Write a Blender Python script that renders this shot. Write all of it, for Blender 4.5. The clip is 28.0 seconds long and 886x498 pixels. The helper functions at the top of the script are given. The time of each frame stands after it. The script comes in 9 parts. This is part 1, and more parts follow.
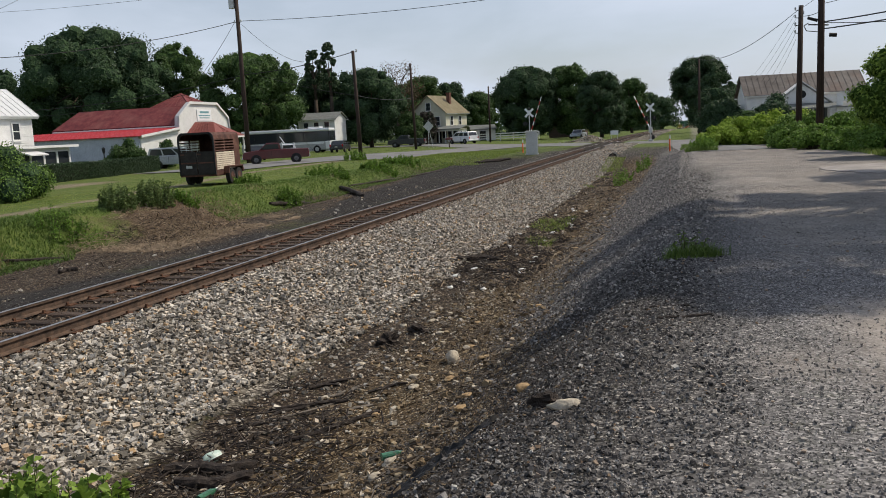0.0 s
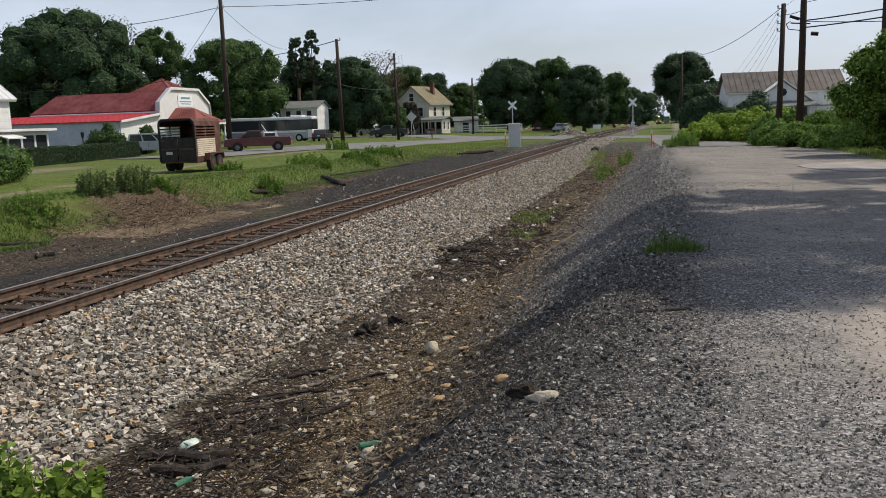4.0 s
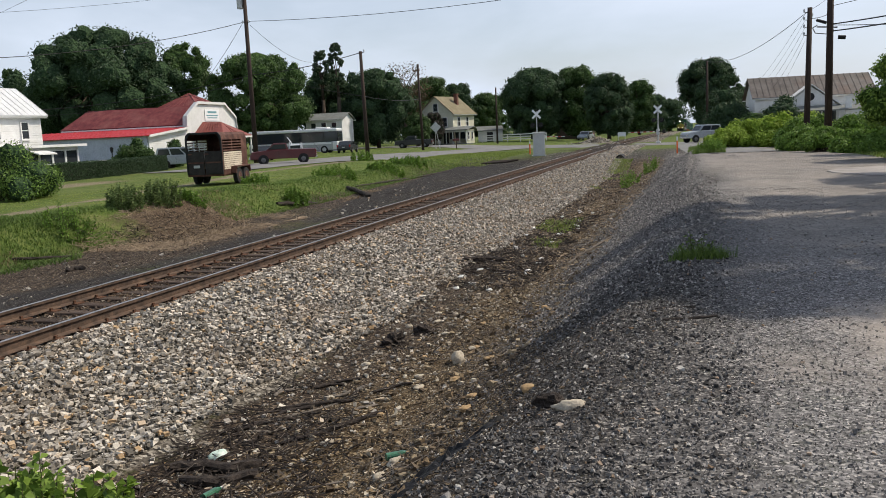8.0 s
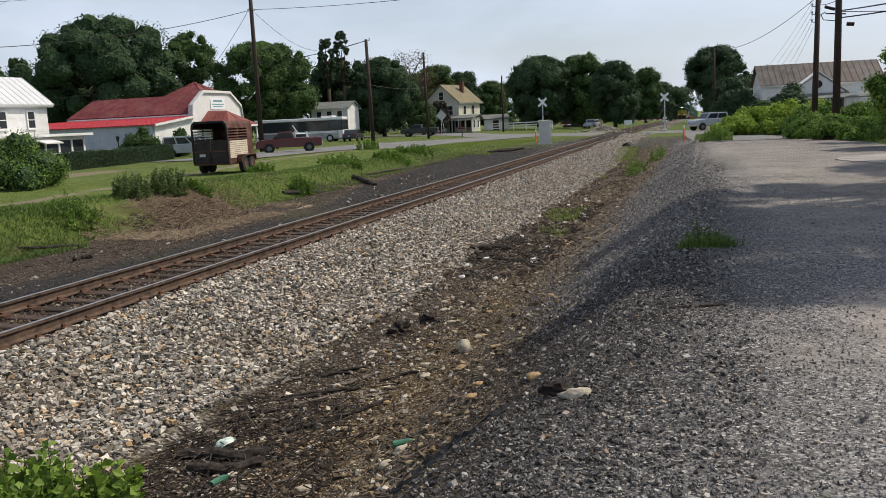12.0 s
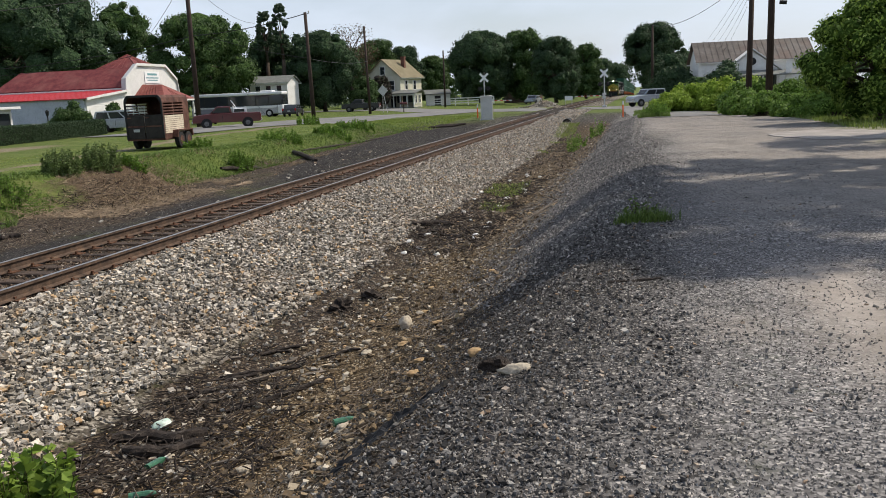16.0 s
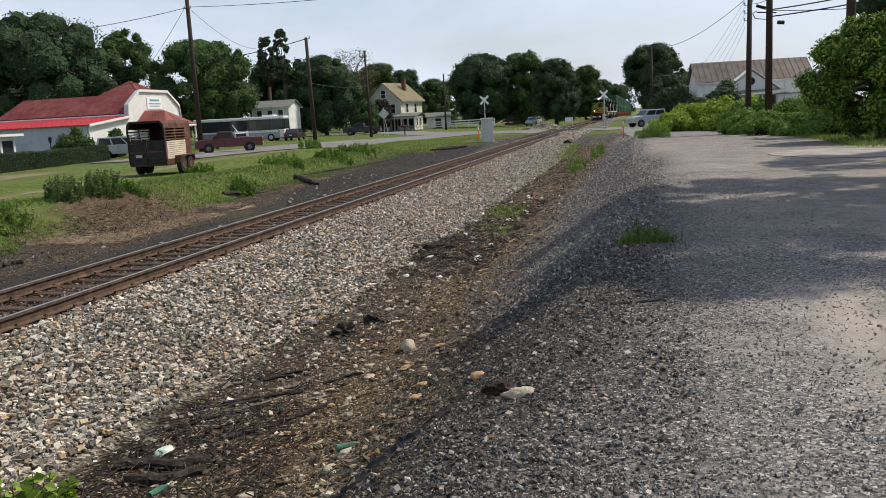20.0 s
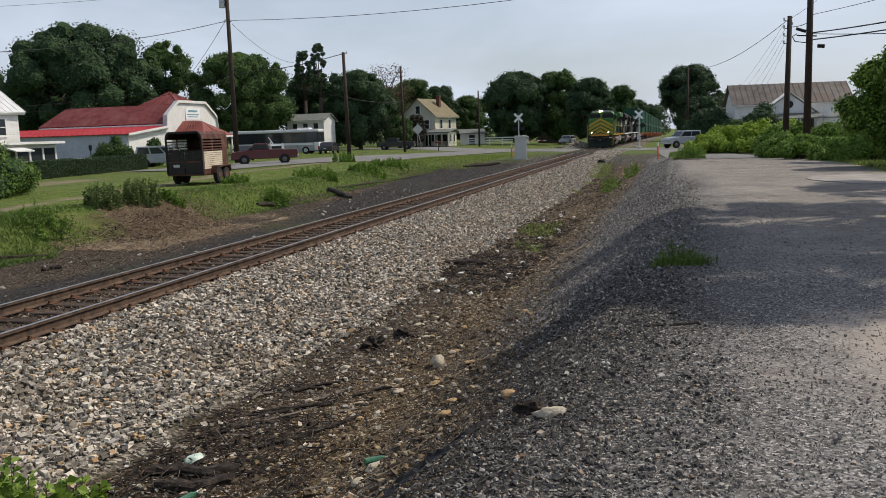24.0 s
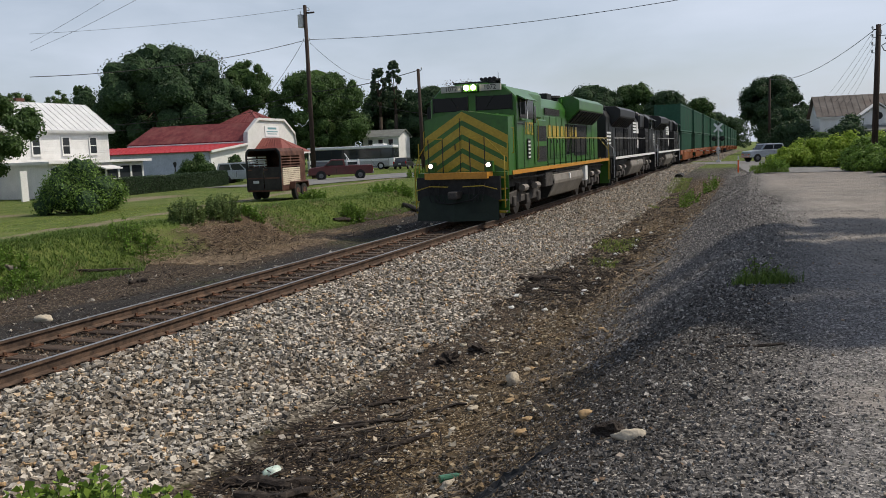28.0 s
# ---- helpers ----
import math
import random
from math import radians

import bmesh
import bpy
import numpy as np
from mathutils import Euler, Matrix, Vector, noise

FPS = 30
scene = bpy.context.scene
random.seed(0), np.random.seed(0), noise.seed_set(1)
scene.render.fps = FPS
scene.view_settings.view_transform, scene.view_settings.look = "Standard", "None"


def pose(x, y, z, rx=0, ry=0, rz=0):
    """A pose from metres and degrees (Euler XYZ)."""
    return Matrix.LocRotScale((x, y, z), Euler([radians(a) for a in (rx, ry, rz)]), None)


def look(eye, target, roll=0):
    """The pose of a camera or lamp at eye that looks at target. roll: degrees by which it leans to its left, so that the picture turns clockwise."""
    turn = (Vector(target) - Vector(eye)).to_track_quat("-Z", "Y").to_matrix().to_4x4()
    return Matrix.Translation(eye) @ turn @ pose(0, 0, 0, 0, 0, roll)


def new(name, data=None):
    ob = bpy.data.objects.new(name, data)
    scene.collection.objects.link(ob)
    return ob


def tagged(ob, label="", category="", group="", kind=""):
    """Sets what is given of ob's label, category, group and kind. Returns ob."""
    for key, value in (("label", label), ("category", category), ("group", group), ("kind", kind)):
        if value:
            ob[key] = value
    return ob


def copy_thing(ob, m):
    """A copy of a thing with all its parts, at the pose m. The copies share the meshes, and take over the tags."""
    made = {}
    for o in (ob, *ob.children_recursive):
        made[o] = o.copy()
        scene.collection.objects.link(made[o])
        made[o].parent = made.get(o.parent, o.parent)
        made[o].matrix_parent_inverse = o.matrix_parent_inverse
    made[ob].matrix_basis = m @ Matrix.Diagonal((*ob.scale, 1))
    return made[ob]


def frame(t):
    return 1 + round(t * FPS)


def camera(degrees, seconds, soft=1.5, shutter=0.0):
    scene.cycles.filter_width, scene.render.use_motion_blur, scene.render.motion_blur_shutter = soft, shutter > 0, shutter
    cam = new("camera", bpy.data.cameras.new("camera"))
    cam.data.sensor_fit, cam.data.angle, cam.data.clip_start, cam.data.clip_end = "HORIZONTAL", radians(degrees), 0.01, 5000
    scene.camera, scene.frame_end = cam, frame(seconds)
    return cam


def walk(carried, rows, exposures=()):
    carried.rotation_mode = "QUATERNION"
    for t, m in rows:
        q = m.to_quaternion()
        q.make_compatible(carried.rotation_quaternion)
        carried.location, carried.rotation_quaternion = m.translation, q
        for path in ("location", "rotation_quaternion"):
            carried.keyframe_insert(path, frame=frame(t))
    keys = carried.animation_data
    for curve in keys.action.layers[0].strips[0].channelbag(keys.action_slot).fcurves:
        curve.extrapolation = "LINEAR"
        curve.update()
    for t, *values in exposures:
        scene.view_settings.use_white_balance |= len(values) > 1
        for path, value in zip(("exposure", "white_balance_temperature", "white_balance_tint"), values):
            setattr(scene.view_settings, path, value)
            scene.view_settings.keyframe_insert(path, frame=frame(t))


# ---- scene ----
cam = camera(55.93, 28.0, soft=0.9)
PATH = [
    (0.0, pose(-0.003, -0.032, 2.339, 81.88, 2.82, 16.29)),
    (0.5, pose(-0.007, -0.025, 2.336, 81.86, 2.71, 16.11)),
    (1.0, pose(-0.004, -0.037, 2.341, 81.84, 2.72, 16.07)),
    (1.5, pose(-0.006, -0.031, 2.335, 81.78, 2.72, 16.06)),
    (2.0, pose(-0.003, -0.041, 2.340, 81.65, 2.78, 16.05)),
    (2.5, pose(-0.001, -0.037, 2.338, 81.92, 2.86, 16.30)),
    (3.0, pose(0.002, -0.045, 2.337, 81.91, 2.95, 16.37)),
    (3.5, pose(-0.004, -0.038, 2.329, 81.05, 2.15, 15.45)),
    (5.5, pose(-0.008, -0.007, 2.363, 82.46, 1.06, 15.15)),
    (6.0, pose(-0.004, -0.032, 2.342, 81.31, 2.11, 16.13)),
    (6.5, pose(0.005, -0.016, 2.338, 82.40, 2.38, 16.18)),
    (7.0, pose(0.005, -0.030, 2.335, 82.19, 2.34, 16.07)),
    (7.5, pose(0.003, -0.022, 2.330, 82.13, 2.61, 16.42)),
    (8.0, pose(0.004, -0.032, 2.333, 81.97, 2.57, 16.78)),
    (8.5, pose(0.002, -0.033, 2.333, 81.75, 2.66, 16.90)),
    (9.0, pose(-0.001, -0.036, 2.333, 81.35, 2.60, 16.96)),
    (9.5, pose(-0.012, -0.029, 2.330, 81.33, 2.71, 16.95)),
    (10.0, pose(-0.014, -0.030, 2.329, 81.54, 2.59, 16.78)),
    (10.5, pose(-0.004, -0.035, 2.332, 81.73, 2.75, 16.77)),
    (11.0, pose(-0.004, -0.048, 2.334, 81.60, 2.82, 16.79)),
    (11.5, pose(0.004, -0.043, 2.330, 81.40, 2.82, 17.01)),
    (13.5, pose(-0.022, 0.020, 2.348, 80.78, 1.54, 16.55)),
    (14.0, pose(-0.018, 0.015, 2.364, 82.94, 1.01, 15.44)),
    (14.5, pose(-0.001, 0.013, 2.331, 82.95, 1.95, 14.61)),
    (15.0, pose(0.006, 0.011, 2.333, 81.75, 2.07, 13.82)),
    (15.5, pose(0.011, 0.001, 2.332, 80.97, 2.29, 13.76)),
    (16.0, pose(0.009, 0.027, 2.324, 79.38, 2.43, 13.23)),
    (16.5, pose(0.011, 0.019, 2.330, 79.60, 2.57, 13.68)),
    (17.0, pose(0.013, 0.010, 2.334, 79.45, 2.25, 14.27)),
    (17.5, pose(0.011, 0.008, 2.335, 79.44, 2.19, 14.21)),
    (18.0, pose(0.020, 0.010, 2.341, 80.79, 3.20, 14.76)),
    (18.5, pose(0.016, 0.012, 2.330, 82.86, 3.01, 15.08)),
    (19.0, pose(0.015, 0.037, 2.323, 81.96, 2.17, 14.64)),
    (19.5, pose(0.015, 0.045, 2.333, 81.51, 3.43, 12.20)),
    (20.0, pose(0.011, 0.033, 2.335, 80.89, 3.02, 13.28)),
    (20.5, pose(0.007, 0.073, 2.336, 80.70, 1.66, 12.78)),
    (21.0, pose(-0.000, 0.062, 2.341, 80.23, 1.87, 15.10)),
    (21.5, pose(0.000, 0.067, 2.338, 80.86, 2.63, 14.45)),
    (22.0, pose(0.005, 0.061, 2.342, 82.57, 3.94, 12.93)),
    (22.5, pose(0.002, 0.053, 2.334, 82.24, 3.81, 15.14)),
    (24.5, pose(-0.017, 0.004, 2.350, 82.15, 1.24, 15.83)),
    (25.0, pose(-0.008, 0.002, 2.362, 83.30, 1.79, 17.88)),
    (25.5, pose(-0.001, 0.008, 2.345, 82.47, 1.45, 18.14)),
    (26.0, pose(-0.005, 0.013, 2.347, 82.16, 2.06, 19.22)),
    (26.5, pose(-0.000, 0.024, 2.363, 81.18, 2.31, 19.22)),
    (27.0, pose(0.010, 0.021, 2.362, 82.96, 2.40, 18.98)),
    (27.5, pose(-0.005, 0.025, 2.354, 82.68, 2.49, 19.15)),
    (28.0, pose(-0.039, 0.018, 2.359, 83.27, 2.20, 20.58)),
]
# the clip's camera closes and opens its iris a little on the way
walk(cam, PATH, exposures=((0, -0.2), (3, -0.17), (6, -0.03), (7, -0.1), (8, 0.02), (9, 0.06), (11, 0.04), (14, -0.18), (15, -0.16), (16, 0.08), (17, 0.18), (18, 0.2), (18.6, -0.1), (19, -0.22), (19.5, -0.06), (20, 0.05), (21, 0.1), (22, -0.06), (25, -0.18), (27, -0.15), (28, -0.22)))


# ---- light ----
def sky_and_sun():
    """Hazy summer sky with thin cloud, and a high sun over the right-hand side."""
    elevation, azimuth = radians(50), radians(52)      # azimuth counted from +y towards +x
    w = bpy.data.worlds.new("sky")
    scene.world = w
    w.use_nodes = True
    nt = w.node_tree
    nt.nodes.clear()
    out = nt.nodes.new("ShaderNodeOutputWorld")
    bg = nt.nodes.new("ShaderNodeBackground")
    sky = nt.nodes.new("ShaderNodeTexSky")
    sky.sky_type, sky.sun_disc = "NISHITA", False
    sky.sun_elevation, sky.sun_rotation = elevation, azimuth
    sky.air_density, sky.dust_density, sky.ozone_density = 1.0, 2.0, 1.0
    co = nt.nodes.new("ShaderNodeTexCoord")
    mp = nt.nodes.new("ShaderNodeMapping")
    mp.inputs["Scale"].default_value = (1.0, 1.0, 3.2)
    cloud = nt.nodes.new("ShaderNodeTexNoise")
    cloud.inputs["Scale"].default_value, cloud.inputs["Detail"].default_value = 3.2, 7.0
    cloud.inputs["Roughness"].default_value, cloud.inputs["Distortion"].default_value = 0.52, 0.25
    ramp = nt.nodes.new("ShaderNodeValToRGB")
    ramp.color_ramp.elements[0].position, ramp.color_ramp.elements[1].position = 0.34, 0.72
    ramp.color_ramp.elements[0].color = (0.45, 0.45, 0.45, 1)
    mix = nt.nodes.new("ShaderNodeMixRGB")
    mix.inputs["Color2"].default_value = (7.0, 7.8, 9.2, 1)
    nt.links.new(co.outputs["Generated"], mp.inputs["Vector"])
    nt.links.new(mp.outputs["Vector"], cloud.inputs["Vector"])
    nt.links.new(cloud.outputs["Fac"], ramp.inputs["Fac"])
    # haze and cloud thin out towards the zenith
    sep = nt.nodes.new("ShaderNodeSeparateXYZ")
    nt.links.new(co.outputs["Generated"], sep.inputs[0])
    thin = nt.nodes.new("ShaderNodeMapRange")
    thin.inputs["From Min"].default_value, thin.inputs["From Max"].default_value = 0.22, 0.75
    thin.inputs["To Min"].default_value, thin.inputs["To Max"].default_value = 1.0, 0.3
    nt.links.new(sep.outputs["Z"], thin.inputs["Value"])
    cover = nt.nodes.new("ShaderNodeMath")
    cover.operation = "MULTIPLY"
    nt.links.new(ramp.outputs["Color"], cover.inputs[0])
    nt.links.new(thin.outputs["Result"], cover.inputs[1])
    nt.links.new(cover.outputs[0], mix.inputs["Fac"])
    nt.links.new(sky.outputs["Color"], mix.inputs["Color1"])
    nt.links.new(mix.outputs["Color"], bg.inputs["Color"])
    bg.inputs["Strength"].default_value = SKY
    nt.links.new(bg.outputs["Background"], out.inputs["Surface"])
    lamp = bpy.data.lights.new("sun", "SUN")
    lamp.energy, lamp.angle, lamp.color = SUN, radians(1.2), (1.0, 0.9, 0.76)
    ob = new("sun", lamp)
    d = Vector((math.sin(azimuth) * math.cos(elevation), math.cos(azimuth) * math.cos(elevation), math.sin(elevation)))
    ob.matrix_world = look(tuple(d * 100), (0, 0, 0))


SKY, SUN = 0.108, 4.1
sky_and_sun()
scene.view_settings.exposure = 0.0


# ---- materials ----
def material(name, cols, scale=4.0, rough=0.8, metal=0.0, bump=0.2, fine=None, vary=0.0, island=0.0, pieces=(), spec=0.3, stretch=(1, 1, 1), contrast=0.5, dirt=None, dirt_scale=1.0, dirt_amount=0.5, dist=0.02):
    """A surface of two or three colours in coarse and fine noise, with bump; vary: change from object to object, island: from piece to piece; dirt: blotches of another colour."""
    m = bpy.data.materials.new(name)
    m.use_nodes = True
    nt = m.node_tree
    b = nt.nodes["Principled BSDF"]
    b.inputs["Roughness"].default_value, b.inputs["Metallic"].default_value = rough, metal
    b.inputs["Specular IOR Level"].default_value = spec
    co = nt.nodes.new("ShaderNodeTexCoord")
    mp = nt.nodes.new("ShaderNodeMapping")
    mp.inputs["Scale"].default_value = stretch
    nt.links.new(co.outputs["Object"], mp.inputs["Vector"])
    n1 = nt.nodes.new("ShaderNodeTexNoise")
    n1.inputs["Scale"].default_value, n1.inputs["Detail"].default_value = scale, 5.0
    n1.inputs["Roughness"].default_value = 0.65
    nt.links.new(mp.outputs["Vector"], n1.inputs["Vector"])
    ramp = nt.nodes.new("ShaderNodeValToRGB")
    e = ramp.color_ramp.elements
    e[0].position, e[1].position = 0.5 - contrast / 2 * 0.7, 0.5 + contrast / 2 * 0.7
    e[0].color, e[1].color = (*cols[0], 1), (*cols[-1], 1)
    if len(cols) == 3:
        mid = e.new(0.5)
        mid.color = (*cols[1], 1)
    nt.links.new(n1.outputs["Fac"], ramp.inputs["Fac"])
    last = ramp.outputs["Color"]
    if pieces:
        geo = nt.nodes.new("ShaderNodeNewGeometry")
        each = nt.nodes.new("ShaderNodeValToRGB")
        el = each.color_ramp.elements
        while len(el) < len(pieces):
            el.new(0.5)
        for k, (at, c) in zip(el, pieces):
            k.position, k.color = at, (*c, 1)
        nt.links.new(geo.outputs["Random Per Island"], each.inputs["Fac"])
        both = nt.nodes.new("ShaderNodeMixRGB")
        both.inputs["Fac"].default_value = 0.8
        nt.links.new(last, both.inputs["Color1"])
        nt.links.new(each.outputs["Color"], both.inputs["Color2"])
        last = both.outputs["Color"]
    n2 = nt.nodes.new("ShaderNodeTexNoise")
    n2.inputs["Scale"].default_value, n2.inputs["Detail"].default_value = fine or scale * 9, 4.0
    nt.links.new(mp.outputs["Vector"], n2.inputs["Vector"])
    ov = nt.nodes.new("ShaderNodeMixRGB")
    ov.blend_type, ov.inputs["Fac"].default_value = "OVERLAY", 0.35
    nt.links.new(last, ov.inputs["Color1"])
    nt.links.new(n2.outputs["Fac"], ov.inputs["Color2"])
    last = ov.outputs["Color"]
    if dirt:
        n3 = nt.nodes.new("ShaderNodeTexNoise")
        n3.inputs["Scale"].default_value, n3.inputs["Detail"].default_value = dirt_scale, 6.0
        nt.links.new(co.outputs["Object"], n3.inputs["Vector"])
        r3 = nt.nodes.new("ShaderNodeValToRGB")
        r3.color_ramp.elements[0].position, r3.color_ramp.elements[1].position = 0.5, 0.72
        r3.color_ramp.elements[1].color = (dirt_amount, dirt_amount, dirt_amount, 1)
        nt.links.new(n3.outputs["Fac"], r3.inputs["Fac"])
        md = nt.nodes.new("ShaderNodeMixRGB")
        md.inputs["Color2"].default_value = (*dirt, 1)
        nt.links.new(r3.outputs["Color"], md.inputs["Fac"])
        nt.links.new(last, md.inputs["Color1"])
        last = md.outputs["Color"]
    for amount, node, sock in ((vary, "ShaderNodeObjectInfo", "Random"), (island, "ShaderNodeNewGeometry", "Random Per Island")):
        if amount:
            info = nt.nodes.new(node)
            hsv = nt.nodes.new("ShaderNodeHueSaturation")
            mr = nt.nodes.new("ShaderNodeMapRange")
            mr.inputs["To Min"].default_value, mr.inputs["To Max"].default_value = 1 - amount, 1 + amount
            nt.links.new(info.outputs[sock], mr.inputs["Value"])
            nt.links.new(mr.outputs["Result"], hsv.inputs["Value"])
            nt.links.new(last, hsv.inputs["Color"])
            last = hsv.outputs["Color"]
    nt.links.new(last, b.inputs["Base Color"])
    if bump:
        bp = nt.nodes.new("ShaderNodeBump")
        bp.inputs["Strength"].default_value, bp.inputs["Distance"].default_value = bump, dist
        nt.links.new(n2.outputs["Fac"], bp.inputs["Height"])
        nt.links.new(bp.outputs["Normal"], b.inputs["Normal"])
    return m


def glow(name, color, strength):
    m = bpy.data.materials.new(name)
    m.use_nodes = True
    b = m.node_tree.nodes["Principled BSDF"]
    b.inputs["Base Color"].default_value = (*color, 1)
    b.inputs["Emission Color"].default_value = (*color, 1)
    b.inputs["Emission Strength"].default_value = strength
    return m


def glass(name, tint=(0.03, 0.035, 0.04), rough=0.06, spec=0.6):
    """Dark window glass with a clear reflection."""
    m = bpy.data.materials.new(name)
    m.use_nodes = True
    b = m.node_tree.nodes["Principled BSDF"]
    b.inputs["Base Color"].default_value = (*tint, 1)
    b.inputs["Roughness"].default_value = rough
    b.inputs["Specular IOR Level"].default_value = spec
    return m


def leafy(name, dark, light, island=0.35):
    """Leaves: a little light passes through them; every leaf has its own tone."""
    m = bpy.data.materials.new(name)
    m.use_nodes = True
    nt = m.node_tree
    b = nt.nodes["Principled BSDF"]
    b.inputs["Roughness"].default_value, b.inputs["Specular IOR Level"].default_value = 0.6, 0.25
    geo = nt.nodes.new("ShaderNodeNewGeometry")
    ramp = nt.nodes.new("ShaderNodeValToRGB")
    ramp.color_ramp.elements[0].color, ramp.color_ramp.elements[1].color = (*dark, 1), (*light, 1)
    nt.links.new(geo.outputs["Random Per Island"], ramp.inputs["Fac"])
    co = nt.nodes.new("ShaderNodeTexCoord")
    n = nt.nodes.new("ShaderNodeTexNoise")
    n.inputs["Scale"].default_value = 0.6
    nt.links.new(co.outputs["Object"], n.inputs["Vector"])
    hsv = nt.nodes.new("ShaderNodeHueSaturation")
    mr = nt.nodes.new("ShaderNodeMapRange")
    mr.inputs["To Min"].default_value, mr.inputs["To Max"].default_value = 1 - island, 1 + island
    nt.links.new(n.outputs["Fac"], mr.inputs["Value"])
    nt.links.new(mr.outputs["Result"], hsv.inputs["Value"])
    nt.links.new(ramp.outputs["Color"], hsv.inputs["Color"])
    nt.links.new(hsv.outputs["Color"], b.inputs["Base Color"])
    tr = nt.nodes.new("ShaderNodeBsdfTranslucent")
    nt.links.new(hsv.outputs["Color"], tr.inputs["Color"])
    mx = nt.nodes.new("ShaderNodeMixShader")
    mx.inputs["Fac"].default_value = 0.3
    nt.links.new(b.outputs["BSDF"], mx.inputs[1])
    nt.links.new(tr.outputs["BSDF"], mx.inputs[2])
    nt.links.new(mx.outputs["Shader"], nt.nodes["Material Output"].inputs["Surface"])
    return m


STEEL_TOP = material("polished_rail_steel", [(0.32, 0.31, 0.30), (0.45, 0.44, 0.43)], 8, 0.35, 0.9, 0.05)
RAIL_RUST = material("rusty_rail_web", [(0.04, 0.027, 0.02), (0.085, 0.056, 0.04), (0.14, 0.09, 0.06)], 6, 0.85, 0.0, 0.2)
TIE_WOOD = material("weathered_creosote_timber", [(0.025, 0.018, 0.014), (0.06, 0.042, 0.032), (0.11, 0.08, 0.06)], 3, 0.9, 0, 0.5, fine=40, vary=0.35, stretch=(1, 9, 9))
RUST = material("orange_rust", [(0.07, 0.032, 0.018), (0.14, 0.07, 0.04)], 12, 0.9, 0.1, 0.3)
BALLAST = material("crushed_limestone", [(0.2, 0.182, 0.152), (0.29, 0.265, 0.225), (0.38, 0.35, 0.3)], 2.0, 0.9, 0, 0.3, fine=60, pieces=[(0.0, (0.035, 0.031, 0.026)), (0.2, (0.11, 0.097, 0.078)), (0.42, (0.265, 0.235, 0.19)), (0.66, (0.41, 0.38, 0.34)), (0.86, (0.74, 0.68, 0.58)), (0.97, (0.42, 0.27, 0.13))], dirt=(0.24, 0.16, 0.09), dirt_scale=0.7, dirt_amount=0.3)
BLUESTONE = material("grey_brown_road_stone", [(0.06, 0.053, 0.046), (0.1, 0.09, 0.08), (0.16, 0.148, 0.132)], 2.0, 0.9, 0, 0.3, fine=60, pieces=[(0.0, (0.012, 0.0115, 0.0115)), (0.35, (0.032, 0.031, 0.031)), (0.68, (0.08, 0.076, 0.075)), (0.84, (0.17, 0.162, 0.155)), (0.95, (0.5, 0.48, 0.44)), (0.985, (0.22, 0.14, 0.08))])
TANSTONE = material("tan_pebbles", [(0.11, 0.08, 0.05), (0.2, 0.15, 0.095), (0.36, 0.31, 0.24)], 2.5, 0.9, 0, 0.3, fine=50, pieces=[(0.0, (0.022, 0.016, 0.011)), (0.4, (0.085, 0.059, 0.034)), (0.68, (0.19, 0.133, 0.072)), (0.87, (0.34, 0.27, 0.17)), (0.96, (0.58, 0.52, 0.42))])
ASPHALT = material("worn_grey_asphalt", [(0.12, 0.12, 0.122), (0.165, 0.164, 0.163), (0.21, 0.207, 0.203)], 0.5, 0.9, 0, 0.3, fine=30, dirt=(0.19, 0.18, 0.165), dirt_scale=0.15, dirt_amount=0.6)
POLE_WOOD = material("weathered_pole_timber", [(0.025, 0.017, 0.014), (0.045, 0.03, 0.024), (0.065, 0.045, 0.036)], 3, 0.9, 0, 0.4, stretch=(8, 8, 0.6))
BARK = material("bark", [(0.04, 0.03, 0.022), (0.09, 0.07, 0.052)], 6, 0.95, 0, 0.8, stretch=(3, 3, 0.6))
WHITE = material("white_clapboard_paint", [(0.62, 0.62, 0.61), (0.72, 0.72, 0.71)], 1.2, 0.6, 0, 0.05, dirt=(0.55, 0.53, 0.48), dirt_scale=0.5, dirt_amount=0.35)
CREAM = material("cream_siding_paint", [(0.58, 0.56, 0.44), (0.66, 0.64, 0.52)], 1.2, 0.6, 0, 0.05, dirt=(0.5, 0.47, 0.36), dirt_scale=0.5, dirt_amount=0.3)
GREYBLOCK = material("grey_blue_painted_block", [(0.36, 0.39, 0.46), (0.44, 0.47, 0.54)], 1.0, 0.7, 0, 0.1)
RED_SHINGLE = material("faded_red_shingle", [(0.105, 0.021, 0.024), (0.155, 0.034, 0.036), (0.21, 0.06, 0.055)], 1.2, 0.85, 0, 0.4, fine=14, dirt=(0.24, 0.1, 0.085), dirt_scale=0.4, dirt_amount=0.5)
RED_METAL = material("bright_red_metal_roof", [(0.34, 0.022, 0.03), (0.44, 0.04, 0.045)], 1.0, 0.5, 0, 0.05)
TIN_WHITE = material("white_standing_seam_metal", [(0.55, 0.56, 0.57), (0.64, 0.65, 0.66)], 0.8, 0.5, 0.0, 0.05)
TIN_BROWN = material("rusty_brown_metal_roof", [(0.055, 0.045, 0.041), (0.085, 0.072, 0.066), (0.115, 0.1, 0.092)], 0.8, 0.65, 0.0, 0.15, dirt=(0.13, 0.065, 0.045), dirt_scale=0.35, dirt_amount=0.5)
OLIVE_ROOF = material("mossy_brown_shingle", [(0.14, 0.12, 0.07), (0.22, 0.19, 0.12)], 1.2, 0.9, 0, 0.3)
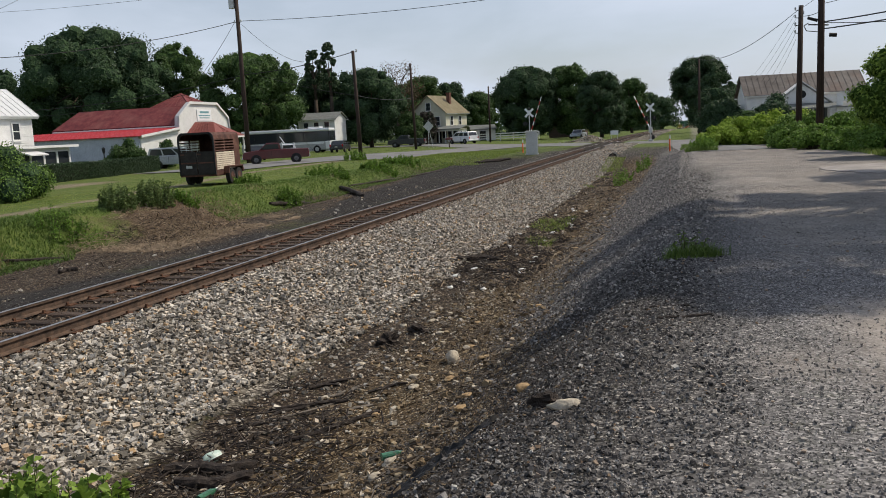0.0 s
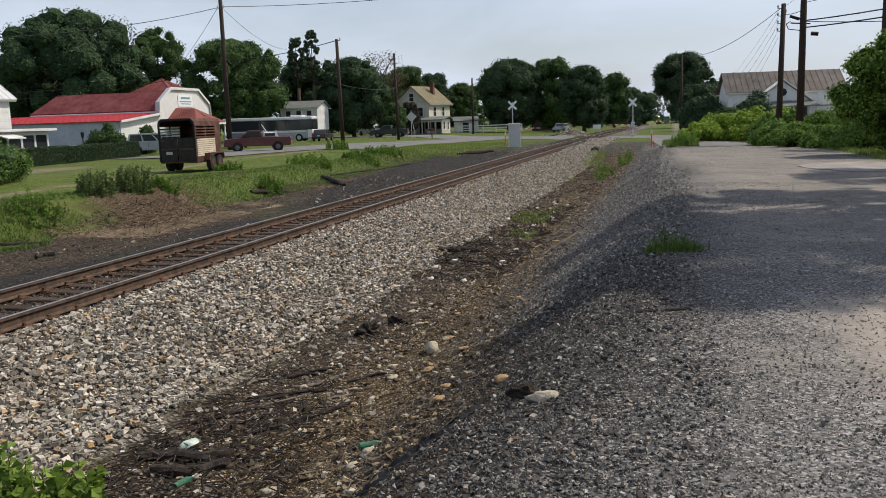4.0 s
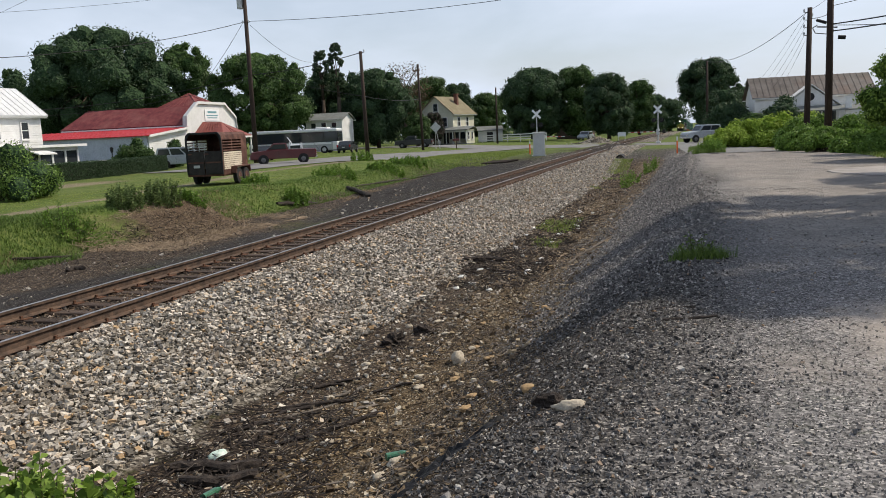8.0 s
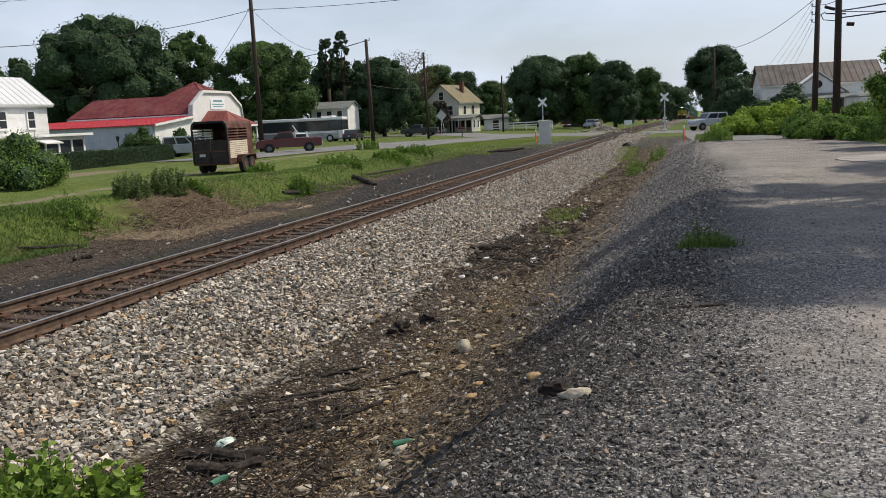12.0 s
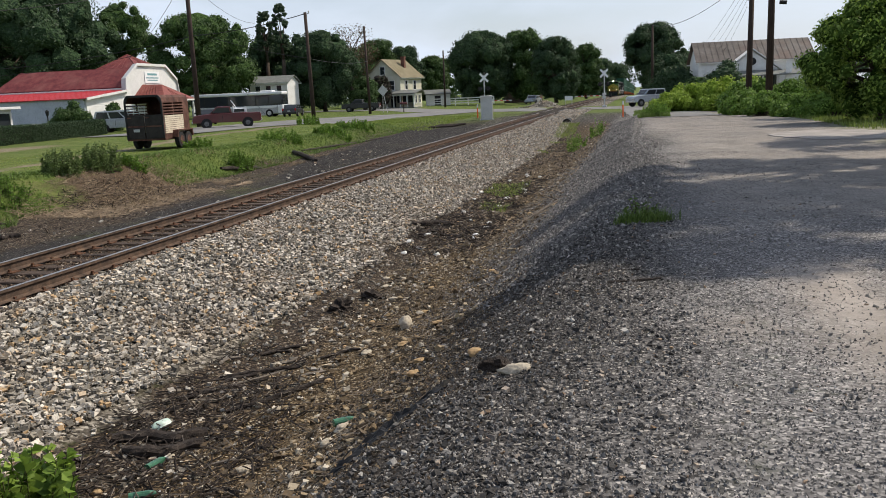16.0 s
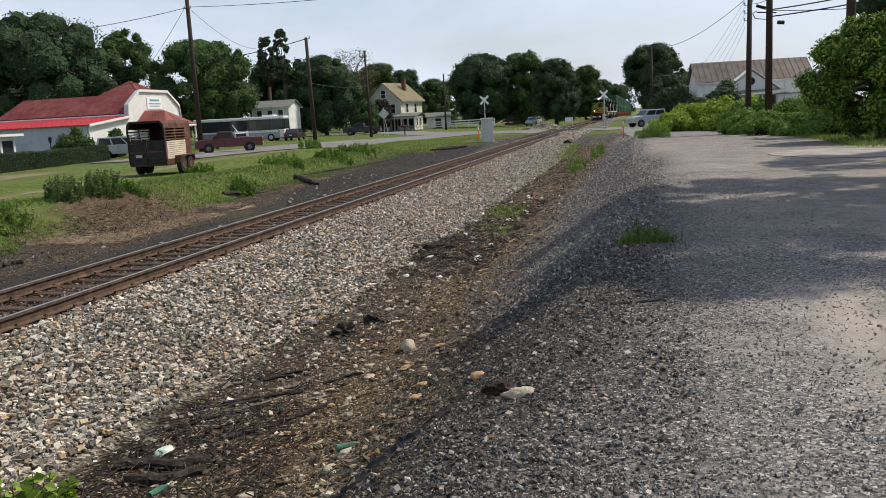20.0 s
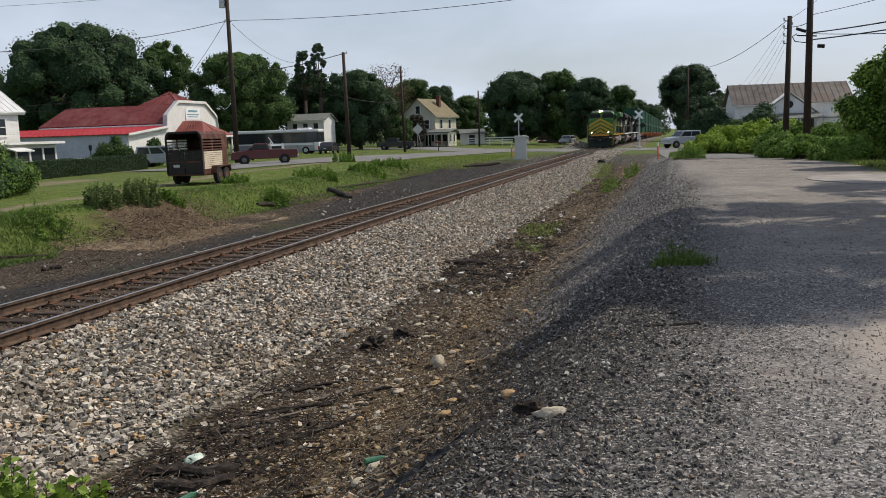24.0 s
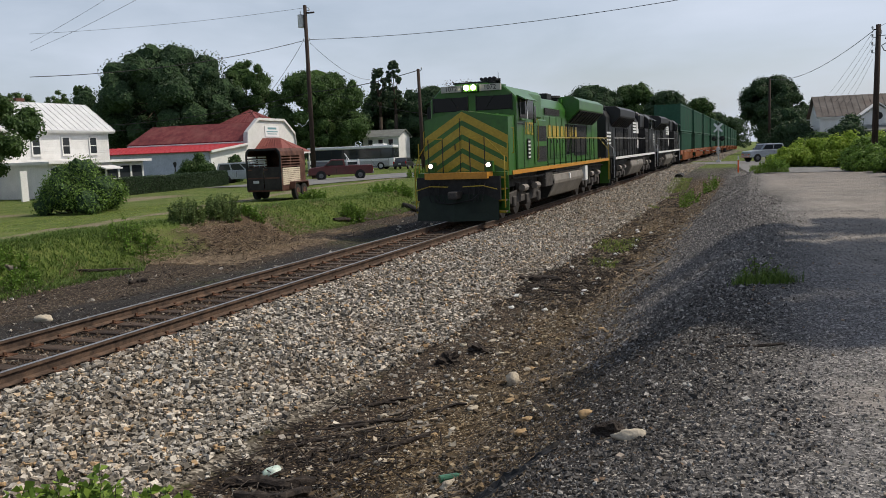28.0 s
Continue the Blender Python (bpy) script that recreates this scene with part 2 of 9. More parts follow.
GREY_ROOF = material("grey_shingle", [(0.12, 0.13, 0.12), (0.18, 0.19, 0.18)], 1.2, 0.9, 0, 0.3)
DARK = material("black_iron", [(0.012, 0.012, 0.013), (0.03, 0.03, 0.03)], 5, 0.6, 0.2, 0.1)
GREY_METAL = material("galvanised_grey_metal", [(0.42, 0.43, 0.43), (0.54, 0.55, 0.55)], 3, 0.5, 0.3, 0.05)
GLASS = glass("dark_window_glass")
CAB_GLASS = glass("black_cab_glass", (0.004, 0.004, 0.005), 0.12, 0.2)
RUBBER = material("black_rubber", [(0.014, 0.014, 0.014), (0.03, 0.03, 0.03)], 8, 0.9, 0, 0.1)
CHROME = material("bright_metal", [(0.6, 0.6, 0.6), (0.7, 0.7, 0.7)], 5, 0.2, 1.0, 0)
ORANGE = material("orange_plastic", [(0.75, 0.12, 0.03), (0.85, 0.16, 0.04)], 5, 0.5, 0, 0)
L_DARK = leafy("dark_summer_leaves", (0.03, 0.057, 0.029), (0.062, 0.1, 0.047), 0.25)
L_MID = leafy("green_leaves", (0.042, 0.078, 0.026), (0.088, 0.145, 0.046), 0.3)
L_LIGHT = leafy("bright_green_leaves", (0.08, 0.15, 0.022), (0.2, 0.33, 0.055))
L_BUSH = leafy("fresh_green_shrub_leaves", (0.06, 0.115, 0.022), (0.18, 0.29, 0.06))
L_WEED = leafy("grey_green_weed_leaves", (0.075, 0.115, 0.035), (0.19, 0.26, 0.085))
L_FRESH = leafy("sunlit_fresh_leaves", (0.07, 0.13, 0.018), (0.27, 0.39, 0.065))
L_YELLOW = leafy("yellow_green_vine_leaves", (0.16, 0.26, 0.025), (0.38, 0.5, 0.07))
L_BROWN = leafy("sparse_brown_leaves", (0.06, 0.04, 0.025), (0.13, 0.09, 0.05))
L_PLUM = leafy("dark_plum_leaves", (0.03, 0.026, 0.022), (0.07, 0.055, 0.042))
GRASS = leafy("grass_blades", (0.13, 0.19, 0.035), (0.26, 0.32, 0.075))
DARK_GRASS = leafy("deep_green_grass_blades", (0.05, 0.095, 0.02), (0.13, 0.2, 0.046))
BANK_GRASS = leafy("coarse_grass_blades", (0.06, 0.108, 0.021), (0.16, 0.235, 0.05))
STRAW = leafy("dry_straw", (0.14, 0.10, 0.06), (0.34, 0.26, 0.16))


# ---- mesh tools ----
class Shape:
    """Gathers vertices and faces of one mesh."""

    def __init__(self):
        self.v, self.f = [], []

    def add(self, verts, faces):
        k = len(self.v)
        self.v += [tuple(p) for p in verts]
        self.f += [tuple(i + k for i in f) for f in faces]
        return self

    def box(self, x0, x1, y0, y1, z0, z1, m=None):
        p = [Vector((x, y, z)) for z in (z0, z1) for y in (y0, y1) for x in (x0, x1)]
        if m is not None:
            p = [m @ q for q in p]
        return self.add(p, [(0, 2, 3, 1), (4, 5, 7, 6), (0, 1, 5, 4), (2, 6, 7, 3), (0, 4, 6, 2), (1, 3, 7, 5)])

    def rod(self, a, b, r0, r1=None, n=8, caps=True):
        a, b = Vector(a), Vector(b)
        r1 = r0 if r1 is None else r1
        d = (b - a).normalized()
        u = d.orthogonal().normalized()
        w = d.cross(u)
        ring = [(math.cos(2 * math.pi * i / n), math.sin(2 * math.pi * i / n)) for i in range(n)]
        p = [a + (u * c + w * s) * r0 for c, s in ring] + [b + (u * c + w * s) * r1 for c, s in ring]
        f = [(i, (i + 1) % n, n + (i + 1) % n, n + i) for i in range(n)]
        if caps:
            f += [tuple(range(n))[::-1], tuple(range(n, 2 * n))]
        return self.add(p, f)

    def pipe(self, pts, r, n=6):
        for a, b in zip(pts, pts[1:]):
            self.rod(a, b, r, r, n)
        return self

    def prism(self, poly, axis, a, b):
        """A polygon of (p, q) swept along an axis from a to b; x: (p, q) = (y, z), y: (x, z), z: (x, y)."""
        def at(p, q, s):
            return {"x": (s, p, q), "y": (p, s, q), "z": (p, q, s)}[axis]
        n = len(poly)
        v = [at(p, q, a) for p, q in poly] + [at(p, q, b) for p, q in poly]
        f = [(i, (i + 1) % n, n + (i + 1) % n, n + i) for i in range(n)] + [tuple(range(n))[::-1], tuple(range(n, 2 * n))]
        return self.add(v, f)

    def slab(self, a, b, c, d, t):
        """A plate with the corners a, b, c, d and thickness t along its normal."""
        a, b, c, d = map(Vector, (a, b, c, d))
        n = (b - a).cross(d - a).normalized() * t
        return self.add([a, b, c, d, a + n, b + n, c + n, d + n], [(0, 3, 2, 1), (4, 5, 6, 7), (0, 1, 5, 4), (1, 2, 6, 5), (2, 3, 7, 6), (3, 0, 4, 7)])


def part(name, shape, mat, parent=None, label="", bevel=0.0, smooth=False, segments=1):
    """Links a shape as one mesh object under its parent."""
    me = bpy.data.meshes.new(name)
    me.from_pydata(shape.v, [], shape.f)
    bm = bmesh.new()
    bm.from_mesh(me)
    bmesh.ops.recalc_face_normals(bm, faces=bm.faces)
    if bevel:
        bmesh.ops.bevel(bm, geom=[e for e in bm.edges if len(e.link_faces) == 2 and e.calc_face_angle(0) > 0.5], offset=bevel, segments=segments, affect="EDGES", profile=0.5)
    bm.to_mesh(me)
    bm.free()
    if smooth:
        me.shade_smooth()
    me.materials.append(mat)
    ob = new(name, me)
    if parent is not None:
        ob.parent = parent
    if label:
        ob["label"] = label
    return ob


def raw(name, v, f, mat, parent=None):
    """A mesh from arrays, with no further work on it."""
    me = bpy.data.meshes.new(name)
    me.from_pydata(v.tolist() if isinstance(v, np.ndarray) else v, [], f.tolist() if isinstance(f, np.ndarray) else f)
    me.materials.append(mat)
    ob = new(name, me)
    if parent is not None:
        ob.parent = parent
    return ob


def thing(name, m, label, category, group="", kind=""):
    ob = new(name)
    ob.empty_display_size = 0.2
    ob.matrix_basis = m
    return tagged(ob, label, category, group, kind)


def sstep(a, b, x):
    t = np.clip((x - a) / (b - a), 0, 1)
    return t * t * (3 - 2 * t)


def wave_noise(x, y, scale, seed, octaves=4):
    """Smooth noise in about -1..1 from value lattices."""
    out, amp, tot = 0.0, 1.0, 0.0
    for o in range(octaves):
        r = np.random.RandomState(seed + o).rand(257, 257)
        u, v = x * scale % 256, y * scale % 256
        i, j = np.floor(u).astype(int), np.floor(v).astype(int)
        a, b = u - i, v - j
        a, b = a * a * (3 - 2 * a), b * b * (3 - 2 * b)
        out = out + amp * ((r[i, j] * (1 - a) + r[i + 1, j] * a) * (1 - b) + (r[i, j + 1] * (1 - a) + r[i + 1, j + 1] * a) * b)
        tot, amp, scale = tot + amp, amp * 0.5, scale * 2.03
    return out / tot * 2 - 1


# ---- the lie of the land ----
def bend(y):
    """How far the track has swung to the right at y."""
    return 1.09e-5 * np.maximum(np.asarray(y, float) - 50, 0) ** 2


def fall(y):
    """How far the land has dropped at y."""
    d = np.clip(np.asarray(y, float) - 50, 0, 560)
    return -2.0e-5 * d ** 2


def crest(y):
    return np.interp(y, [0, 3.5, 4.5, 5.3, 7.7, 12.7, 22, 45, 60], [-1.5, -1.25, -1.0, -0.86, -0.6, -0.5, -0.35, -0.25, -0.2])


def bank_foot(y):
    """Where the weedy bank meets the cinders."""
    return np.interp(y, [0, 15, 18.5, 20.5, 23.5, 25.5, 34, 40, 55, 70], [-15.2, -15.4, -15.3, -14.0, -13.9, -14.9, -15.4, -16.4, -17.4, -18.4])


def bank_top(y):
    return bank_foot(y) - np.interp(y, [0, 17, 20, 24, 27, 45], [2.0, 1.9, 2.7, 2.6, 2.2, 1.6])


def height(x, y, rough=True):
    x, y = np.asarray(x, float), np.asarray(y, float)
    u = x - bend(y)
    cr = crest(y)
    wob = wave_noise(y, y * 0 + 3.0, 0.12, 5, 2)
    foot, top = bank_foot(y) + 0.3 * wob, bank_top(y) + 0.3 * wob
    level = np.interp(y, [0, 28, 44], [0.5, 0.5, 0.16])
    # left lawn
    lawn = np.interp(u, [-400, -60, -40, -26], [0.3, 0.25, 0.28, 0.4])
    lawn = lawn + (level - lawn) * sstep(-27, -17.5, u)
    z = np.where(u < top, lawn, 0)
    zb = -0.42 + (lawn + 0.42) * sstep(0, 1, (foot - u) / (foot - top))
    z = np.where((u >= top) & (u < foot), zb, z)
    right = np.stack([np.interp(u, [-15.0, -11.2, -10.75, -10.45, -7.6, -7.45, -5.0, -4.2, -3.4, -2.7], [-0.42, -0.42, -0.3, -0.215, -0.215, -0.22, -0.74, -0.78, -0.74, -0.6])])[0]
    z = np.where((u >= foot) & (u <= -2.7), right, z)
    slope = -0.6 + (0.66 + 0.6) * np.clip((u + 2.7) / (cr + 2.7), 0, 1) ** 1.05
    z = np.where((u > -2.7) & (u <= cr), slope, z)
    z = np.where(u > cr, np.minimum(0.66 + (u - cr) * 0.18, 0.74), z)
    # the road and the ditch run out towards the crossing
    k = sstep(20, 66, y)
    z = np.where(u > cr, z * (1 - k) + 0.05 * k, z)
    k2 = sstep(48, 60, y)
    z = np.where((u > -7.45) & (u <= cr), z * (1 - k2) + (-0.05 + 0.05 * sstep(58, 64, y)) * k2, z)
    kl = sstep(56, 74, y)
    z = np.where(u < -10.45, z * (1 - kl * sstep(-40, -22, u)) + 0.02 * kl * sstep(-40, -22, u), z)
    ks = sstep(62, 72, y) * sstep(-34, -24, u)
    z = z * (1 - ks) + np.where((u > -10.6) & (u < -7.4) & ((y < 82) | (y > 102)), -0.215, 0.0) * ks
    if rough:
        amp = np.where(u < top, 0.05, np.where(u < foot, 0.10, np.where(u < -10.6, 0.03, np.where(u < -7.4, 0.0, np.where(u < -4.6, 0.02, np.where(u < cr, 0.055, 0.018))))))
        amp = amp * np.where(y > 60, 0.35, 1)
        z = z + amp * wave_noise(x, y, 0.9, 11, 4) + 0.35 * amp * wave_noise(x, y, 5.0, 31, 2)
    return z + fall(y)


def ground_z(x, y):
    return float(height(np.array([x]), np.array([y]))[0])


# ---- ground ----
def ground_material():
    """Lawn, bare dirt, black cinders, pale gravel and dry brush in one soil, laid out by the layers kept in the mesh."""
    m = bpy.data.materials.new("soil")
    m.use_nodes = True
    nt = m.node_tree
    b = nt.nodes["Principled BSDF"]
    b.inputs["Roughness"].default_value, b.inputs["Specular IOR Level"].default_value = 0.95, 0.15
    co = nt.nodes.new("ShaderNodeTexCoord")

    def noise_tex(scale, detail=5.0, rough=0.6):
        n = nt.nodes.new("ShaderNodeTexNoise")
        n.inputs["Scale"].default_value, n.inputs["Detail"].default_value, n.inputs["Roughness"].default_value = scale, detail, rough
        nt.links.new(co.outputs["Object"], n.inputs["Vector"])
        return n.outputs["Fac"]

    def ramp(fac, stops):
        r = nt.nodes.new("ShaderNodeValToRGB")
        e = r.color_ramp.elements
        while len(e) < len(stops):
            e.new(0.5)
        for k, (p, c) in zip(e, stops):
            k.position, k.color = p, (*c, 1)
        nt.links.new(fac, r.inputs["Fac"])
        return r.outputs["Color"]

    def mixed(fac, a, c):
        x = nt.nodes.new("ShaderNodeMixRGB")
        nt.links.new(fac, x.inputs["Fac"])
        nt.links.new(a, x.inputs["Color1"])
        nt.links.new(c, x.inputs["Color2"])
        return x.outputs["Color"]

    def cells(scale):
        """A tone of its own for every small stone."""
        n = nt.nodes.new("ShaderNodeTexVoronoi")
        n.inputs["Scale"].default_value, n.inputs["Randomness"].default_value = scale, 1.0
        nt.links.new(co.outputs["Object"], n.inputs["Vector"])
        sp = nt.nodes.new("ShaderNodeSeparateColor")
        nt.links.new(n.outputs["Color"], sp.inputs[0])
        return sp.outputs[0]

    broad, mid, fine, grit = noise_tex(0.35), noise_tex(2.5), noise_tex(18, 3), noise_tex(34, 4, 0.75)
    pebble, small, blade = cells(34), cells(62), noise_tex(60, 4, 0.7)
    lawn = ramp(blade, [(0.32, (0.05, 0.085, 0.018)), (0.5, (0.11, 0.155, 0.034)), (0.68, (0.17, 0.215, 0.055))])
    dry = ramp(noise_tex(1.4, 8, 0.75), [(0.38, (0.05, 0.09, 0.016)), (0.52, (0.115, 0.15, 0.034)), (0.66, (0.19, 0.19, 0.07))])
    half = nt.nodes.new("ShaderNodeValue")
    half.outputs[0].default_value = 0.6
    lawn = mixed(half.outputs[0], lawn, dry)
    mixed_grain = cells(44)
    layers = [("dirt", ramp(mixed_grain, [(0.0, (0.007, 0.005, 0.004)), (0.4, (0.028, 0.02, 0.014)), (0.78, (0.075, 0.055, 0.038)), (0.93, (0.17, 0.13, 0.09)), (1.0, (0.3, 0.26, 0.21))])),
              ("ochre", ramp(mixed_grain, [(0.0, (0.014, 0.01, 0.005)), (0.35, (0.05, 0.034, 0.017)), (0.7, (0.12, 0.083, 0.044)), (0.92, (0.23, 0.17, 0.1)), (1.0, (0.5, 0.43, 0.32))])),
              ("tan", ramp(fine, [(0.3, (0.14, 0.115, 0.075)), (0.5, (0.22, 0.18, 0.125)), (0.7, (0.3, 0.25, 0.18))])),
              ("cinder", ramp(small, [(0.0, (0.009, 0.009, 0.009)), (0.5, (0.022, 0.02, 0.019)), (0.85, (0.045, 0.04, 0.036)), (0.97, (0.085, 0.075, 0.066)), (1.0, (0.3, 0.28, 0.25))])),
              ("brush", ramp(grit, [(0.3, (0.03, 0.021, 0.015)), (0.5, (0.1, 0.07, 0.046)), (0.72, (0.24, 0.175, 0.115))])),
              ("stone", ramp(small, [(0.0, (0.008, 0.007, 0.007)), (0.4, (0.03, 0.027, 0.025)), (0.75, (0.068, 0.062, 0.057)), (0.93, (0.16, 0.148, 0.135)), (1.0, (0.4, 0.37, 0.32))])),
              ("lane", ramp(small, [(0.0, (0.038, 0.037, 0.037)), (0.25, (0.108, 0.104, 0.103)), (0.7, (0.2, 0.192, 0.188)), (0.92, (0.32, 0.306, 0.294)), (1.0, (0.48, 0.45, 0.42))])),
              ("dust", ramp(mid, [(0.3, (0.26, 0.23, 0.2)), (0.7, (0.38, 0.34, 0.3))])),
              # pebble tones, darkened to put shade into the gaps between ballast stones
              ("gravel_gap_shade", ramp(pebble, [(0.0, (0.02, 0.017, 0.014)), (0.3, (0.07, 0.06, 0.048)), (0.7, (0.18, 0.16, 0.13)), (0.95, (0.4, 0.36, 0.3))]))]
    last = lawn
    for key, col in layers:
        at = nt.nodes.new("ShaderNodeAttribute")
        at.attribute_name = key
        # ragged edge: the layer's weight plus noise, sharpened
        s = nt.nodes.new("ShaderNodeMath")
        s.operation = "ADD"
        nt.links.new(at.outputs["Fac"], s.inputs[0])
        sub = nt.nodes.new("ShaderNodeMath")
        sub.operation, sub.inputs[1].default_value = "SUBTRACT", 0.5
        nt.links.new(noise_tex(5.5, 6, 0.75), sub.inputs[0])
        nt.links.new(sub.outputs[0], s.inputs[1])
        mr = nt.nodes.new("ShaderNodeMapRange")
        soft = 0.42 if key in ("stone", "lane", "dust", "dirt", "ochre") else 0.22
        mr.inputs["From Min"].default_value, mr.inputs["From Max"].default_value = 0.5 - soft, 0.5 + soft
        nt.links.new(s.outputs[0], mr.inputs["Value"])
        last = mixed(mr.outputs["Result"], last, col)
    blot = nt.nodes.new("ShaderNodeMixRGB")
    blot.blend_type, blot.inputs["Fac"].default_value = "OVERLAY", 0.55
    nt.links.new(last, blot.inputs["Color1"])
    nt.links.new(noise_tex(1.1, 8, 0.8), blot.inputs["Color2"])
    last = blot.outputs["Color"]
    nt.links.new(last, b.inputs["Base Color"])
    bp = nt.nodes.new("ShaderNodeBump")
    bp.inputs["Strength"].default_value, bp.inputs["Distance"].default_value = 0.8, 0.03
    nt.links.new(small, bp.inputs["Height"])
    nt.links.new(bp.outputs["Normal"], b.inputs["Normal"])
    return m


def near_line(x, y, pts):
    """Distance from points to a broken line."""
    best = np.full(np.shape(x), 1e9)
    for (ax, ay), (bx, by) in zip(pts, pts[1:]):
        t = np.clip(((x - ax) * (bx - ax) + (y - ay) * (by - ay)) / ((bx - ax) ** 2 + (by - ay) ** 2), 0, 1)
        best = np.minimum(best, np.hypot(x - ax - t * (bx - ax), y - ay - t * (by - ay)))
    return best


FOOTPATH = [(-17.5, 8), (-19.3, 19.6), (-20.6, 26), (-23.6, 36), (-25.3, 44), (-25.8, 60)]
DRIVE = [(-28.5, 20), (-31.5, 34), (-35.4, 52), (-34, 62), (-27, 66)]


def soil_layers(x, y):
    """The weight of each kind of soil at x, y."""
    u = x - bend(y)
    n1, n2 = wave_noise(x, y, 0.25, 51, 4), wave_noise(x, y, 0.9, 71, 4)
    uu = u + 0.45 * n1 + 0.25 * n2
    cr = crest(y)
    foot, top = bank_foot(y), bank_top(y)
    near = 1 - sstep(58, 74, y)
    band = lambda a, b, s: sstep(a - s, a + s, uu) * (1 - sstep(b - s, b + s, uu))
    out = {}
    dirt = np.maximum(band(foot - 0.35 - 0.5 * np.exp(-((y - 21) / 4) ** 2), -11.9, 0.35) * near * (1.1 + 0.5 * n1), band(-5.4, -0.6, 0.5) * near)
    dirt = np.maximum(dirt, band(-10.9, -7.2, 0.15))
    out["dirt"] = dirt
    out["ochre"] = band(-3.9, -2.0, 0.5) * near * (0.85 + 0.8 * n1 + 0.5 * n2)
    out["tan"] = np.maximum(np.exp(-(near_line(x, y, DRIVE) / 0.95) ** 4), np.exp(-(near_line(x, y, FOOTPATH) / 0.5) ** 4) * (0.8 + 0.6 * n2))
    out["cinder"] = band(np.maximum(foot + 0.3, -12.4 - 0.15 * np.clip(y - 22, 0, 40)), -10.5, 0.5) * np.maximum(near, 0.45 * (y < 86)) * (0.85 + 0.5 * n1)
    out["cinder"] = np.maximum(out["cinder"], band(-10.8, -7.3, 0.3) * 0.55)
    out["brush"] = band(top + 0.2, foot + 1.0, 0.5) * (0.0 + 1.1 * np.exp(-((y - 21.6) / 3.2) ** 2) + 0.3 * np.exp(-((y - 54) / 7) ** 2) + 0.6 * n1) * near
    out["stone"] = np.clip(band(-2.1 + 0.75 * (1 - sstep(6, 10, y)), cr + 1.6, 0.6) * near + 0.8 * (np.abs(u + 4) < 8) * sstep(55, 60, y) * (1 - sstep(72, 80, y)) * (u < 1) * (u > -16), 0, 1)
    slope_grey = 0.6 * sstep(8, 13, y) * band(-2.0, cr + 0.6, 0.5) * near
    edge = 5.6 + 0.06 * np.clip(y - 20, -20, 40)
    out["lane"] = sstep(cr - 0.1 + 0.2 * (1 - sstep(5, 9, y)), cr + 1.6 + 0.2 * (1 - sstep(5, 9, y)), uu) * (1 - sstep(edge - 0.4, edge + 0.4, uu + 0.4 * n2)) * (y < 72)
    out["lane"] = np.maximum(out["lane"], sstep(24, 34, y) * sstep(cr - 0.4, cr + 0.4, uu) * (uu < edge) * (y < 72))
    out["lane"] = np.maximum(out["lane"], slope_grey)
    pale = np.exp(-((x - 1.45) / 0.42) ** 2) * sstep(3.8, 5, y) * (1 - sstep(6.8, 8.5, y)) * 0.95
    pale = np.maximum(pale, 0.8 * np.exp(-(((x - 4.6) / 2.6) ** 2 + ((y - 27) / 3.0) ** 2)))
    pale = np.maximum(pale, 0.6 * sstep(22, 32, y) * sstep(-0.4, 0.8, x))
    # pale packed road, painted lighter still to lift the tree shade
    pale = np.maximum(pale, 0.6 * sstep(8, 12, y) * sstep(0.2, 1.6, x))
    pale = np.maximum(pale, 0.55 * np.exp(-(((x - 0.7) / 0.35) ** 2 + ((y - 5.6) / 0.5) ** 2)))
    out["dust"] = pale * (x > cr) * (0.85 + 0.5 * n2)
    out["gravel_gap_shade"] = np.maximum(band(-7.9, -5.1, 0.25) * (y < 92), sstep(100, 108, y) * band(-7.6, -4.5, 0.2))
    return out


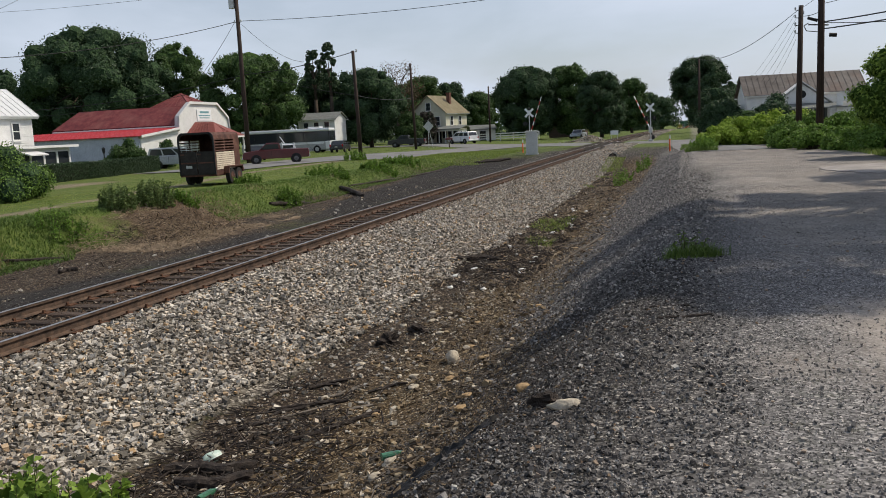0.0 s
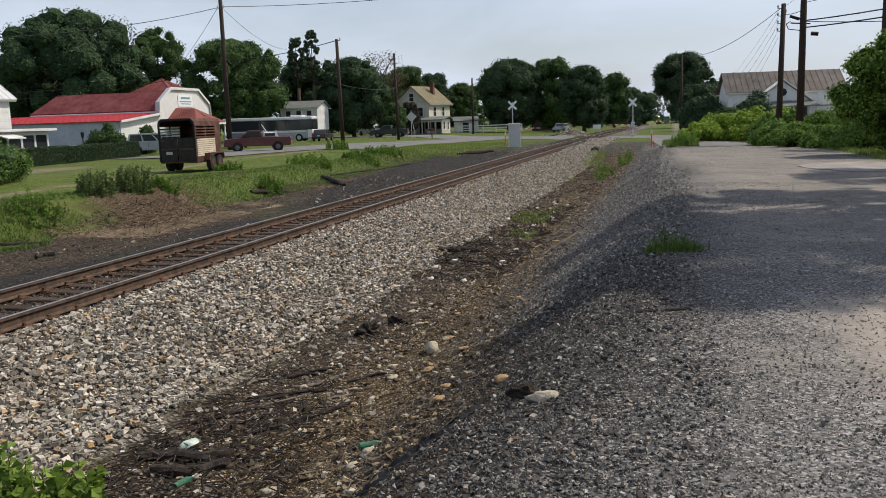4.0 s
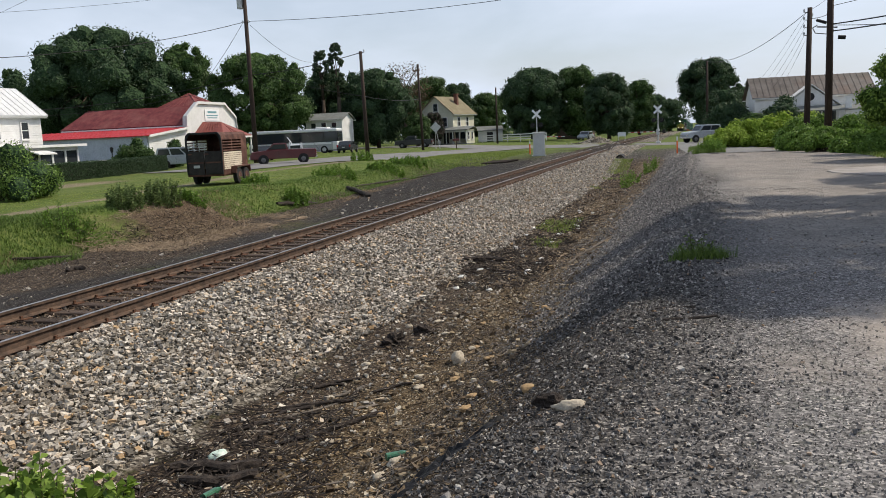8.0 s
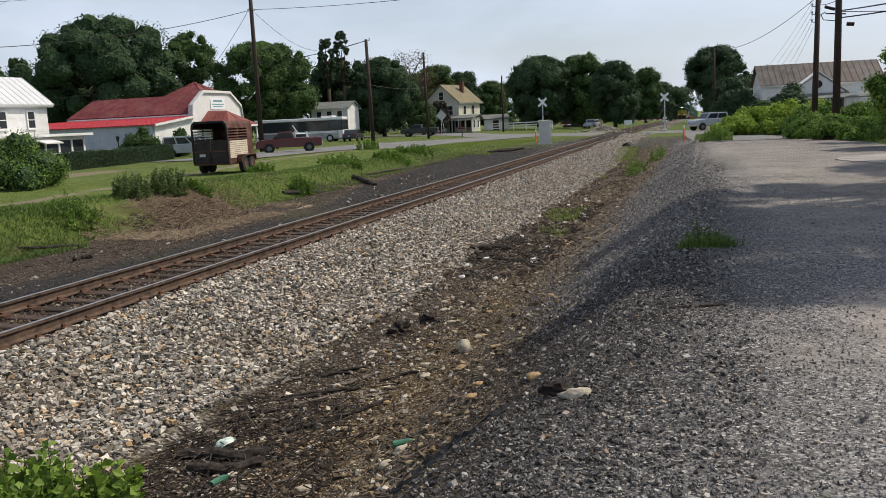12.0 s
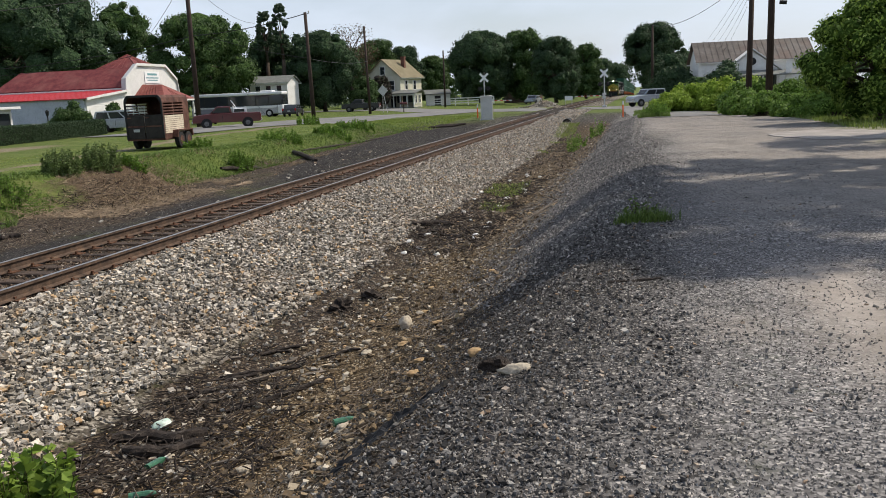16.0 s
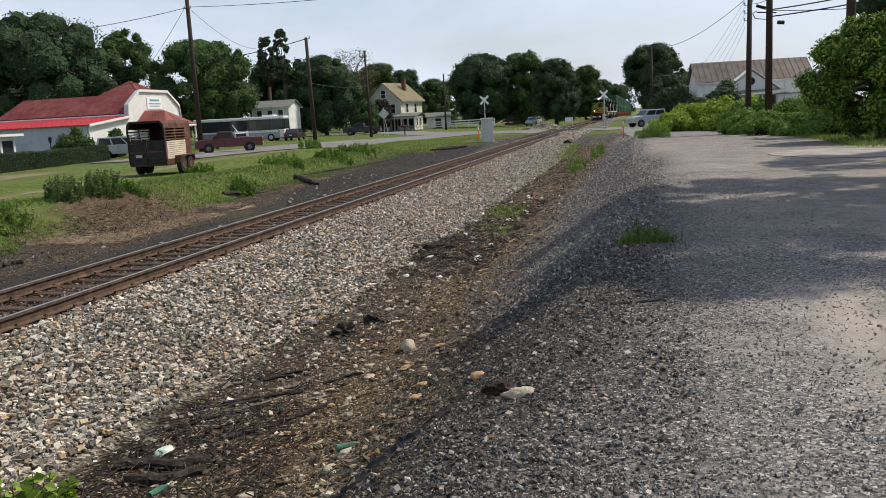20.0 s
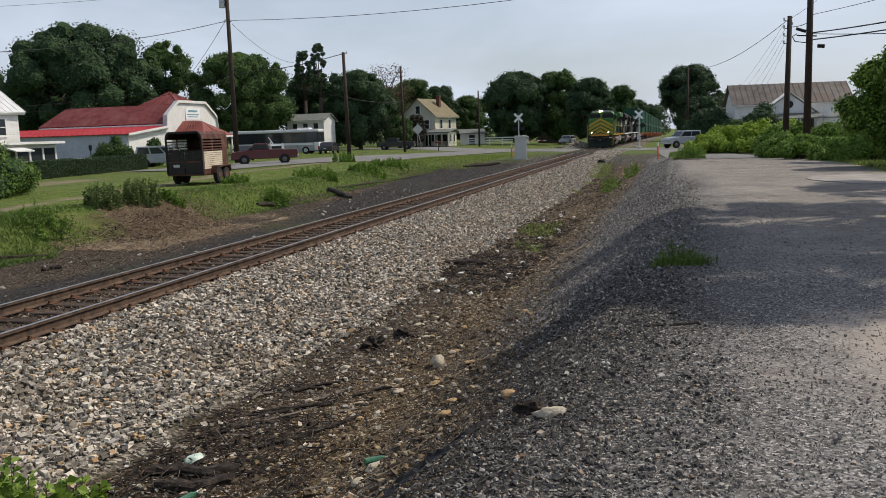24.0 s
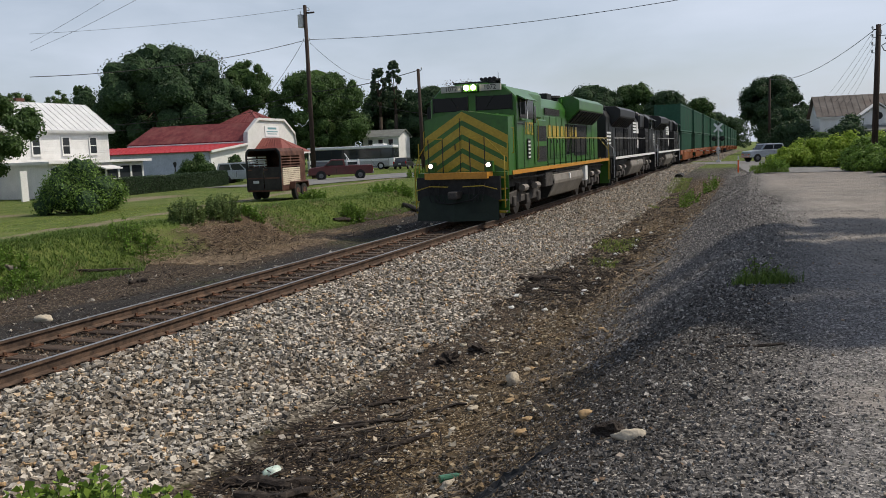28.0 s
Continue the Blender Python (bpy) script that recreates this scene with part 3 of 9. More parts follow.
def build_ground():
    xs = np.concatenate([[-1500, -900, -500, -300, -200, -150, -120, -100, -85, -72, -62, -54, -47, -41, -36, -32, -29], np.arange(-27, -17, 0.5), np.arange(-17, 3.0, 0.14), np.arange(3, 12, 0.4), [13, 15, 18, 22, 27, 33, 42, 55, 75, 110, 170, 280, 500, 900, 1500]])
    ys = np.concatenate([[-1200, -500, -200, -90, -45, -25, -14, -8, -4, -2, 0, 1], np.arange(1.5, 30, 0.16), np.arange(30, 70, 0.4), np.arange(70, 130, 1.2), np.arange(130, 300, 6), [320, 360, 410, 470, 540, 620, 720, 850, 1100, 1600, 2400]])
    gx, gy = np.meshgrid(xs, ys)
    gz = height(gx, gy)
    v = np.stack([gx, gy, gz], -1).reshape(-1, 3)
    w, h = len(xs), len(ys)
    i, j = np.meshgrid(np.arange(w - 1), np.arange(h - 1))
    q = (j * w + i)
    f = np.stack([q, q + 1, q + w + 1, q + w], -1).reshape(-1, 4)
    cx, cy = gx[:-1, :-1].ravel(), gy[:-1, :-1].ravel()
    lane = (cx > crest(cy) + 0.1) & (cx < 6.6) & (cy < 66) & (cy > -30)
    lay = soil_layers(gx.ravel(), gy.ravel())
    mat = ground_material()
    for name, sel, label in (("ground", ~lane, "uneven lawn, weedy bank, cinders and a stony dirt ditch"), ("gravel_road", lane, "worn grey gravel road with pale dusty patches")):
        used = np.unique(f[sel])
        back = np.zeros(len(v), int)
        back[used] = np.arange(len(used))
        ob = raw(name, v[used], back[f[sel]], mat)
        for key, val in lay.items():
            a = ob.data.attributes.new(key, "FLOAT", "POINT")
            a.data.foreach_set("value", np.ascontiguousarray(np.clip(val[used], 0, 1), dtype=np.float32))
        ob.data.shade_smooth()
        tagged(ob, label, "ground" if name == "ground" else "road", kind="structure")


build_ground()


def ribbon(name, pts, width, mat, label, lift=0.04, step=1.5):
    """A paved strip along a broken line, lying on the land."""
    pts = [Vector((*p, 0)) for p in pts]
    line = []
    for a, b in zip(pts, pts[1:]):
        n = max(1, int((b - a).length / step))
        line += [a.lerp(b, k / n) for k in range(n)]
    line.append(pts[-1])
    for _ in range(6):
        line = [line[0]] + [(a + b * 2 + c) / 4 for a, b, c in zip(line, line[1:], line[2:])] + [line[-1]]
    s = Shape()
    rows, across = [], 7
    for k, p in enumerate(line):
        d = (line[min(k + 1, len(line) - 1)] - line[max(k - 1, 0)]).normalized()
        n = Vector((d.y, -d.x, 0))
        row = []
        for i in range(across):
            q = p + n * width * (i / (across - 1) - 0.5) * (1 + 0.02 * math.sin(k * 1.7 + i))
            z = float(height(np.array([q.x]), np.array([q.y]), False)[0]) + lift
            if abs(q.x - float(bend(q.y)) + 9.0) < 2.4:
                z = float(fall(q.y)) - 0.012
            row.append((q.x, q.y, z))
        rows.append(row)
    for a, b in zip(rows, rows[1:]):
        for i in range(across - 1):
            s.add([a[i], a[i + 1], b[i + 1], b[i]], [(0, 1, 2, 3)])
    ob = part(name, s, mat)
    bm = bmesh.new()
    bm.from_mesh(ob.data)
    bmesh.ops.remove_doubles(bm, verts=bm.verts, dist=0.002)
    bm.to_mesh(ob.data)
    bm.free()
    return tagged(ob, label, "road", kind="structure")


ribbon("crossing_street", [(70, 93), (20, 89), (5, 89), (-9, 93), (-20, 102), (-32, 115), (-45, 126), (-80, 148)], 10, ASPHALT, "grey asphalt street crossing the railway")
ribbon("road_junction", [(2.6, 57), (1.6, 68), (0.6, 86)], 5.5, ASPHALT, "grey asphalt apron joining the gravel road to the street", 0.03)
ribbon("parking_street", [(-33, 50), (-31, 62), (-29, 78), (-22, 98), (-19, 104)], 10, ASPHALT, "grey asphalt street and parking strip beside the lawn", 0.05)


# ---- loose stone ----
def scatter_stones(name, x, y, size, mat, label, flat=0.7, sink=0.25, seed=1, category="gravel", chip=False, jumble=0.25):
    """Many angular stones, each its own small hull, joined into one heap."""
    r = np.random.RandomState(seed)
    n = len(x)
    corner = np.array([(a, b, c) for c in (-1, 1) for b in (-1, 1) for a in (-1, 1)], float)
    p = corner[None] * (0.45 + 0.75 * r.rand(n, 8, 1)) * (0.75 + 0.5 * r.rand(n, 8, 3))
    p[:, :, 2] *= flat
    s = size * (0.5 + 1.05 * r.rand(n) ** 1.9)
    p *= s[:, None, None] * 0.42 * (0.75 + 0.6 * r.rand(n, 1, 3))
    a = r.rand(n) * 6.283
    t = (r.rand(n) - 0.5) * 1.3
    ca, sa, ct, st = np.cos(a), np.sin(a), np.cos(t), np.sin(t)
    q = np.empty_like(p)
    py, pz = p[:, :, 1] * ct[:, None] - p[:, :, 2] * st[:, None], p[:, :, 1] * st[:, None] + p[:, :, 2] * ct[:, None]
    q[:, :, 0], q[:, :, 1], q[:, :, 2] = p[:, :, 0] * ca[:, None] - py * sa[:, None], p[:, :, 0] * sa[:, None] + py * ca[:, None], pz
    z = height(x, y) + s * 0.42 * flat * (1 - sink * 2) + size * jumble * r.rand(n)
    q += np.stack([x, y, z], -1)[:, None]
    k = np.array([(4, 5, 7, 6), (0, 1, 5, 4), (2, 6, 7, 3), (0, 4, 6, 2), (1, 3, 7, 5)])
    f = (k[None] + 8 * np.arange(n)[:, None, None]).reshape(-1, 4)
    if chip:
        # small grit: only the four slanting sides and a peak
        q = np.concatenate([q[:, :4], q[:, 4:].mean(1, keepdims=True) + (q[:, 4:5] - q[:, 4:].mean(1, keepdims=True)) * 0.4], 1)
        q[:, :4, 2] = np.minimum(q[:, :4, 2], (q[:, 4, 2] - s * 0.12)[:, None])
        k = np.array([(0, 1, 4), (1, 3, 4), (3, 2, 4), (2, 0, 4)])
        f = (k[None] + 5 * np.arange(n)[:, None, None]).reshape(-1, 3)
    ob = raw(name, q.reshape(-1, 3), f, mat)
    return tagged(ob, label, category, kind="stuff")


def spread(n, x0, x1, y0, y1, seed, near=1.0):
    """Random places, closer together towards the near end."""
    r = np.random.RandomState(seed)
    t = r.rand(n) ** near
    return x0 + (x1 - x0) * r.rand(n), y0 + (y1 - y0) * t


ROADSTONE = material("grey_road_grit", [(0.11, 0.1, 0.092), (0.165, 0.15, 0.138), (0.22, 0.2, 0.185)], 2.0, 0.9, 0, 0.3, fine=60, pieces=[(0.0, (0.035, 0.034, 0.034)), (0.28, (0.11, 0.106, 0.103)), (0.68, (0.2, 0.191, 0.184)), (0.88, (0.34, 0.322, 0.3)), (0.97, (0.54, 0.5, 0.45))])


PALEGRIT = material("pale_loose_grit", [(0.13, 0.12, 0.11), (0.2, 0.185, 0.17), (0.3, 0.28, 0.25)], 2.0, 0.9, 0, 0.3, fine=60, pieces=[(0.0, (0.09, 0.085, 0.08)), (0.5, (0.2, 0.188, 0.172)), (0.85, (0.36, 0.33, 0.29)), (0.97, (0.3, 0.2, 0.12))])
LITTER = material("rotten_leaf_litter", [(0.015, 0.011, 0.008), (0.035, 0.026, 0.018), (0.07, 0.052, 0.034)], 3, 0.95, 0, 0.3, fine=60, pieces=[(0.0, (0.01, 0.008, 0.006)), (0.55, (0.032, 0.024, 0.016)), (0.85, (0.075, 0.055, 0.035)), (0.96, (0.24, 0.18, 0.11))])
TRACKSTONE = material("rust_stained_track_stone", [(0.05, 0.033, 0.023), (0.1, 0.066, 0.043), (0.17, 0.12, 0.08)], 2.5, 0.9, 0, 0.3, fine=50, pieces=[(0.0, (0.02, 0.014, 0.01)), (0.45, (0.07, 0.046, 0.03)), (0.8, (0.14, 0.095, 0.06)), (0.95, (0.34, 0.29, 0.23))])


def build_stones():
    x, y = spread(60000, -8.05, -4.5, 3.4, 22, 1, 1.5)
    e = -4.85 - 0.3 * (1 - sstep(8, 12, y)) + 0.4 * wave_noise(x, y, 0.5, 3, 3)
    k = x < e
    scatter_stones("ballast_stones", x[k], y[k], 0.051, BALLAST, "pale crushed limestone ballast heaped beside the rails", seed=2, flat=0.7, sink=0.12, jumble=0.85)
    x, y = spread(24000, -8.05, -4.8, 22, 60, 4, 1.3)
    scatter_stones("ballast_stones", x, y, 0.075, BALLAST, "pale crushed limestone ballast heaped beside the rails", seed=5, flat=0.7, sink=0.1, jumble=0.5, chip=True)
    x, y = spread(5000, -7.8, -5.0, 60, 90, 3, 1.2)
    scatter_stones("ballast_stones", x, y, 0.13, BALLAST, "pale crushed limestone ballast heaped beside the rails", seed=6, flat=0.7, sink=0.2, jumble=0.4, chip=True)
    x, y = spread(26000, -10.55, -7.6, 4.0, 44, 6, 1.3)
    scatter_stones("track_stones", x, y, 0.05, TRACKSTONE, "rust-stained small stones between the ties", seed=7, sink=0.25, chip=True, jumble=0.5)
    x, y = spread(2400, -5.2, -3.4, 3.5, 24, 8, 1.2)
    scatter_stones("spilled_stones", x, y, 0.046, BALLAST, "limestone pieces spilled into the ditch", seed=9, sink=0.4)
    x, y = spread(40000, -4.4, -1.4, 3.4, 24, 10, 1.5)
    k = np.random.RandomState(20).rand(len(x)) < 0.35 + 0.65 * sstep(-4.1, -3.2, x + 0.4 * wave_noise(x, y, 0.6, 21, 3))
    scatter_stones("ditch_pebbles", x[k], y[k], 0.023, TANSTONE, "tan pebbles in the dirt ditch", seed=11, sink=0.3, chip=True)
    x, y = spread(2600, -4.3, -1.8, 3.6, 20, 38, 1.3)
    scatter_stones("ditch_pebbles", x, y, 0.05, TANSTONE, "larger tan pebbles in the dirt ditch", seed=39, sink=0.35)
    # the crumbling road edge: coarse near stones, then smaller, greyer ones
    x, y = spread(95000, -2.9, 0.6, 2.9, 30, 12, 1.7)
    k = (x < crest(y) + 0.9 + 0.55 * (1 - sstep(4.5, 8, y)) - (1.2 + 0.75 * (1 - sstep(4.5, 8, y))) * np.random.RandomState(13).rand(len(x)) ** 1.5) & (np.random.RandomState(23).rand(len(x)) < 0.25 + 0.75 * sstep(-2.6, -1.5, x - 0.75 * (1 - sstep(6, 10, y)) + 0.35 * wave_noise(x, y, 0.7, 25, 3)))
    x, y = x[k], y[k]
    k = np.random.RandomState(22).rand(len(x)) < 1 - sstep(14, 29, y) * sstep(-0.9, 0.1, x)
    x, y = x[k], y[k]
    far = y + np.random.RandomState(24).randn(len(y)) * 1.6 > 10.5
    big = ~far & (np.random.RandomState(26).rand(len(y)) < 0.18)
    scatter_stones("slope_stones", x[~far & ~big], y[~far & ~big], 0.02, BLUESTONE, "dark grey crushed stone on the road edge", seed=14, sink=0.3, chip=True, jumble=0.6)
    scatter_stones("slope_stones", x[big], y[big], 0.025, BLUESTONE, "dark grey coarse crushed stone on the road edge", seed=29, sink=0.4, jumble=0.3)
    scatter_stones("slope_stones", x[far], y[far], 0.034, ROADSTONE, "grey crushed stone on the road edge", seed=15, sink=0.3, chip=True, jumble=0.6)
    x, y = spread(75000, -1.0, 3.8, 2.9, 20, 15, 1.9)
    k = np.random.RandomState(19).rand(len(x)) < 1.1 - 0.3 * np.maximum(x, 0) + 0.6 * wave_noise(x, y, 0.5, 61, 3)
    x, y = x[k], y[k]
    scatter_stones("road_stones", x, y, 0.013, ROADSTONE, "small grey stones pressed into the road", seed=16, sink=0.25, flat=0.95, chip=True)
    x, y = spread(4500, -0.9, 3.6, 3.0, 18, 43, 1.6)
    k = np.random.RandomState(44).rand(len(x)) < 1.0 - 0.28 * np.maximum(x, 0) + 0.5 * wave_noise(x, y, 0.5, 61, 3)
    scatter_stones("road_stones", x[k], y[k], 0.018, PALEGRIT, "loose grey stones on the road", seed=45, sink=0.25, flat=0.8)
    x, y = spread(14000, -2.7, -0.6, 2.9, 9.5, 46, 1.2)
    k = np.random.RandomState(47).rand(len(x)) < 0.9 * sstep(-2.7, -1.9, x) * (1 - sstep(-1.3, -0.6, x)) + 0.3 * wave_noise(x, y, 1.1, 48, 3)
    scatter_stones("leaf_litter", x[k], y[k], 0.024, LITTER, "dark rotten leaf litter on the slope", seed=49, sink=0.3, flat=0.45, chip=True, category="litter")
    x, y = spread(7000, -14.5, -10.5, 8, 60, 17, 1.5)
    scatter_stones("cinder_stones", x, y, 0.03, BLUESTONE, "dark stones in the cinder strip", seed=18, sink=0.4, chip=True)
    x, y = spread(9000, -3.4, 0.4, 24, 58, 33, 1.2)
    k = np.random.RandomState(34).rand(len(x)) < (0.3 + 0.7 * sstep(-2.4, -1.2, x)) * (1 - sstep(-1.3, 0.3, x))
    scatter_stones("slope_stones", x[k], y[k], 0.05, ROADSTONE, "dark grey-brown crushed stone on the road edge", seed=35, sink=0.35, chip=True, jumble=0.5)
    x, y = spread(4000, -4.9, -2.0, 22, 56, 36, 1.2)
    scatter_stones("ditch_pebbles", x, y, 0.07, TANSTONE, "tan pebbles in the dirt ditch", seed=37, sink=0.35, chip=True)
    x, y = spread(160, -15.0, -10.8, 9, 40, 27, 1.3)
    scatter_stones("white_pebbles", x, y, 0.07, BALLAST, "pale pebbles strewn on the cinders", seed=28, sink=0.3)


build_stones()


# ---- track ----
GAUGE_X = (-8.256, -9.761)


def build_rails():
    prof = [(-0.036, 0.0), (0.036, 0.0), (0.038, -0.035), (0.012, -0.05), (0.010, -0.135), (0.07, -0.155), (0.072, -0.168), (-0.072, -0.168), (-0.07, -0.155), (-0.010, -0.135), (-0.012, -0.05), (-0.038, -0.035)]
    ys = list(np.arange(-12, 60, 6.0)) + list(np.arange(60, 640, 15.0))
    for gx in GAUGE_X:
        r = thing("rail", pose(0, 0, 0), "brown rusted steel rail with a polished running top", "rail", "rails of the railway", "structure")
        s, cap = Shape(), Shape()
        n = len(prof)
        for k, y in enumerate(ys):
            cx, z = gx + float(bend(y)), float(fall(y))
            s.v += [(cx + p, y, z + q - 0.002) for p, q in prof]
            cap.v += [(cx - 0.03, y, z + 0.001), (cx + 0.03, y, z + 0.001), (cx + 0.03, y, z - 0.0015), (cx - 0.03, y, z - 0.0015)]
            if k:
                a, b = (k - 1) * n, k * n
                s.f += [(a + i, a + (i + 1) % n, b + (i + 1) % n, b + i) for i in range(n)]
                a, b = (k - 1) * 4, k * 4
                cap.f += [(a + i, a + (i + 1) % 4, b + (i + 1) % 4, b + i) for i in range(4)]
        part("rail_section", s, RAIL_RUST, r)
        part("running_top", cap, STEEL_TOP, r, "polished steel running surface")


build_rails()


def build_ties():
    rnd = random.Random(4)
    tie = Shape().box(-1.3, 1.3, -0.115, 0.115, -0.17, 0)
    plate = Shape().box(-0.18, 0.18, -0.09, 0.09, 0, 0.014)
    spike = Shape().box(-0.017, 0.017, -0.02, 0.02, 0.0, 0.045)
    proto = part("railway_tie", tie, TIE_WOOD, bevel=0.012)
    for gx in GAUGE_X:
        p = part("tie_plate", plate, RUST, proto)
        p.location = (gx + 9.0085, 0, 0.001)
        for sx, sy in ((-0.095, 0.05), (0.095, -0.05)):
            q = part("spike", spike, RUST, p)
            q.location = (sx, sy, 0.012)
    tagged(proto, "dark weathered wooden railway tie under rusty plates", "railway tie", "ties of the track")
    far = Shape()
    y, first = 3.6, True
    while y < 330:
        z = float(fall(y)) - 0.182
        x = -9.0085 + float(bend(y)) + rnd.uniform(-0.05, 0.05)
        if y < 78:
            m = pose(x, y, z + rnd.uniform(-0.008, 0.004), rnd.uniform(-1, 1), rnd.uniform(-0.4, 0.4), rnd.uniform(-1.3, 1.3))
            if first:
                proto.matrix_basis, first = m, False
            else:
                copy_thing(proto, m)
        elif not 82 < y < 104:
            far.box(x - 1.3, x + 1.3, y - 0.12, y + 0.12, z - 0.1, z)
        y += 0.53 + rnd.uniform(-0.02, 0.02)
    tagged(part("far_railway_ties", far, TIE_WOOD), "dark wooden ties of the track beyond the crossing", "railway ties", kind="stuff")


build_ties()


# ---- plants ----
def leaf_cloud(centres, radii, count, size, seed, droop=0.0, flatten=0.85):
    """Small folded leaves strewn about lumps of a crown, thicker towards their outside."""
    r = np.random.RandomState(seed)
    centres, radii = np.array(centres, float), np.array(radii, float)
    wt = radii ** 2
    k = r.choice(len(centres), count, p=wt / wt.sum())
    d = r.randn(count, 3)
    d /= np.linalg.norm(d, axis=1)[:, None]
    rad = radii[k] * (0.5 + 0.52 * r.rand(count) ** 0.7)
    c = centres[k] + d * rad[:, None] * np.array([1, 1, flatten])
    face = d + 0.55 * r.randn(count, 3) + np.array([0, 0, 0.25])
    a = np.cross(face, r.randn(count, 3))
    a /= np.linalg.norm(a, axis=1)[:, None]
    b = np.cross(face, a)
    b /= np.linalg.norm(b, axis=1)[:, None]
    s = size * (0.6 + 0.8 * r.rand(count))
    a, b = a * s[:, None], b * s[:, None] * 0.55
    c[:, 2] -= droop * r.rand(count)
    v = np.stack([c - a, c + b * 0.9 + np.array([0, 0, 0.12]) * s[:, None], c + a, c - b * 0.9 + np.array([0, 0, 0.12]) * s[:, None]], 1).reshape(-1, 3)
    f = np.arange(count * 4).reshape(-1, 4)
    return v, f


def blob(s, c, r, rnd):
    """A small lumpy ball added to a shape."""
    g = (1 + 5 ** 0.5) / 2
    base = [(-1, g, 0), (1, g, 0), (-1, -g, 0), (1, -g, 0), (0, -1, g), (0, 1, g), (0, -1, -g), (0, 1, -g), (g, 0, -1), (g, 0, 1), (-g, 0, -1), (-g, 0, 1)]
    f = [(0, 11, 5), (0, 5, 1), (0, 1, 7), (0, 7, 10), (0, 10, 11), (1, 5, 9), (5, 11, 4), (11, 10, 2), (10, 7, 6), (7, 1, 8), (3, 9, 4), (3, 4, 2), (3, 2, 6), (3, 6, 8), (3, 8, 9), (4, 9, 5), (2, 4, 11), (6, 2, 10), (8, 6, 7), (9, 8, 1)]
    v = [Vector(b).normalized() for b in base]
    mids, tri = {}, []
    for a, b, d in f:
        m = []
        for i, j in ((a, b), (b, d), (d, a)):
            key = (min(i, j), max(i, j))
            if key not in mids:
                mids[key] = len(v)
                v.append(((v[i] + v[j]) / 2).normalized())
            m.append(mids[key])
        tri += [(a, m[0], m[2]), (b, m[1], m[0]), (d, m[2], m[1]), tuple(m)]
    s.add([Vector(c) + p * r * rnd.uniform(0.72, 1.18) for p in v], tri)


def shaded_inner(name, dark, light):
    """Crown-depth lumps with shade put into darker leaf tones: mottled, with rough relief."""
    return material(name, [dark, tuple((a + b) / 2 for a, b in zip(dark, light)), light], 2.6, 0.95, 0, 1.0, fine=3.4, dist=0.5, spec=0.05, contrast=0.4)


CORE_GREEN = shaded_inner("shaded_dark_core", (0.024, 0.045, 0.023), (0.06, 0.1, 0.046))
CORES = {L_MID.name: shaded_inner("shaded_green_core", (0.022, 0.044, 0.014), (0.07, 0.12, 0.036)), L_FRESH.name: shaded_inner("shaded_fresh_core", (0.022, 0.045, 0.008), (0.08, 0.14, 0.026)), L_LIGHT.name: shaded_inner("shaded_bright_core", (0.03, 0.06, 0.01), (0.11, 0.19, 0.035)), L_YELLOW.name: shaded_inner("shaded_vine_core", (0.07, 0.12, 0.012), (0.27, 0.38, 0.05))}


def tree(name, x, y, top, width, mat, label, seed, leaves=5000, leaf=0.32, bottom=0.25, lumps=26, base=None, category="tree", trunk=0.3, gap=0.0, lean=0.0, dense=True):
    """A tree of trunk, limbs and an uneven crown."""
    rnd = random.Random(seed)
    z0 = (ground_z(x, y) if base is None else base) - 0.15
    h = top - z0
    t = thing(name, pose(x, y, z0), label, category)
    s = Shape()
    knee = Vector((rnd.uniform(-0.2, 0.2) + lean, rnd.uniform(-0.2, 0.2), h * max(bottom, 0.2)))
    s.rod((0, 0, -0.2), knee, trunk * 1.25, trunk * 0.9, 9)
    head = Vector((lean * 1.5, 0, h * 0.75))
    s.rod(knee, head, trunk * 0.9, trunk * 0.3, 8)
    centres, radii = [], []
    width, lumps, leaves, leaf = width * 1.1, int(lumps * 3.2), int(leaves * 2.5), leaf * (0.42 if y > 95 else 0.46)
    zc, zr = h * (1 + bottom) / 2, h * (1 - bottom) / 2
    for k in range(lumps):
        a, e = rnd.uniform(0, 6.283), rnd.uniform(-0.9, 0.95)
        q = math.sqrt(max(0.0, 1 - e * e)) * rnd.uniform(0.62, 0.95)
        rr = min(width / 2, zr) * rnd.uniform(0.13, 0.34)
        c = Vector((lean + math.cos(a) * q * max(width / 2 - rr * 0.7, 0.1), math.sin(a) * q * max(width / 2 - rr * 0.7, 0.1), zc + e * max(zr - rr * 0.75, 0.1)))
        if rnd.random() < gap:
            continue
        centres.append(c)
        radii.append(rr)
        if k % 6 == 0:
            start = knee.lerp(head, rnd.uniform(0.0, 0.8))
            midp = start.lerp(c, 0.5) + Vector((0, 0, h * 0.03))
            s.rod(start, midp, trunk * 0.35, trunk * 0.22, 6)
            s.rod(midp, c, trunk * 0.22, trunk * 0.06, 5)
    for f in (0.3, 0.55, 0.8):
        centres.append(Vector((lean, 0, h * (bottom + (1 - bottom) * f))))
        radii.append(min(width / 2, zr) * 0.5)
    part("trunk", s, BARK, t, smooth=True)
    v, f = leaf_cloud(centres[:-3], radii[:-3], leaves, leaf, seed)
    crown = raw("crown", v, f, mat, t)
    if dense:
        # lumpy blobs close the gaps; their darker colour holds the crown's inner shade
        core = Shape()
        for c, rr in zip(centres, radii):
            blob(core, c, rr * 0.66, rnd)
        part("shaded_core", core, CORES.get(mat.name, CORE_GREEN), crown)
    return t


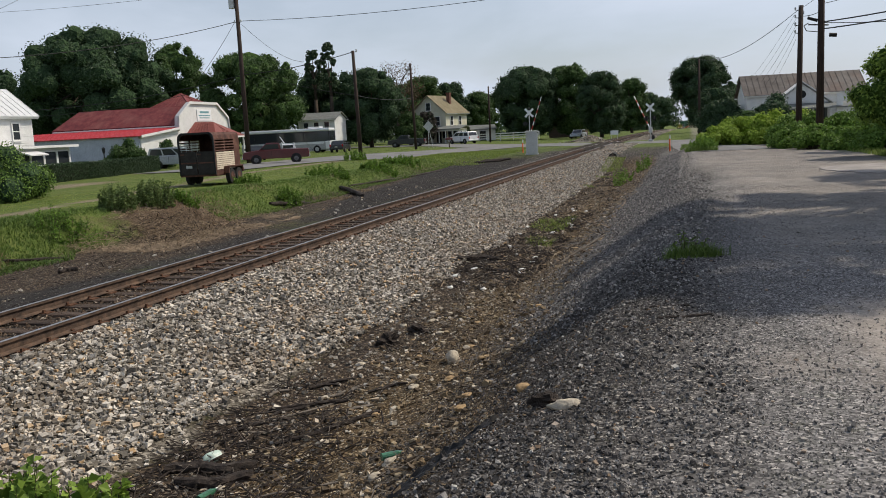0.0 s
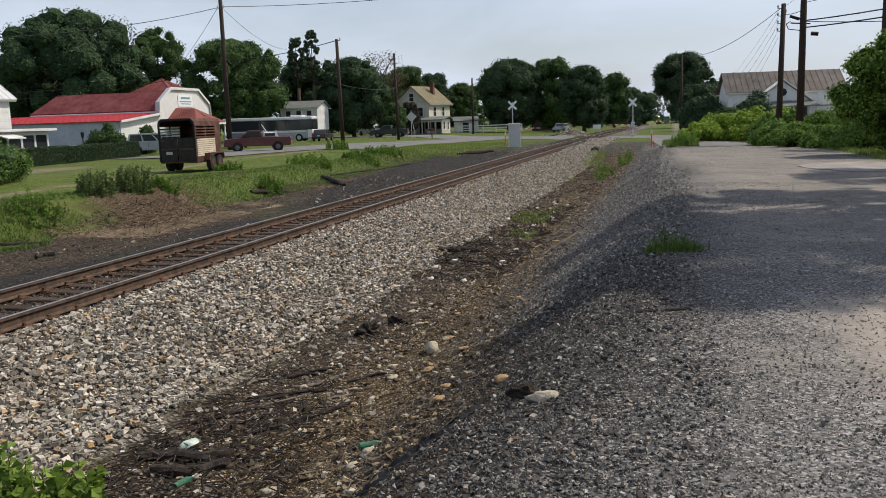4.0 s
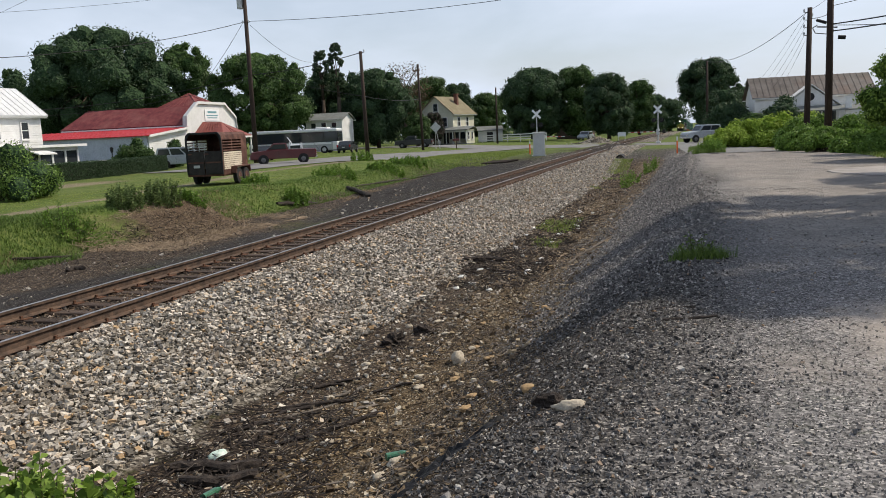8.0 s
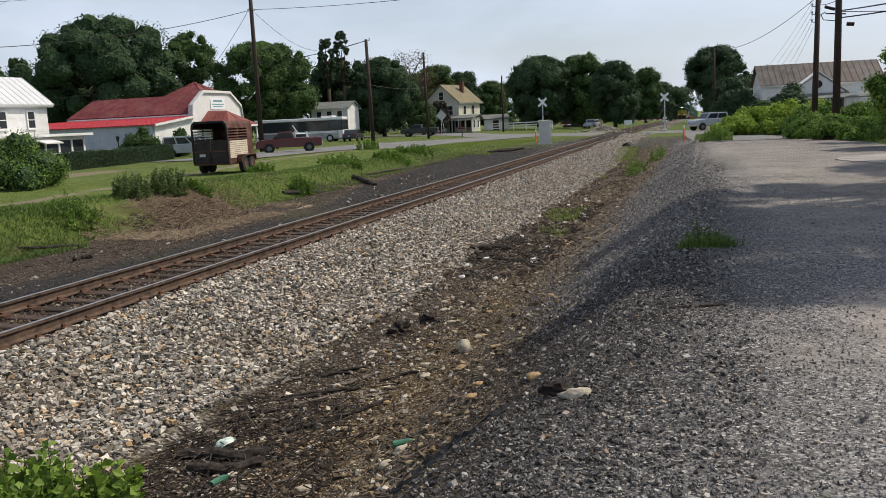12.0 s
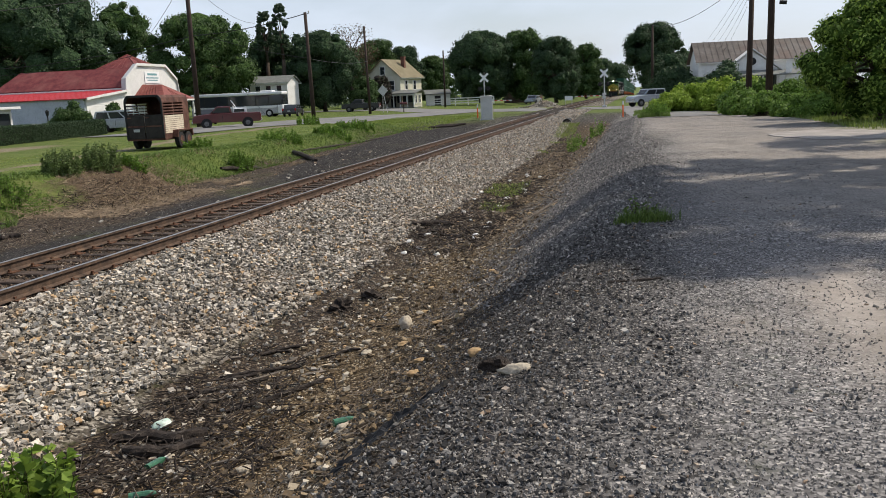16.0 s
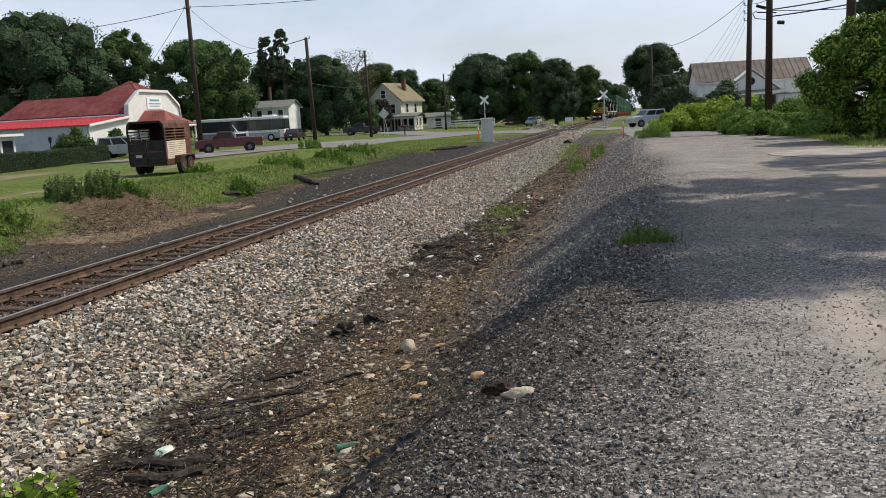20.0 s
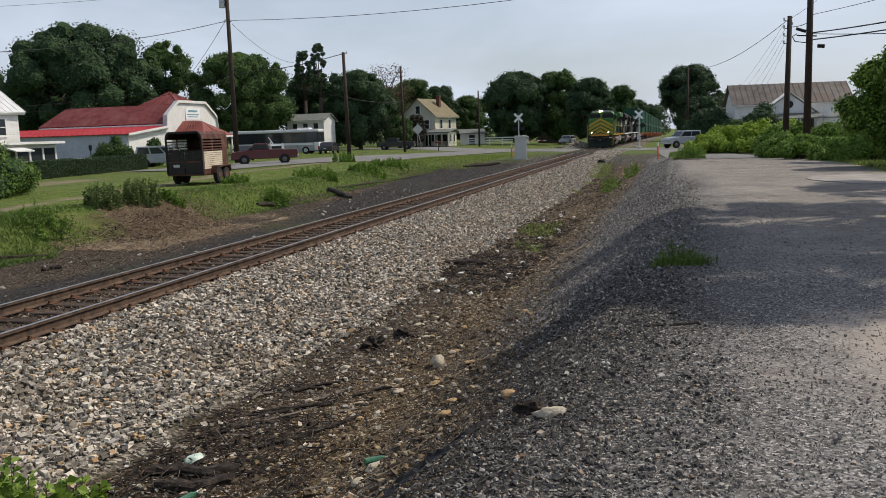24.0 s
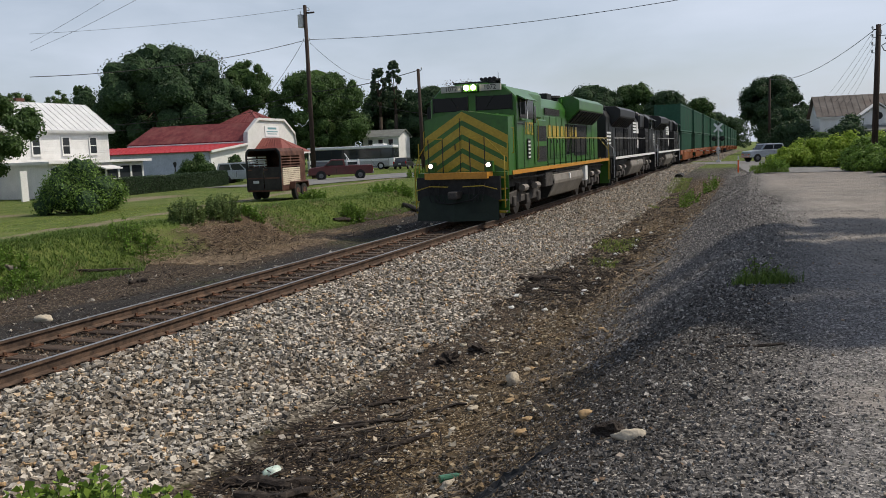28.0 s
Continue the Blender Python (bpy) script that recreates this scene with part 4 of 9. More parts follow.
def shrub(name, x, y, top, width, mat, label, seed, leaves=1500, leaf=0.1, depth=None, category="shrub", lumps=14, base=None):
    rnd = random.Random(seed)
    z0 = (ground_z(x, y) if base is None else base) - 0.05
    h = top - z0
    t = thing(name, pose(x, y, z0), label, category)
    s = Shape()
    cs, rs = [], []
    depth = depth or width
    for k in range(lumps):
        px, py = rnd.uniform(-0.5, 0.5), rnd.uniform(-0.5, 0.5)
        edge = 1 - (px * px + py * py) * 2.2
        rr = min(width, h) * rnd.uniform(0.2, 0.32)
        c = Vector((px * (width - rr), py * (depth - rr), max(rr * 0.6, (h - rr) * max(edge, 0.25) * rnd.uniform(0.5, 1.0))))
        cs.append(c)
        rs.append(rr)
        s.rod((c.x * 0.35, c.y * 0.35, -0.1), c, 0.03, 0.01, 5)
    part("branching_stem", s, BARK, t)
    v, f = leaf_cloud(cs, rs, leaves, leaf, seed)
    v[:, 2] = np.maximum(v[:, 2], 0.02)
    fo = raw("foliage", v, f, mat, t)
    # blobs whose darker colour stands for shade deep in the bush
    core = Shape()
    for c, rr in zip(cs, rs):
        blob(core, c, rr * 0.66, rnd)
    part("shaded_core", core, CORES.get(mat.name, CORE_GREEN), fo)
    return t


def build_trees():
    big = "broad dark green deciduous tree in full leaf"
    tree("oak_tree", -89.0, 112, 21.2, 25, L_DARK, big + " behind the barn", 1, 11000, 0.5, 0.02, 40, trunk=0.5)
    tree("maple_tree", -79.5, 120, 19.0, 10.5, L_MID, "tall green deciduous tree beside the large oak", 2, 4500, 0.42, 0.02, 22)
    tree("oak_tree", -108, 122, 17, 24, L_DARK, big, 3, 6000, 0.5, 0.0, 26)
    tree("maple_tree", -59.5, 108, 14.9, 15.5, L_MID, "rounded green deciduous tree behind the parked bus", 4, 9000, 0.4, 0.12, 36, trunk=0.4)
    tree("ivy_tree", -55.8, 121, 15.9, 3.0, L_DARK, "thin forked tree top wrapped in ivy", 5, 1500, 0.45, 0.5, 16, dense=False)
    tree("ivy_tree", -52.8, 120, 16.6, 2.6, L_DARK, "thin tree top wrapped in ivy", 6, 1500, 0.45, 0.5, 16, dense=False)
    tree("maple_tree", -48.0, 124, 12.8, 11.5, L_DARK, "dark green deciduous tree beside the white house", 7, 7000, 0.4, 0.0, 30)
    tree("maple_tree", -56.0, 127, 13.2, 14, L_DARK, "dark green deciduous tree behind the white house", 40, 6000, 0.4, 0.0, 30)
    tree("dying_tree", -49.6, 142, 15.4, 10, L_BROWN, "half-bare tree with thin brown twigs", 8, 900, 0.4, 0.3, 40, trunk=0.35, dense=False)
    tree("maple_tree", -56, 172, 13.6, 15, L_MID, "green deciduous tree behind the cream house", 9, 7000, 0.5, 0.0, 30)
    tree("maple_tree", -66, 168, 14.6, 17, L_DARK, "dark green deciduous tree in the row behind the houses", 19, 6000, 0.5, 0.0, 26)
    tree("small_tree", -41.5, 124, 5.4, 4.6, L_MID, "small rounded tree beside the street", 10, 4000, 0.3, 0.05, 22)
    tree("small_tree", -40.6, 129.5, 5.6, 3.6, L_PLUM, "small dark plum-leaved tree before the cream house", 46, 3500, 0.3, 0.1, 20)
    tree("maple_tree", -71.0, 135, 17.6, 10, L_DARK, "dark green tree behind the rounded tree", 47, 5000, 0.45, 0.0, 26)
    tree("maple_tree", -65.0, 142, 14.2, 9, L_MID, "green tree in the row behind the bus", 48, 4500, 0.45, 0.0, 24)
    tree("maple_tree", -52.0, 165, 13.9, 10, L_MID, "green deciduous tree behind the cream house", 49, 5500, 0.45, 0.0, 26)
    tree("maple_tree", -47.6, 170, 12.6, 9, L_DARK, "dark green deciduous tree behind the cream house", 50, 5000, 0.45, 0.0, 24)
    tree("maple_tree", -43.6, 176, 10.4, 8, L_MID, "green deciduous tree beside the cream house", 51, 4500, 0.45, 0.0, 22)
    tree("small_tree", -45.4, 192, 10.6, 8, L_MID, "slim green tree in the distance", 11, 2500, 0.45, 0.0, 16)
    tree("oak_tree", -27.8, 150, 13.4, 12.5, L_DARK, "broad dark green tree beyond the crossing", 12, 8000, 0.42, 0.0, 34, trunk=0.4)
    tree("oak_tree", -20.6, 153, 13.4, 10, L_MID, "broad green tree beyond the crossing", 22, 6000, 0.42, 0.0, 26, trunk=0.4)
    tree("cedar_tree", -13.8, 140, 11.0, 8.2, L_DARK, "very dark dense tree beyond the crossing", 13, 7000, 0.32, 0.0, 30)
    tree("maple_tree", -12.3, 192, 12.0, 8.5, L_MID, "green tree beside the distant track", 14, 4000, 0.5, 0.0, 22)
    tree("oak_tree", 1.7, 152, 12.9, 10.6, L_DARK, "tall dark tree beside the distant track", 15, 9000, 0.4, 0.2, 38, trunk=0.4)
    tree("maple_tree", 10.5, 165, 9.6, 6.5, L_MID, "green tree behind the tin-roofed house", 16, 2500, 0.42, 0.0, 18)
    tree("maple_tree", 6.2, 124, 6.2, 6.5, L_DARK, "dark shrub-like tree beside the street", 17, 2500, 0.34, 0.0, 16)
    tree("maple_tree", 12.0, 255, 12, 17, L_DARK, "dark tree beside the far track", 21, 4500, 0.6, 0.0, 20)
    tree("maple_tree", -24, 240, 14.5, 17, L_DARK, "dark trees beside the far track", 23, 4500, 0.6, 0.0, 24)
    tree("maple_tree", -20.5, 300, 15, 15, L_DARK, "dark tree beside the far track", 32, 3500, 0.7, 0.0, 22)
    tree("maple_tree", -18, 380, 15, 14, L_DARK, "dark tree beside the far track", 33, 2600, 0.8, 0.0, 20)
    tree("maple_tree", 5.5, 300, 16, 14, L_DARK, "dark tree beside the far track", 35, 3000, 0.7, 0.22, 22)
    tree("maple_tree", -17, 540, 17, 18, L_DARK, "dark tree at the end of the track", 36, 2600, 0.9, 0.0, 20)
    tree("maple_tree", 5, 560, 17, 16, L_DARK, "dark tree at the end of the track", 37, 2600, 0.9, 0.1, 20)
    tree("cedar_tree", -143, 150, 20.6, 6, L_MID, "slim tree top behind the white house", 38, 2000, 0.5, 0.0, 16)
    tree("cedar_tree", -150, 150, 20.4, 7, L_MID, "slim tree top behind the white house", 39, 2000, 0.5, 0.0, 16)
    tree("cedar_tree", -161, 150, 21.2, 8, L_MID, "slim tree top behind the white house", 41, 2000, 0.5, 0.0, 16)
    tree("maple_tree", 3.4, 120, 6.4, 6, L_DARK, "dark low tree beside the street", 34, 2800, 0.34, 0.0, 18)
    tree("maple_tree", 9.5, 430, 12, 18, L_DARK, "dark tree at the end of the track", 18, 3500, 0.7, 0.0, 20)
    tree("roadside_tree", 8.7, 34, 5.3, 6.0, L_FRESH, "leafy green roadside tree overhanging the gravel road", 24, 15000, 0.145, 0.0, 44)
    tree("oak_tree", 13.6, 47, 11, 8.0, L_DARK, "dark overhanging tree beside the utility poles", 25, 6000, 0.28, 0.2, 26, trunk=0.35)
    # the trees beside the road that throw the shade on it
    tree("roadside_tree", 5.9, 13.6, 9.6, 6.0, L_MID, "leafy roadside tree shading the gravel road", 26, 4200, 0.3, 0.5, 30, gap=0.25, dense=False)
    tree("roadside_tree", 6.6, 18.4, 9.6, 6.4, L_MID, "leafy roadside tree shading the gravel road", 27, 3400, 0.3, 0.5, 28, gap=0.3, dense=False)
    tree("roadside_tree", 9.8, 25.0, 8.8, 6.0, L_MID, "leafy roadside tree shading the gravel road", 31, 2600, 0.3, 0.42, 24, gap=0.4, dense=False)
    tree("maple_tree", -36.4, 28.0, 6.6, 11.0, L_MID, "leafy tree reaching over the front lawn", 28, 9000, 0.2, 0.2, 34)
    tree("maple_tree", -150, 120, 15, 30, L_DARK, "dark tree in the row behind the lawn", 29, 6000, 0.7, 0.0, 30)
    tree("maple_tree", -128, 95, 12, 22, L_DARK, "dark tree in the row behind the lawn", 30, 6000, 0.6, 0.0, 30)


def far_woods():
    """Low woods that close the view behind the houses."""
    rnd = random.Random(8)
    cs, rs = [], []
    for k in range(150):
        x = rnd.uniform(-330, -14)
        y = 205 + rnd.uniform(-8, 30) + (20 if x < -120 else 0)
        h = rnd.uniform(2, 8.5)
        cs.append((x, y, h + float(fall(y))))
        rs.append(rnd.uniform(3.0, 5.0))
    for k in range(90):
        x = rnd.uniform(14, 240)
        cs.append((x, 200 + rnd.uniform(-8, 30), rnd.uniform(1, 7) + float(fall(210))))
        rs.append(rnd.uniform(3.0, 5.0))
    for k in range(110):
        x = rnd.uniform(-75, 75)
        cs.append((x, 720 + rnd.uniform(-20, 40), rnd.uniform(0, 26) + float(fall(700))))
        rs.append(rnd.uniform(4.0, 6.5))
    for k in range(60):
        y = rnd.uniform(260, 640)
        cs.append((float(bend(y)) - 22 - rnd.uniform(0, 12), y, rnd.uniform(1, 10) + float(fall(y))))
        rs.append(rnd.uniform(3.0, 5.0))
    v, f = leaf_cloud(cs, rs, 40000, 0.8, 5)
    tagged(raw("far_woods", v, f, L_DARK), "dark green woods closing the distance", "woods", kind="stuff")


far_woods()
build_trees()


def weeds(name, x, y, top, width, mat, label, seed, stalks=40, leaf=0.07, depth=None, per=46, broad=0.3):
    """Upright leafy stalks in a clump."""
    rnd = random.Random(seed)
    z0 = ground_z(x, y)
    h = top - z0
    t = thing(name, pose(x, y, z0), label, "weeds")
    s = Shape()
    r = np.random.RandomState(seed)
    vs = []
    depth = depth or width
    for k in range(stalks):
        a, q = rnd.uniform(0, 6.283), math.sqrt(rnd.random())
        bx, by = math.cos(a) * q * width / 2, math.sin(a) * q * depth / 2
        bz = ground_z(x + bx, y + by) - z0 - 0.03
        hh = h * rnd.uniform(0.55, 1.05) * (1 - 0.35 * q)
        tip = Vector((bx + rnd.uniform(-0.18, 0.18) * h, by + rnd.uniform(-0.18, 0.18) * h, bz + hh))
        base = Vector((bx, by, bz))
        s.rod(base, tip, 0.008, 0.003, 4, False)
        n = per
        f = r.rand(n) ** 0.8
        c = np.array(base)[None] + (np.array(tip) - np.array(base))[None] * f[:, None]
        d = r.randn(n, 3)
        d[:, 2] = np.abs(d[:, 2]) * 0.5
        d /= np.linalg.norm(d, axis=1)[:, None]
        b = np.cross(d, r.randn(n, 3))
        b /= np.linalg.norm(b, axis=1)[:, None]
        L = leaf * (0.7 + 0.9 * r.rand(n)) * (1.25 - 0.6 * f)
        e = c + d * L[:, None]
        mdl = c + d * L[:, None] * 0.5 + np.array([0, 0, 0.15]) * L[:, None]
        vs.append(np.stack([c, mdl + b * L[:, None] * broad, e, mdl - b * L[:, None] * broad], 1).reshape(-1, 3))
    part("stalks", s, STALK, t)
    v = np.concatenate(vs)
    raw("leaves", v, np.arange(len(v)).reshape(-1, 4), mat, t)
    return t


STALK = material("green_brown_stalk", [(0.05, 0.06, 0.02), (0.1, 0.1, 0.04)], 6, 0.8, 0, 0)


def grass(name, x, y, h, width, mat, label, seed, lean=0.5):
    """Single bent blades, joined into one sward."""
    r = np.random.RandomState(seed)
    n = len(x)
    z = height(x, y) - 0.01
    a = r.rand(n) * 6.283
    hh = h * (0.45 + 0.9 * r.rand(n))
    d = np.stack([np.cos(a), np.sin(a), np.zeros(n)], -1)
    p = np.stack([x, y, z], -1)
    side = np.stack([-np.sin(a), np.cos(a), np.zeros(n)], -1) * (width * (0.6 + 0.8 * r.rand(n)))[:, None]
    up = np.array([0, 0, 1.0])
    bendy = lean * (0.3 + r.rand(n))
    m1 = p + d * (hh * bendy * 0.3)[:, None] + up * (hh * 0.6)[:, None]
    tip = p + d * (hh * bendy)[:, None] + up * hh[:, None]
    v = np.stack([p - side, p + side, m1 + side * 0.7, m1 - side * 0.7, tip], 1).reshape(-1, 3)
    k = 5 * np.arange(n)
    quad = np.stack([k, k + 1, k + 2, k + 3], -1).tolist()
    tri = np.stack([k + 3, k + 2, k + 4], -1).tolist()
    return tagged(raw(name, v, quad + tri, mat), label, "grass", kind="stuff")


def short_grass(name, x, y, h, width, mat, label, seed):
    """Single blades of mown grass, joined into one sward."""
    r = np.random.RandomState(seed)
    n = len(x)
    a = r.rand(n) * 6.283
    p = np.stack([x, y, height(x, y) - 0.005], -1)
    side = np.stack([-np.sin(a), np.cos(a), np.zeros(n)], -1) * (width * (0.6 + 0.8 * r.rand(n)))[:, None]
    tip = p + np.stack([np.cos(a) * h * 1.2, np.sin(a) * h * 1.2, h * (0.4 + 0.8 * r.rand(n))], -1)
    v = np.stack([p - side, p + side, tip], 1).reshape(-1, 3)
    return tagged(raw(name, v, np.arange(3 * n).reshape(-1, 3), mat), label, "grass", kind="stuff")


def bank_edge(y):
    return bank_top(y)


def build_grass():
    r = np.random.RandomState(5)
    n = 80000
    y = 9 + 50 * r.rand(n) ** 1.25
    x = bank_edge(y) - 9.5 * r.rand(n) ** 1.2 + 0.7
    k = (near_line(x, y, FOOTPATH) > 0.55) & (near_line(x, y, DRIVE) > 1.0) & (wave_noise(x, y, 0.6, 91, 3) > -0.45)
    short_grass("lawn_grass", x[k], y[k], 0.03, 0.012, GRASS, "short green lawn grass", 1)
    n = 52000
    y = 9 + 54 * r.rand(n) ** 1.35
    x = bank_edge(y) - 1.0 + 3.2 * r.rand(n)
    w = wave_noise(x, y, 0.35, 93, 3) + 0.95 - 1.8 * np.exp(-((y - 21.8) / 2.7) ** 2) * (x > bank_edge(y) + 0.4) - 0.5 * (x - bank_edge(y)) / 2.6 + 0.25 * (y > 30)
    k = w > 0.0
    grass("bank_grass", x[k], y[k], 0.1, 0.01, BANK_GRASS, "rough green grass on the bank", 2, 1.6)
    n = 15000
    y = 9 + 15 * r.rand(n)
    x = bank_edge(y) - 0.5 + 3.0 * r.rand(n)
    k = wave_noise(x, y, 0.4, 99, 3) + 0.55 - 1.6 * np.exp(-((y - 22.0) / 2.6) ** 2) - 0.35 * (x - bank_edge(y)) / 2.2 > 0
    grass("bank_grass", x[k], y[k], 0.09, 0.01, DARK_GRASS, "thick deep green grass on the bank", 12, 1.3)
    n = 16000
    y = 10 + 48 * r.rand(n) ** 1.2
    x = bank_edge(y) + 0.2 + 3.0 * r.rand(n)
    k = (wave_noise(x, y, 0.5, 95, 3) + 1.0 * np.exp(-((y - 22.5) / 3.6) ** 2)) > 0.55
    grass("dry_brush", x[k], y[k], 0.13, 0.008, STRAW, "dry brown stubble on the bank", 3, 2.2)
    n = 11000
    y = 15 + 43 * r.rand(n)
    x = -3.0 - 1.2 * r.rand(n) - 0.02 * y
    k = wave_noise(x, y, 0.3, 97, 3) > 0.12
    grass("ditch_grass", x[k], y[k], 0.11, 0.01, GRASS, "patches of green grass in the ditch", 4, 1.2)
    n = 12000
    y = 28 + 40 * r.rand(n)
    x = 6.4 + 5 * r.rand(n) + 0.06 * (y - 28)
    grass("verge_grass", x, y, 0.17, 0.014, GRASS, "long green verge grass beside the road", 6)
    n = 7000
    y = 58 + 12 * r.rand(n)
    x = -0.6 + 2.4 * r.rand(n)
    grass("verge_grass", x, y, 0.3, 0.016, BANK_GRASS, "long green verge grass at the junction", 7)
    n = 9000
    y = 60 + 22 * r.rand(n)
    x = -24 + 9 * r.rand(n) ** 1.3
    grass("verge_grass", x, y, 0.1, 0.03, GRASS, "green verge grass beside the street", 8)


build_grass()


def build_shrubs():
    for k, (x, y, top, w) in enumerate([(2.5, 72.5, 2.0, 3.8), (4.2, 73, 3.0, 4.6), (6.4, 71.5, 3.2, 4.4), (8.2, 70.5, 3.0, 3.8)]):
        shrub("vine_mound", x, y, top, w, L_YELLOW, "mound of bright yellow-green kudzu vines", 101 + k, 11000, 0.095, 4, lumps=40)
    for k, (x, y, top, w) in enumerate([(8.0, 64, 2.7, 4.0), (9.8, 61, 2.8, 4.0), (11.6, 57, 2.8, 4.4), (7.4, 68, 2.8, 3.4)]):
        shrub("hedgerow_bush", x, y, top, w, L_LIGHT, "tangled green roadside bushes", 111 + k, 9000, 0.09, 4, lumps=34)
    for k, (x, y, top, w) in enumerate([(7.0, 52.6, 1.9, 3.0), (6.6, 57.6, 2.0, 3.2), (8.6, 48.6, 2.0, 3.4), (8.9, 43.6, 1.9, 3.0)]):
        shrub("hedgerow_bush", x, y, top, w, L_LIGHT, "tangled green bushes round the poles", 121 + k, 9000, 0.075, 3.2, lumps=32)
    shrub("hedgerow_bush", 5.6, 83, 3.6, 4.0, L_MID, "dark green bush before the tin-roofed house", 4, 3500, 0.16, 4, lumps=22)
    shrub("house_shrub", 3.9, 104, 5.2, 6.0, L_DARK, "large dark green bush beside the tin-roofed house", 126, 6000, 0.16, 4, lumps=34)
    shrub("house_shrub", 8.0, 90, 5.5, 3.8, L_DARK, "dark round evergreen beside the porch", 5, 4000, 0.15, lumps=24)
    shrub("lawn_bush", -25.7, 26.6, 3.0, 3.1, L_BUSH, "large rounded leafy bush on the lawn", 7, 24000, 0.048, 2.8, lumps=48)
    shrub("barn_shrub", -48.0, 64.0, 3.3, 3.6, L_MID, "clipped round shrub before the barn wall", 8, 5000, 0.12, lumps=26)
    shrub("barn_shrub", -44.4, 64.5, 2.9, 2.2, L_MID, "round shrub beside the barn door", 9, 4000, 0.12, lumps=22)
    weeds("bank_weeds", -16.5, 21.2, 1.4, 1.05, L_WEED, "tall bushy weeds on top of the bank", 10, 70, 0.075)
    weeds("bank_weeds", -16.3, 22.7, 1.45, 1.2, L_WEED, "tall bushy weeds on top of the bank", 11, 80, 0.075)
    weeds("bank_weeds", -15.8, 23.6, 0.9, 0.9, L_LIGHT, "leafy weeds on top of the bank", 12, 26, 0.08)
    weeds("bank_weeds", -16.4, 18.6, 0.9, 1.3, L_LIGHT, "leafy green weeds on the bank", 13, 34, 0.065, per=34)
    weeds("bank_weeds", -15.4, 30.3, 0.6, 1.0, L_LIGHT, "low green weeds at the bank's foot", 14, 30, 0.08)
    weeds("bank_weeds", -16.2, 14.2, 0.45, 1.8, L_LIGHT, "low green weeds on the bank", 19, 45, 0.07)
    weeds("bank_weeds", -19.0, 33.5, 0.95, 1.2, L_LIGHT, "low leafy weeds on the lawn's edge", 20, 30, 0.08)
    weeds("bank_weeds", -25.3, 61.5, 1.3, 1.8, L_LIGHT, "tall weeds at the foot of the pole", 21, 40, 0.1)
    weeds("bank_weeds", -18.5, 41, 0.95, 2.4, L_LIGHT, "rough weeds on the bank", 22, 60, 0.09)
    weeds("bank_weeds", -18.2, 48, 0.9, 2.4, L_LIGHT, "rough weeds on the bank", 23, 60, 0.1)
    weeds("bank_weeds", -19.2, 55, 0.9, 3.0, L_LIGHT, "rough weeds on the bank", 24, 70, 0.1)
    weeds("ballast_weeds", -4.85, 4.75, 0.02, 1.5, L_FRESH, "leafy green weeds growing beside the ballast", 15, 90, 0.1, 1.3, 22, 0.42)
    weeds("ballast_weeds", -3.9, 4.35, -0.35, 0.8, L_FRESH, "leafy green weeds growing beside the ballast", 25, 22, 0.08, 0.8, 20, 0.42)
    r = np.random.RandomState(77)
    a, q = r.rand(900) * 6.283, np.sqrt(r.rand(900))
    tuft = grass("road_weeds", 0.03 + np.cos(a) * q * 0.32 + 0.05 * r.randn(900), 10.0 + np.sin(a) * q * 0.2, 0.13, 0.004, BANK_GRASS, "clump of grassy weeds at the road's edge", 78, 0.9)
    tagged(tuft, "clump of grassy weeds at the road's edge", "weeds")
    weeds("road_weeds", -0.03, 10.05, 1.15, 0.3, BANK_GRASS, "thin tall weed stalks at the road's edge", 16, 10, 0.05, 0.15, 10)
    weeds("ditch_weeds", -3.2, 42, 0.25, 0.8, L_LIGHT, "green weeds in the ditch near the crossing", 17, 26, 0.08, 4, 30)
    weeds("ditch_weeds", -2.6, 50, 0.55, 0.9, L_LIGHT, "green weeds in the ditch near the crossing", 18, 26, 0.085, 4, 30)
    weeds("verge_weeds", 0.9, 61, 1.2, 1.8, L_LIGHT, "tall roadside weeds at the junction", 6, 90, 0.11, 5)


build_shrubs()


# ---- houses ----
def siding(L, z0, z1, board=0.16, t=0.02):
    """A wall of lapped boards along x from 0 to L, facing -y, its back at y = 0.12."""
    s = Shape()
    n = max(1, round((z1 - z0) / board))
    h = (z1 - z0) / n
    prof = [(0.12, z0)]
    for k in range(n):
        prof += [(-t, z0 + k * h), (0.0, z0 + (k + 1) * h - 0.001)]
    prof += [(0.12, z1)]
    return s.prism(prof, "x", 0, L)


def window(parent, m, w, h, frame_mat=None, bars=1, sill=True, pane=None):
    """A sash window: frame, panes and sill, standing in the wall's plane at the pose m (x along the wall, -y out of it)."""
    frame_mat = frame_mat or WHITE
    win = new("window")
    win.parent = parent
    win.matrix_basis = m
    s = Shape()
    s.box(-w / 2 - 0.09, -w / 2, -0.07, 0.02, -0.09, h + 0.09).box(w / 2, w / 2 + 0.09, -0.07, 0.02, -0.09, h + 0.09)
    s.box(-w / 2, w / 2, -0.07, 0.02, h, h + 0.09).box(-w / 2, w / 2, -0.07, 0.02, -0.09, 0)
    for k in range(bars):
        z = h * (k + 1) / (bars + 1)
        s.box(-w / 2, w / 2, -0.055, 0.0, z - 0.025, z + 0.025)
    part("window_frame", s, frame_mat, win)
    part("pane", Shape().box(-w / 2, w / 2, -0.035, -0.028, 0, h), pane or GLASS, win)
    if sill:
        part("window_sill", Shape().box(-w / 2 - 0.12, w / 2 + 0.12, -0.12, -0.02, -0.14, -0.092), frame_mat, win)
    return win


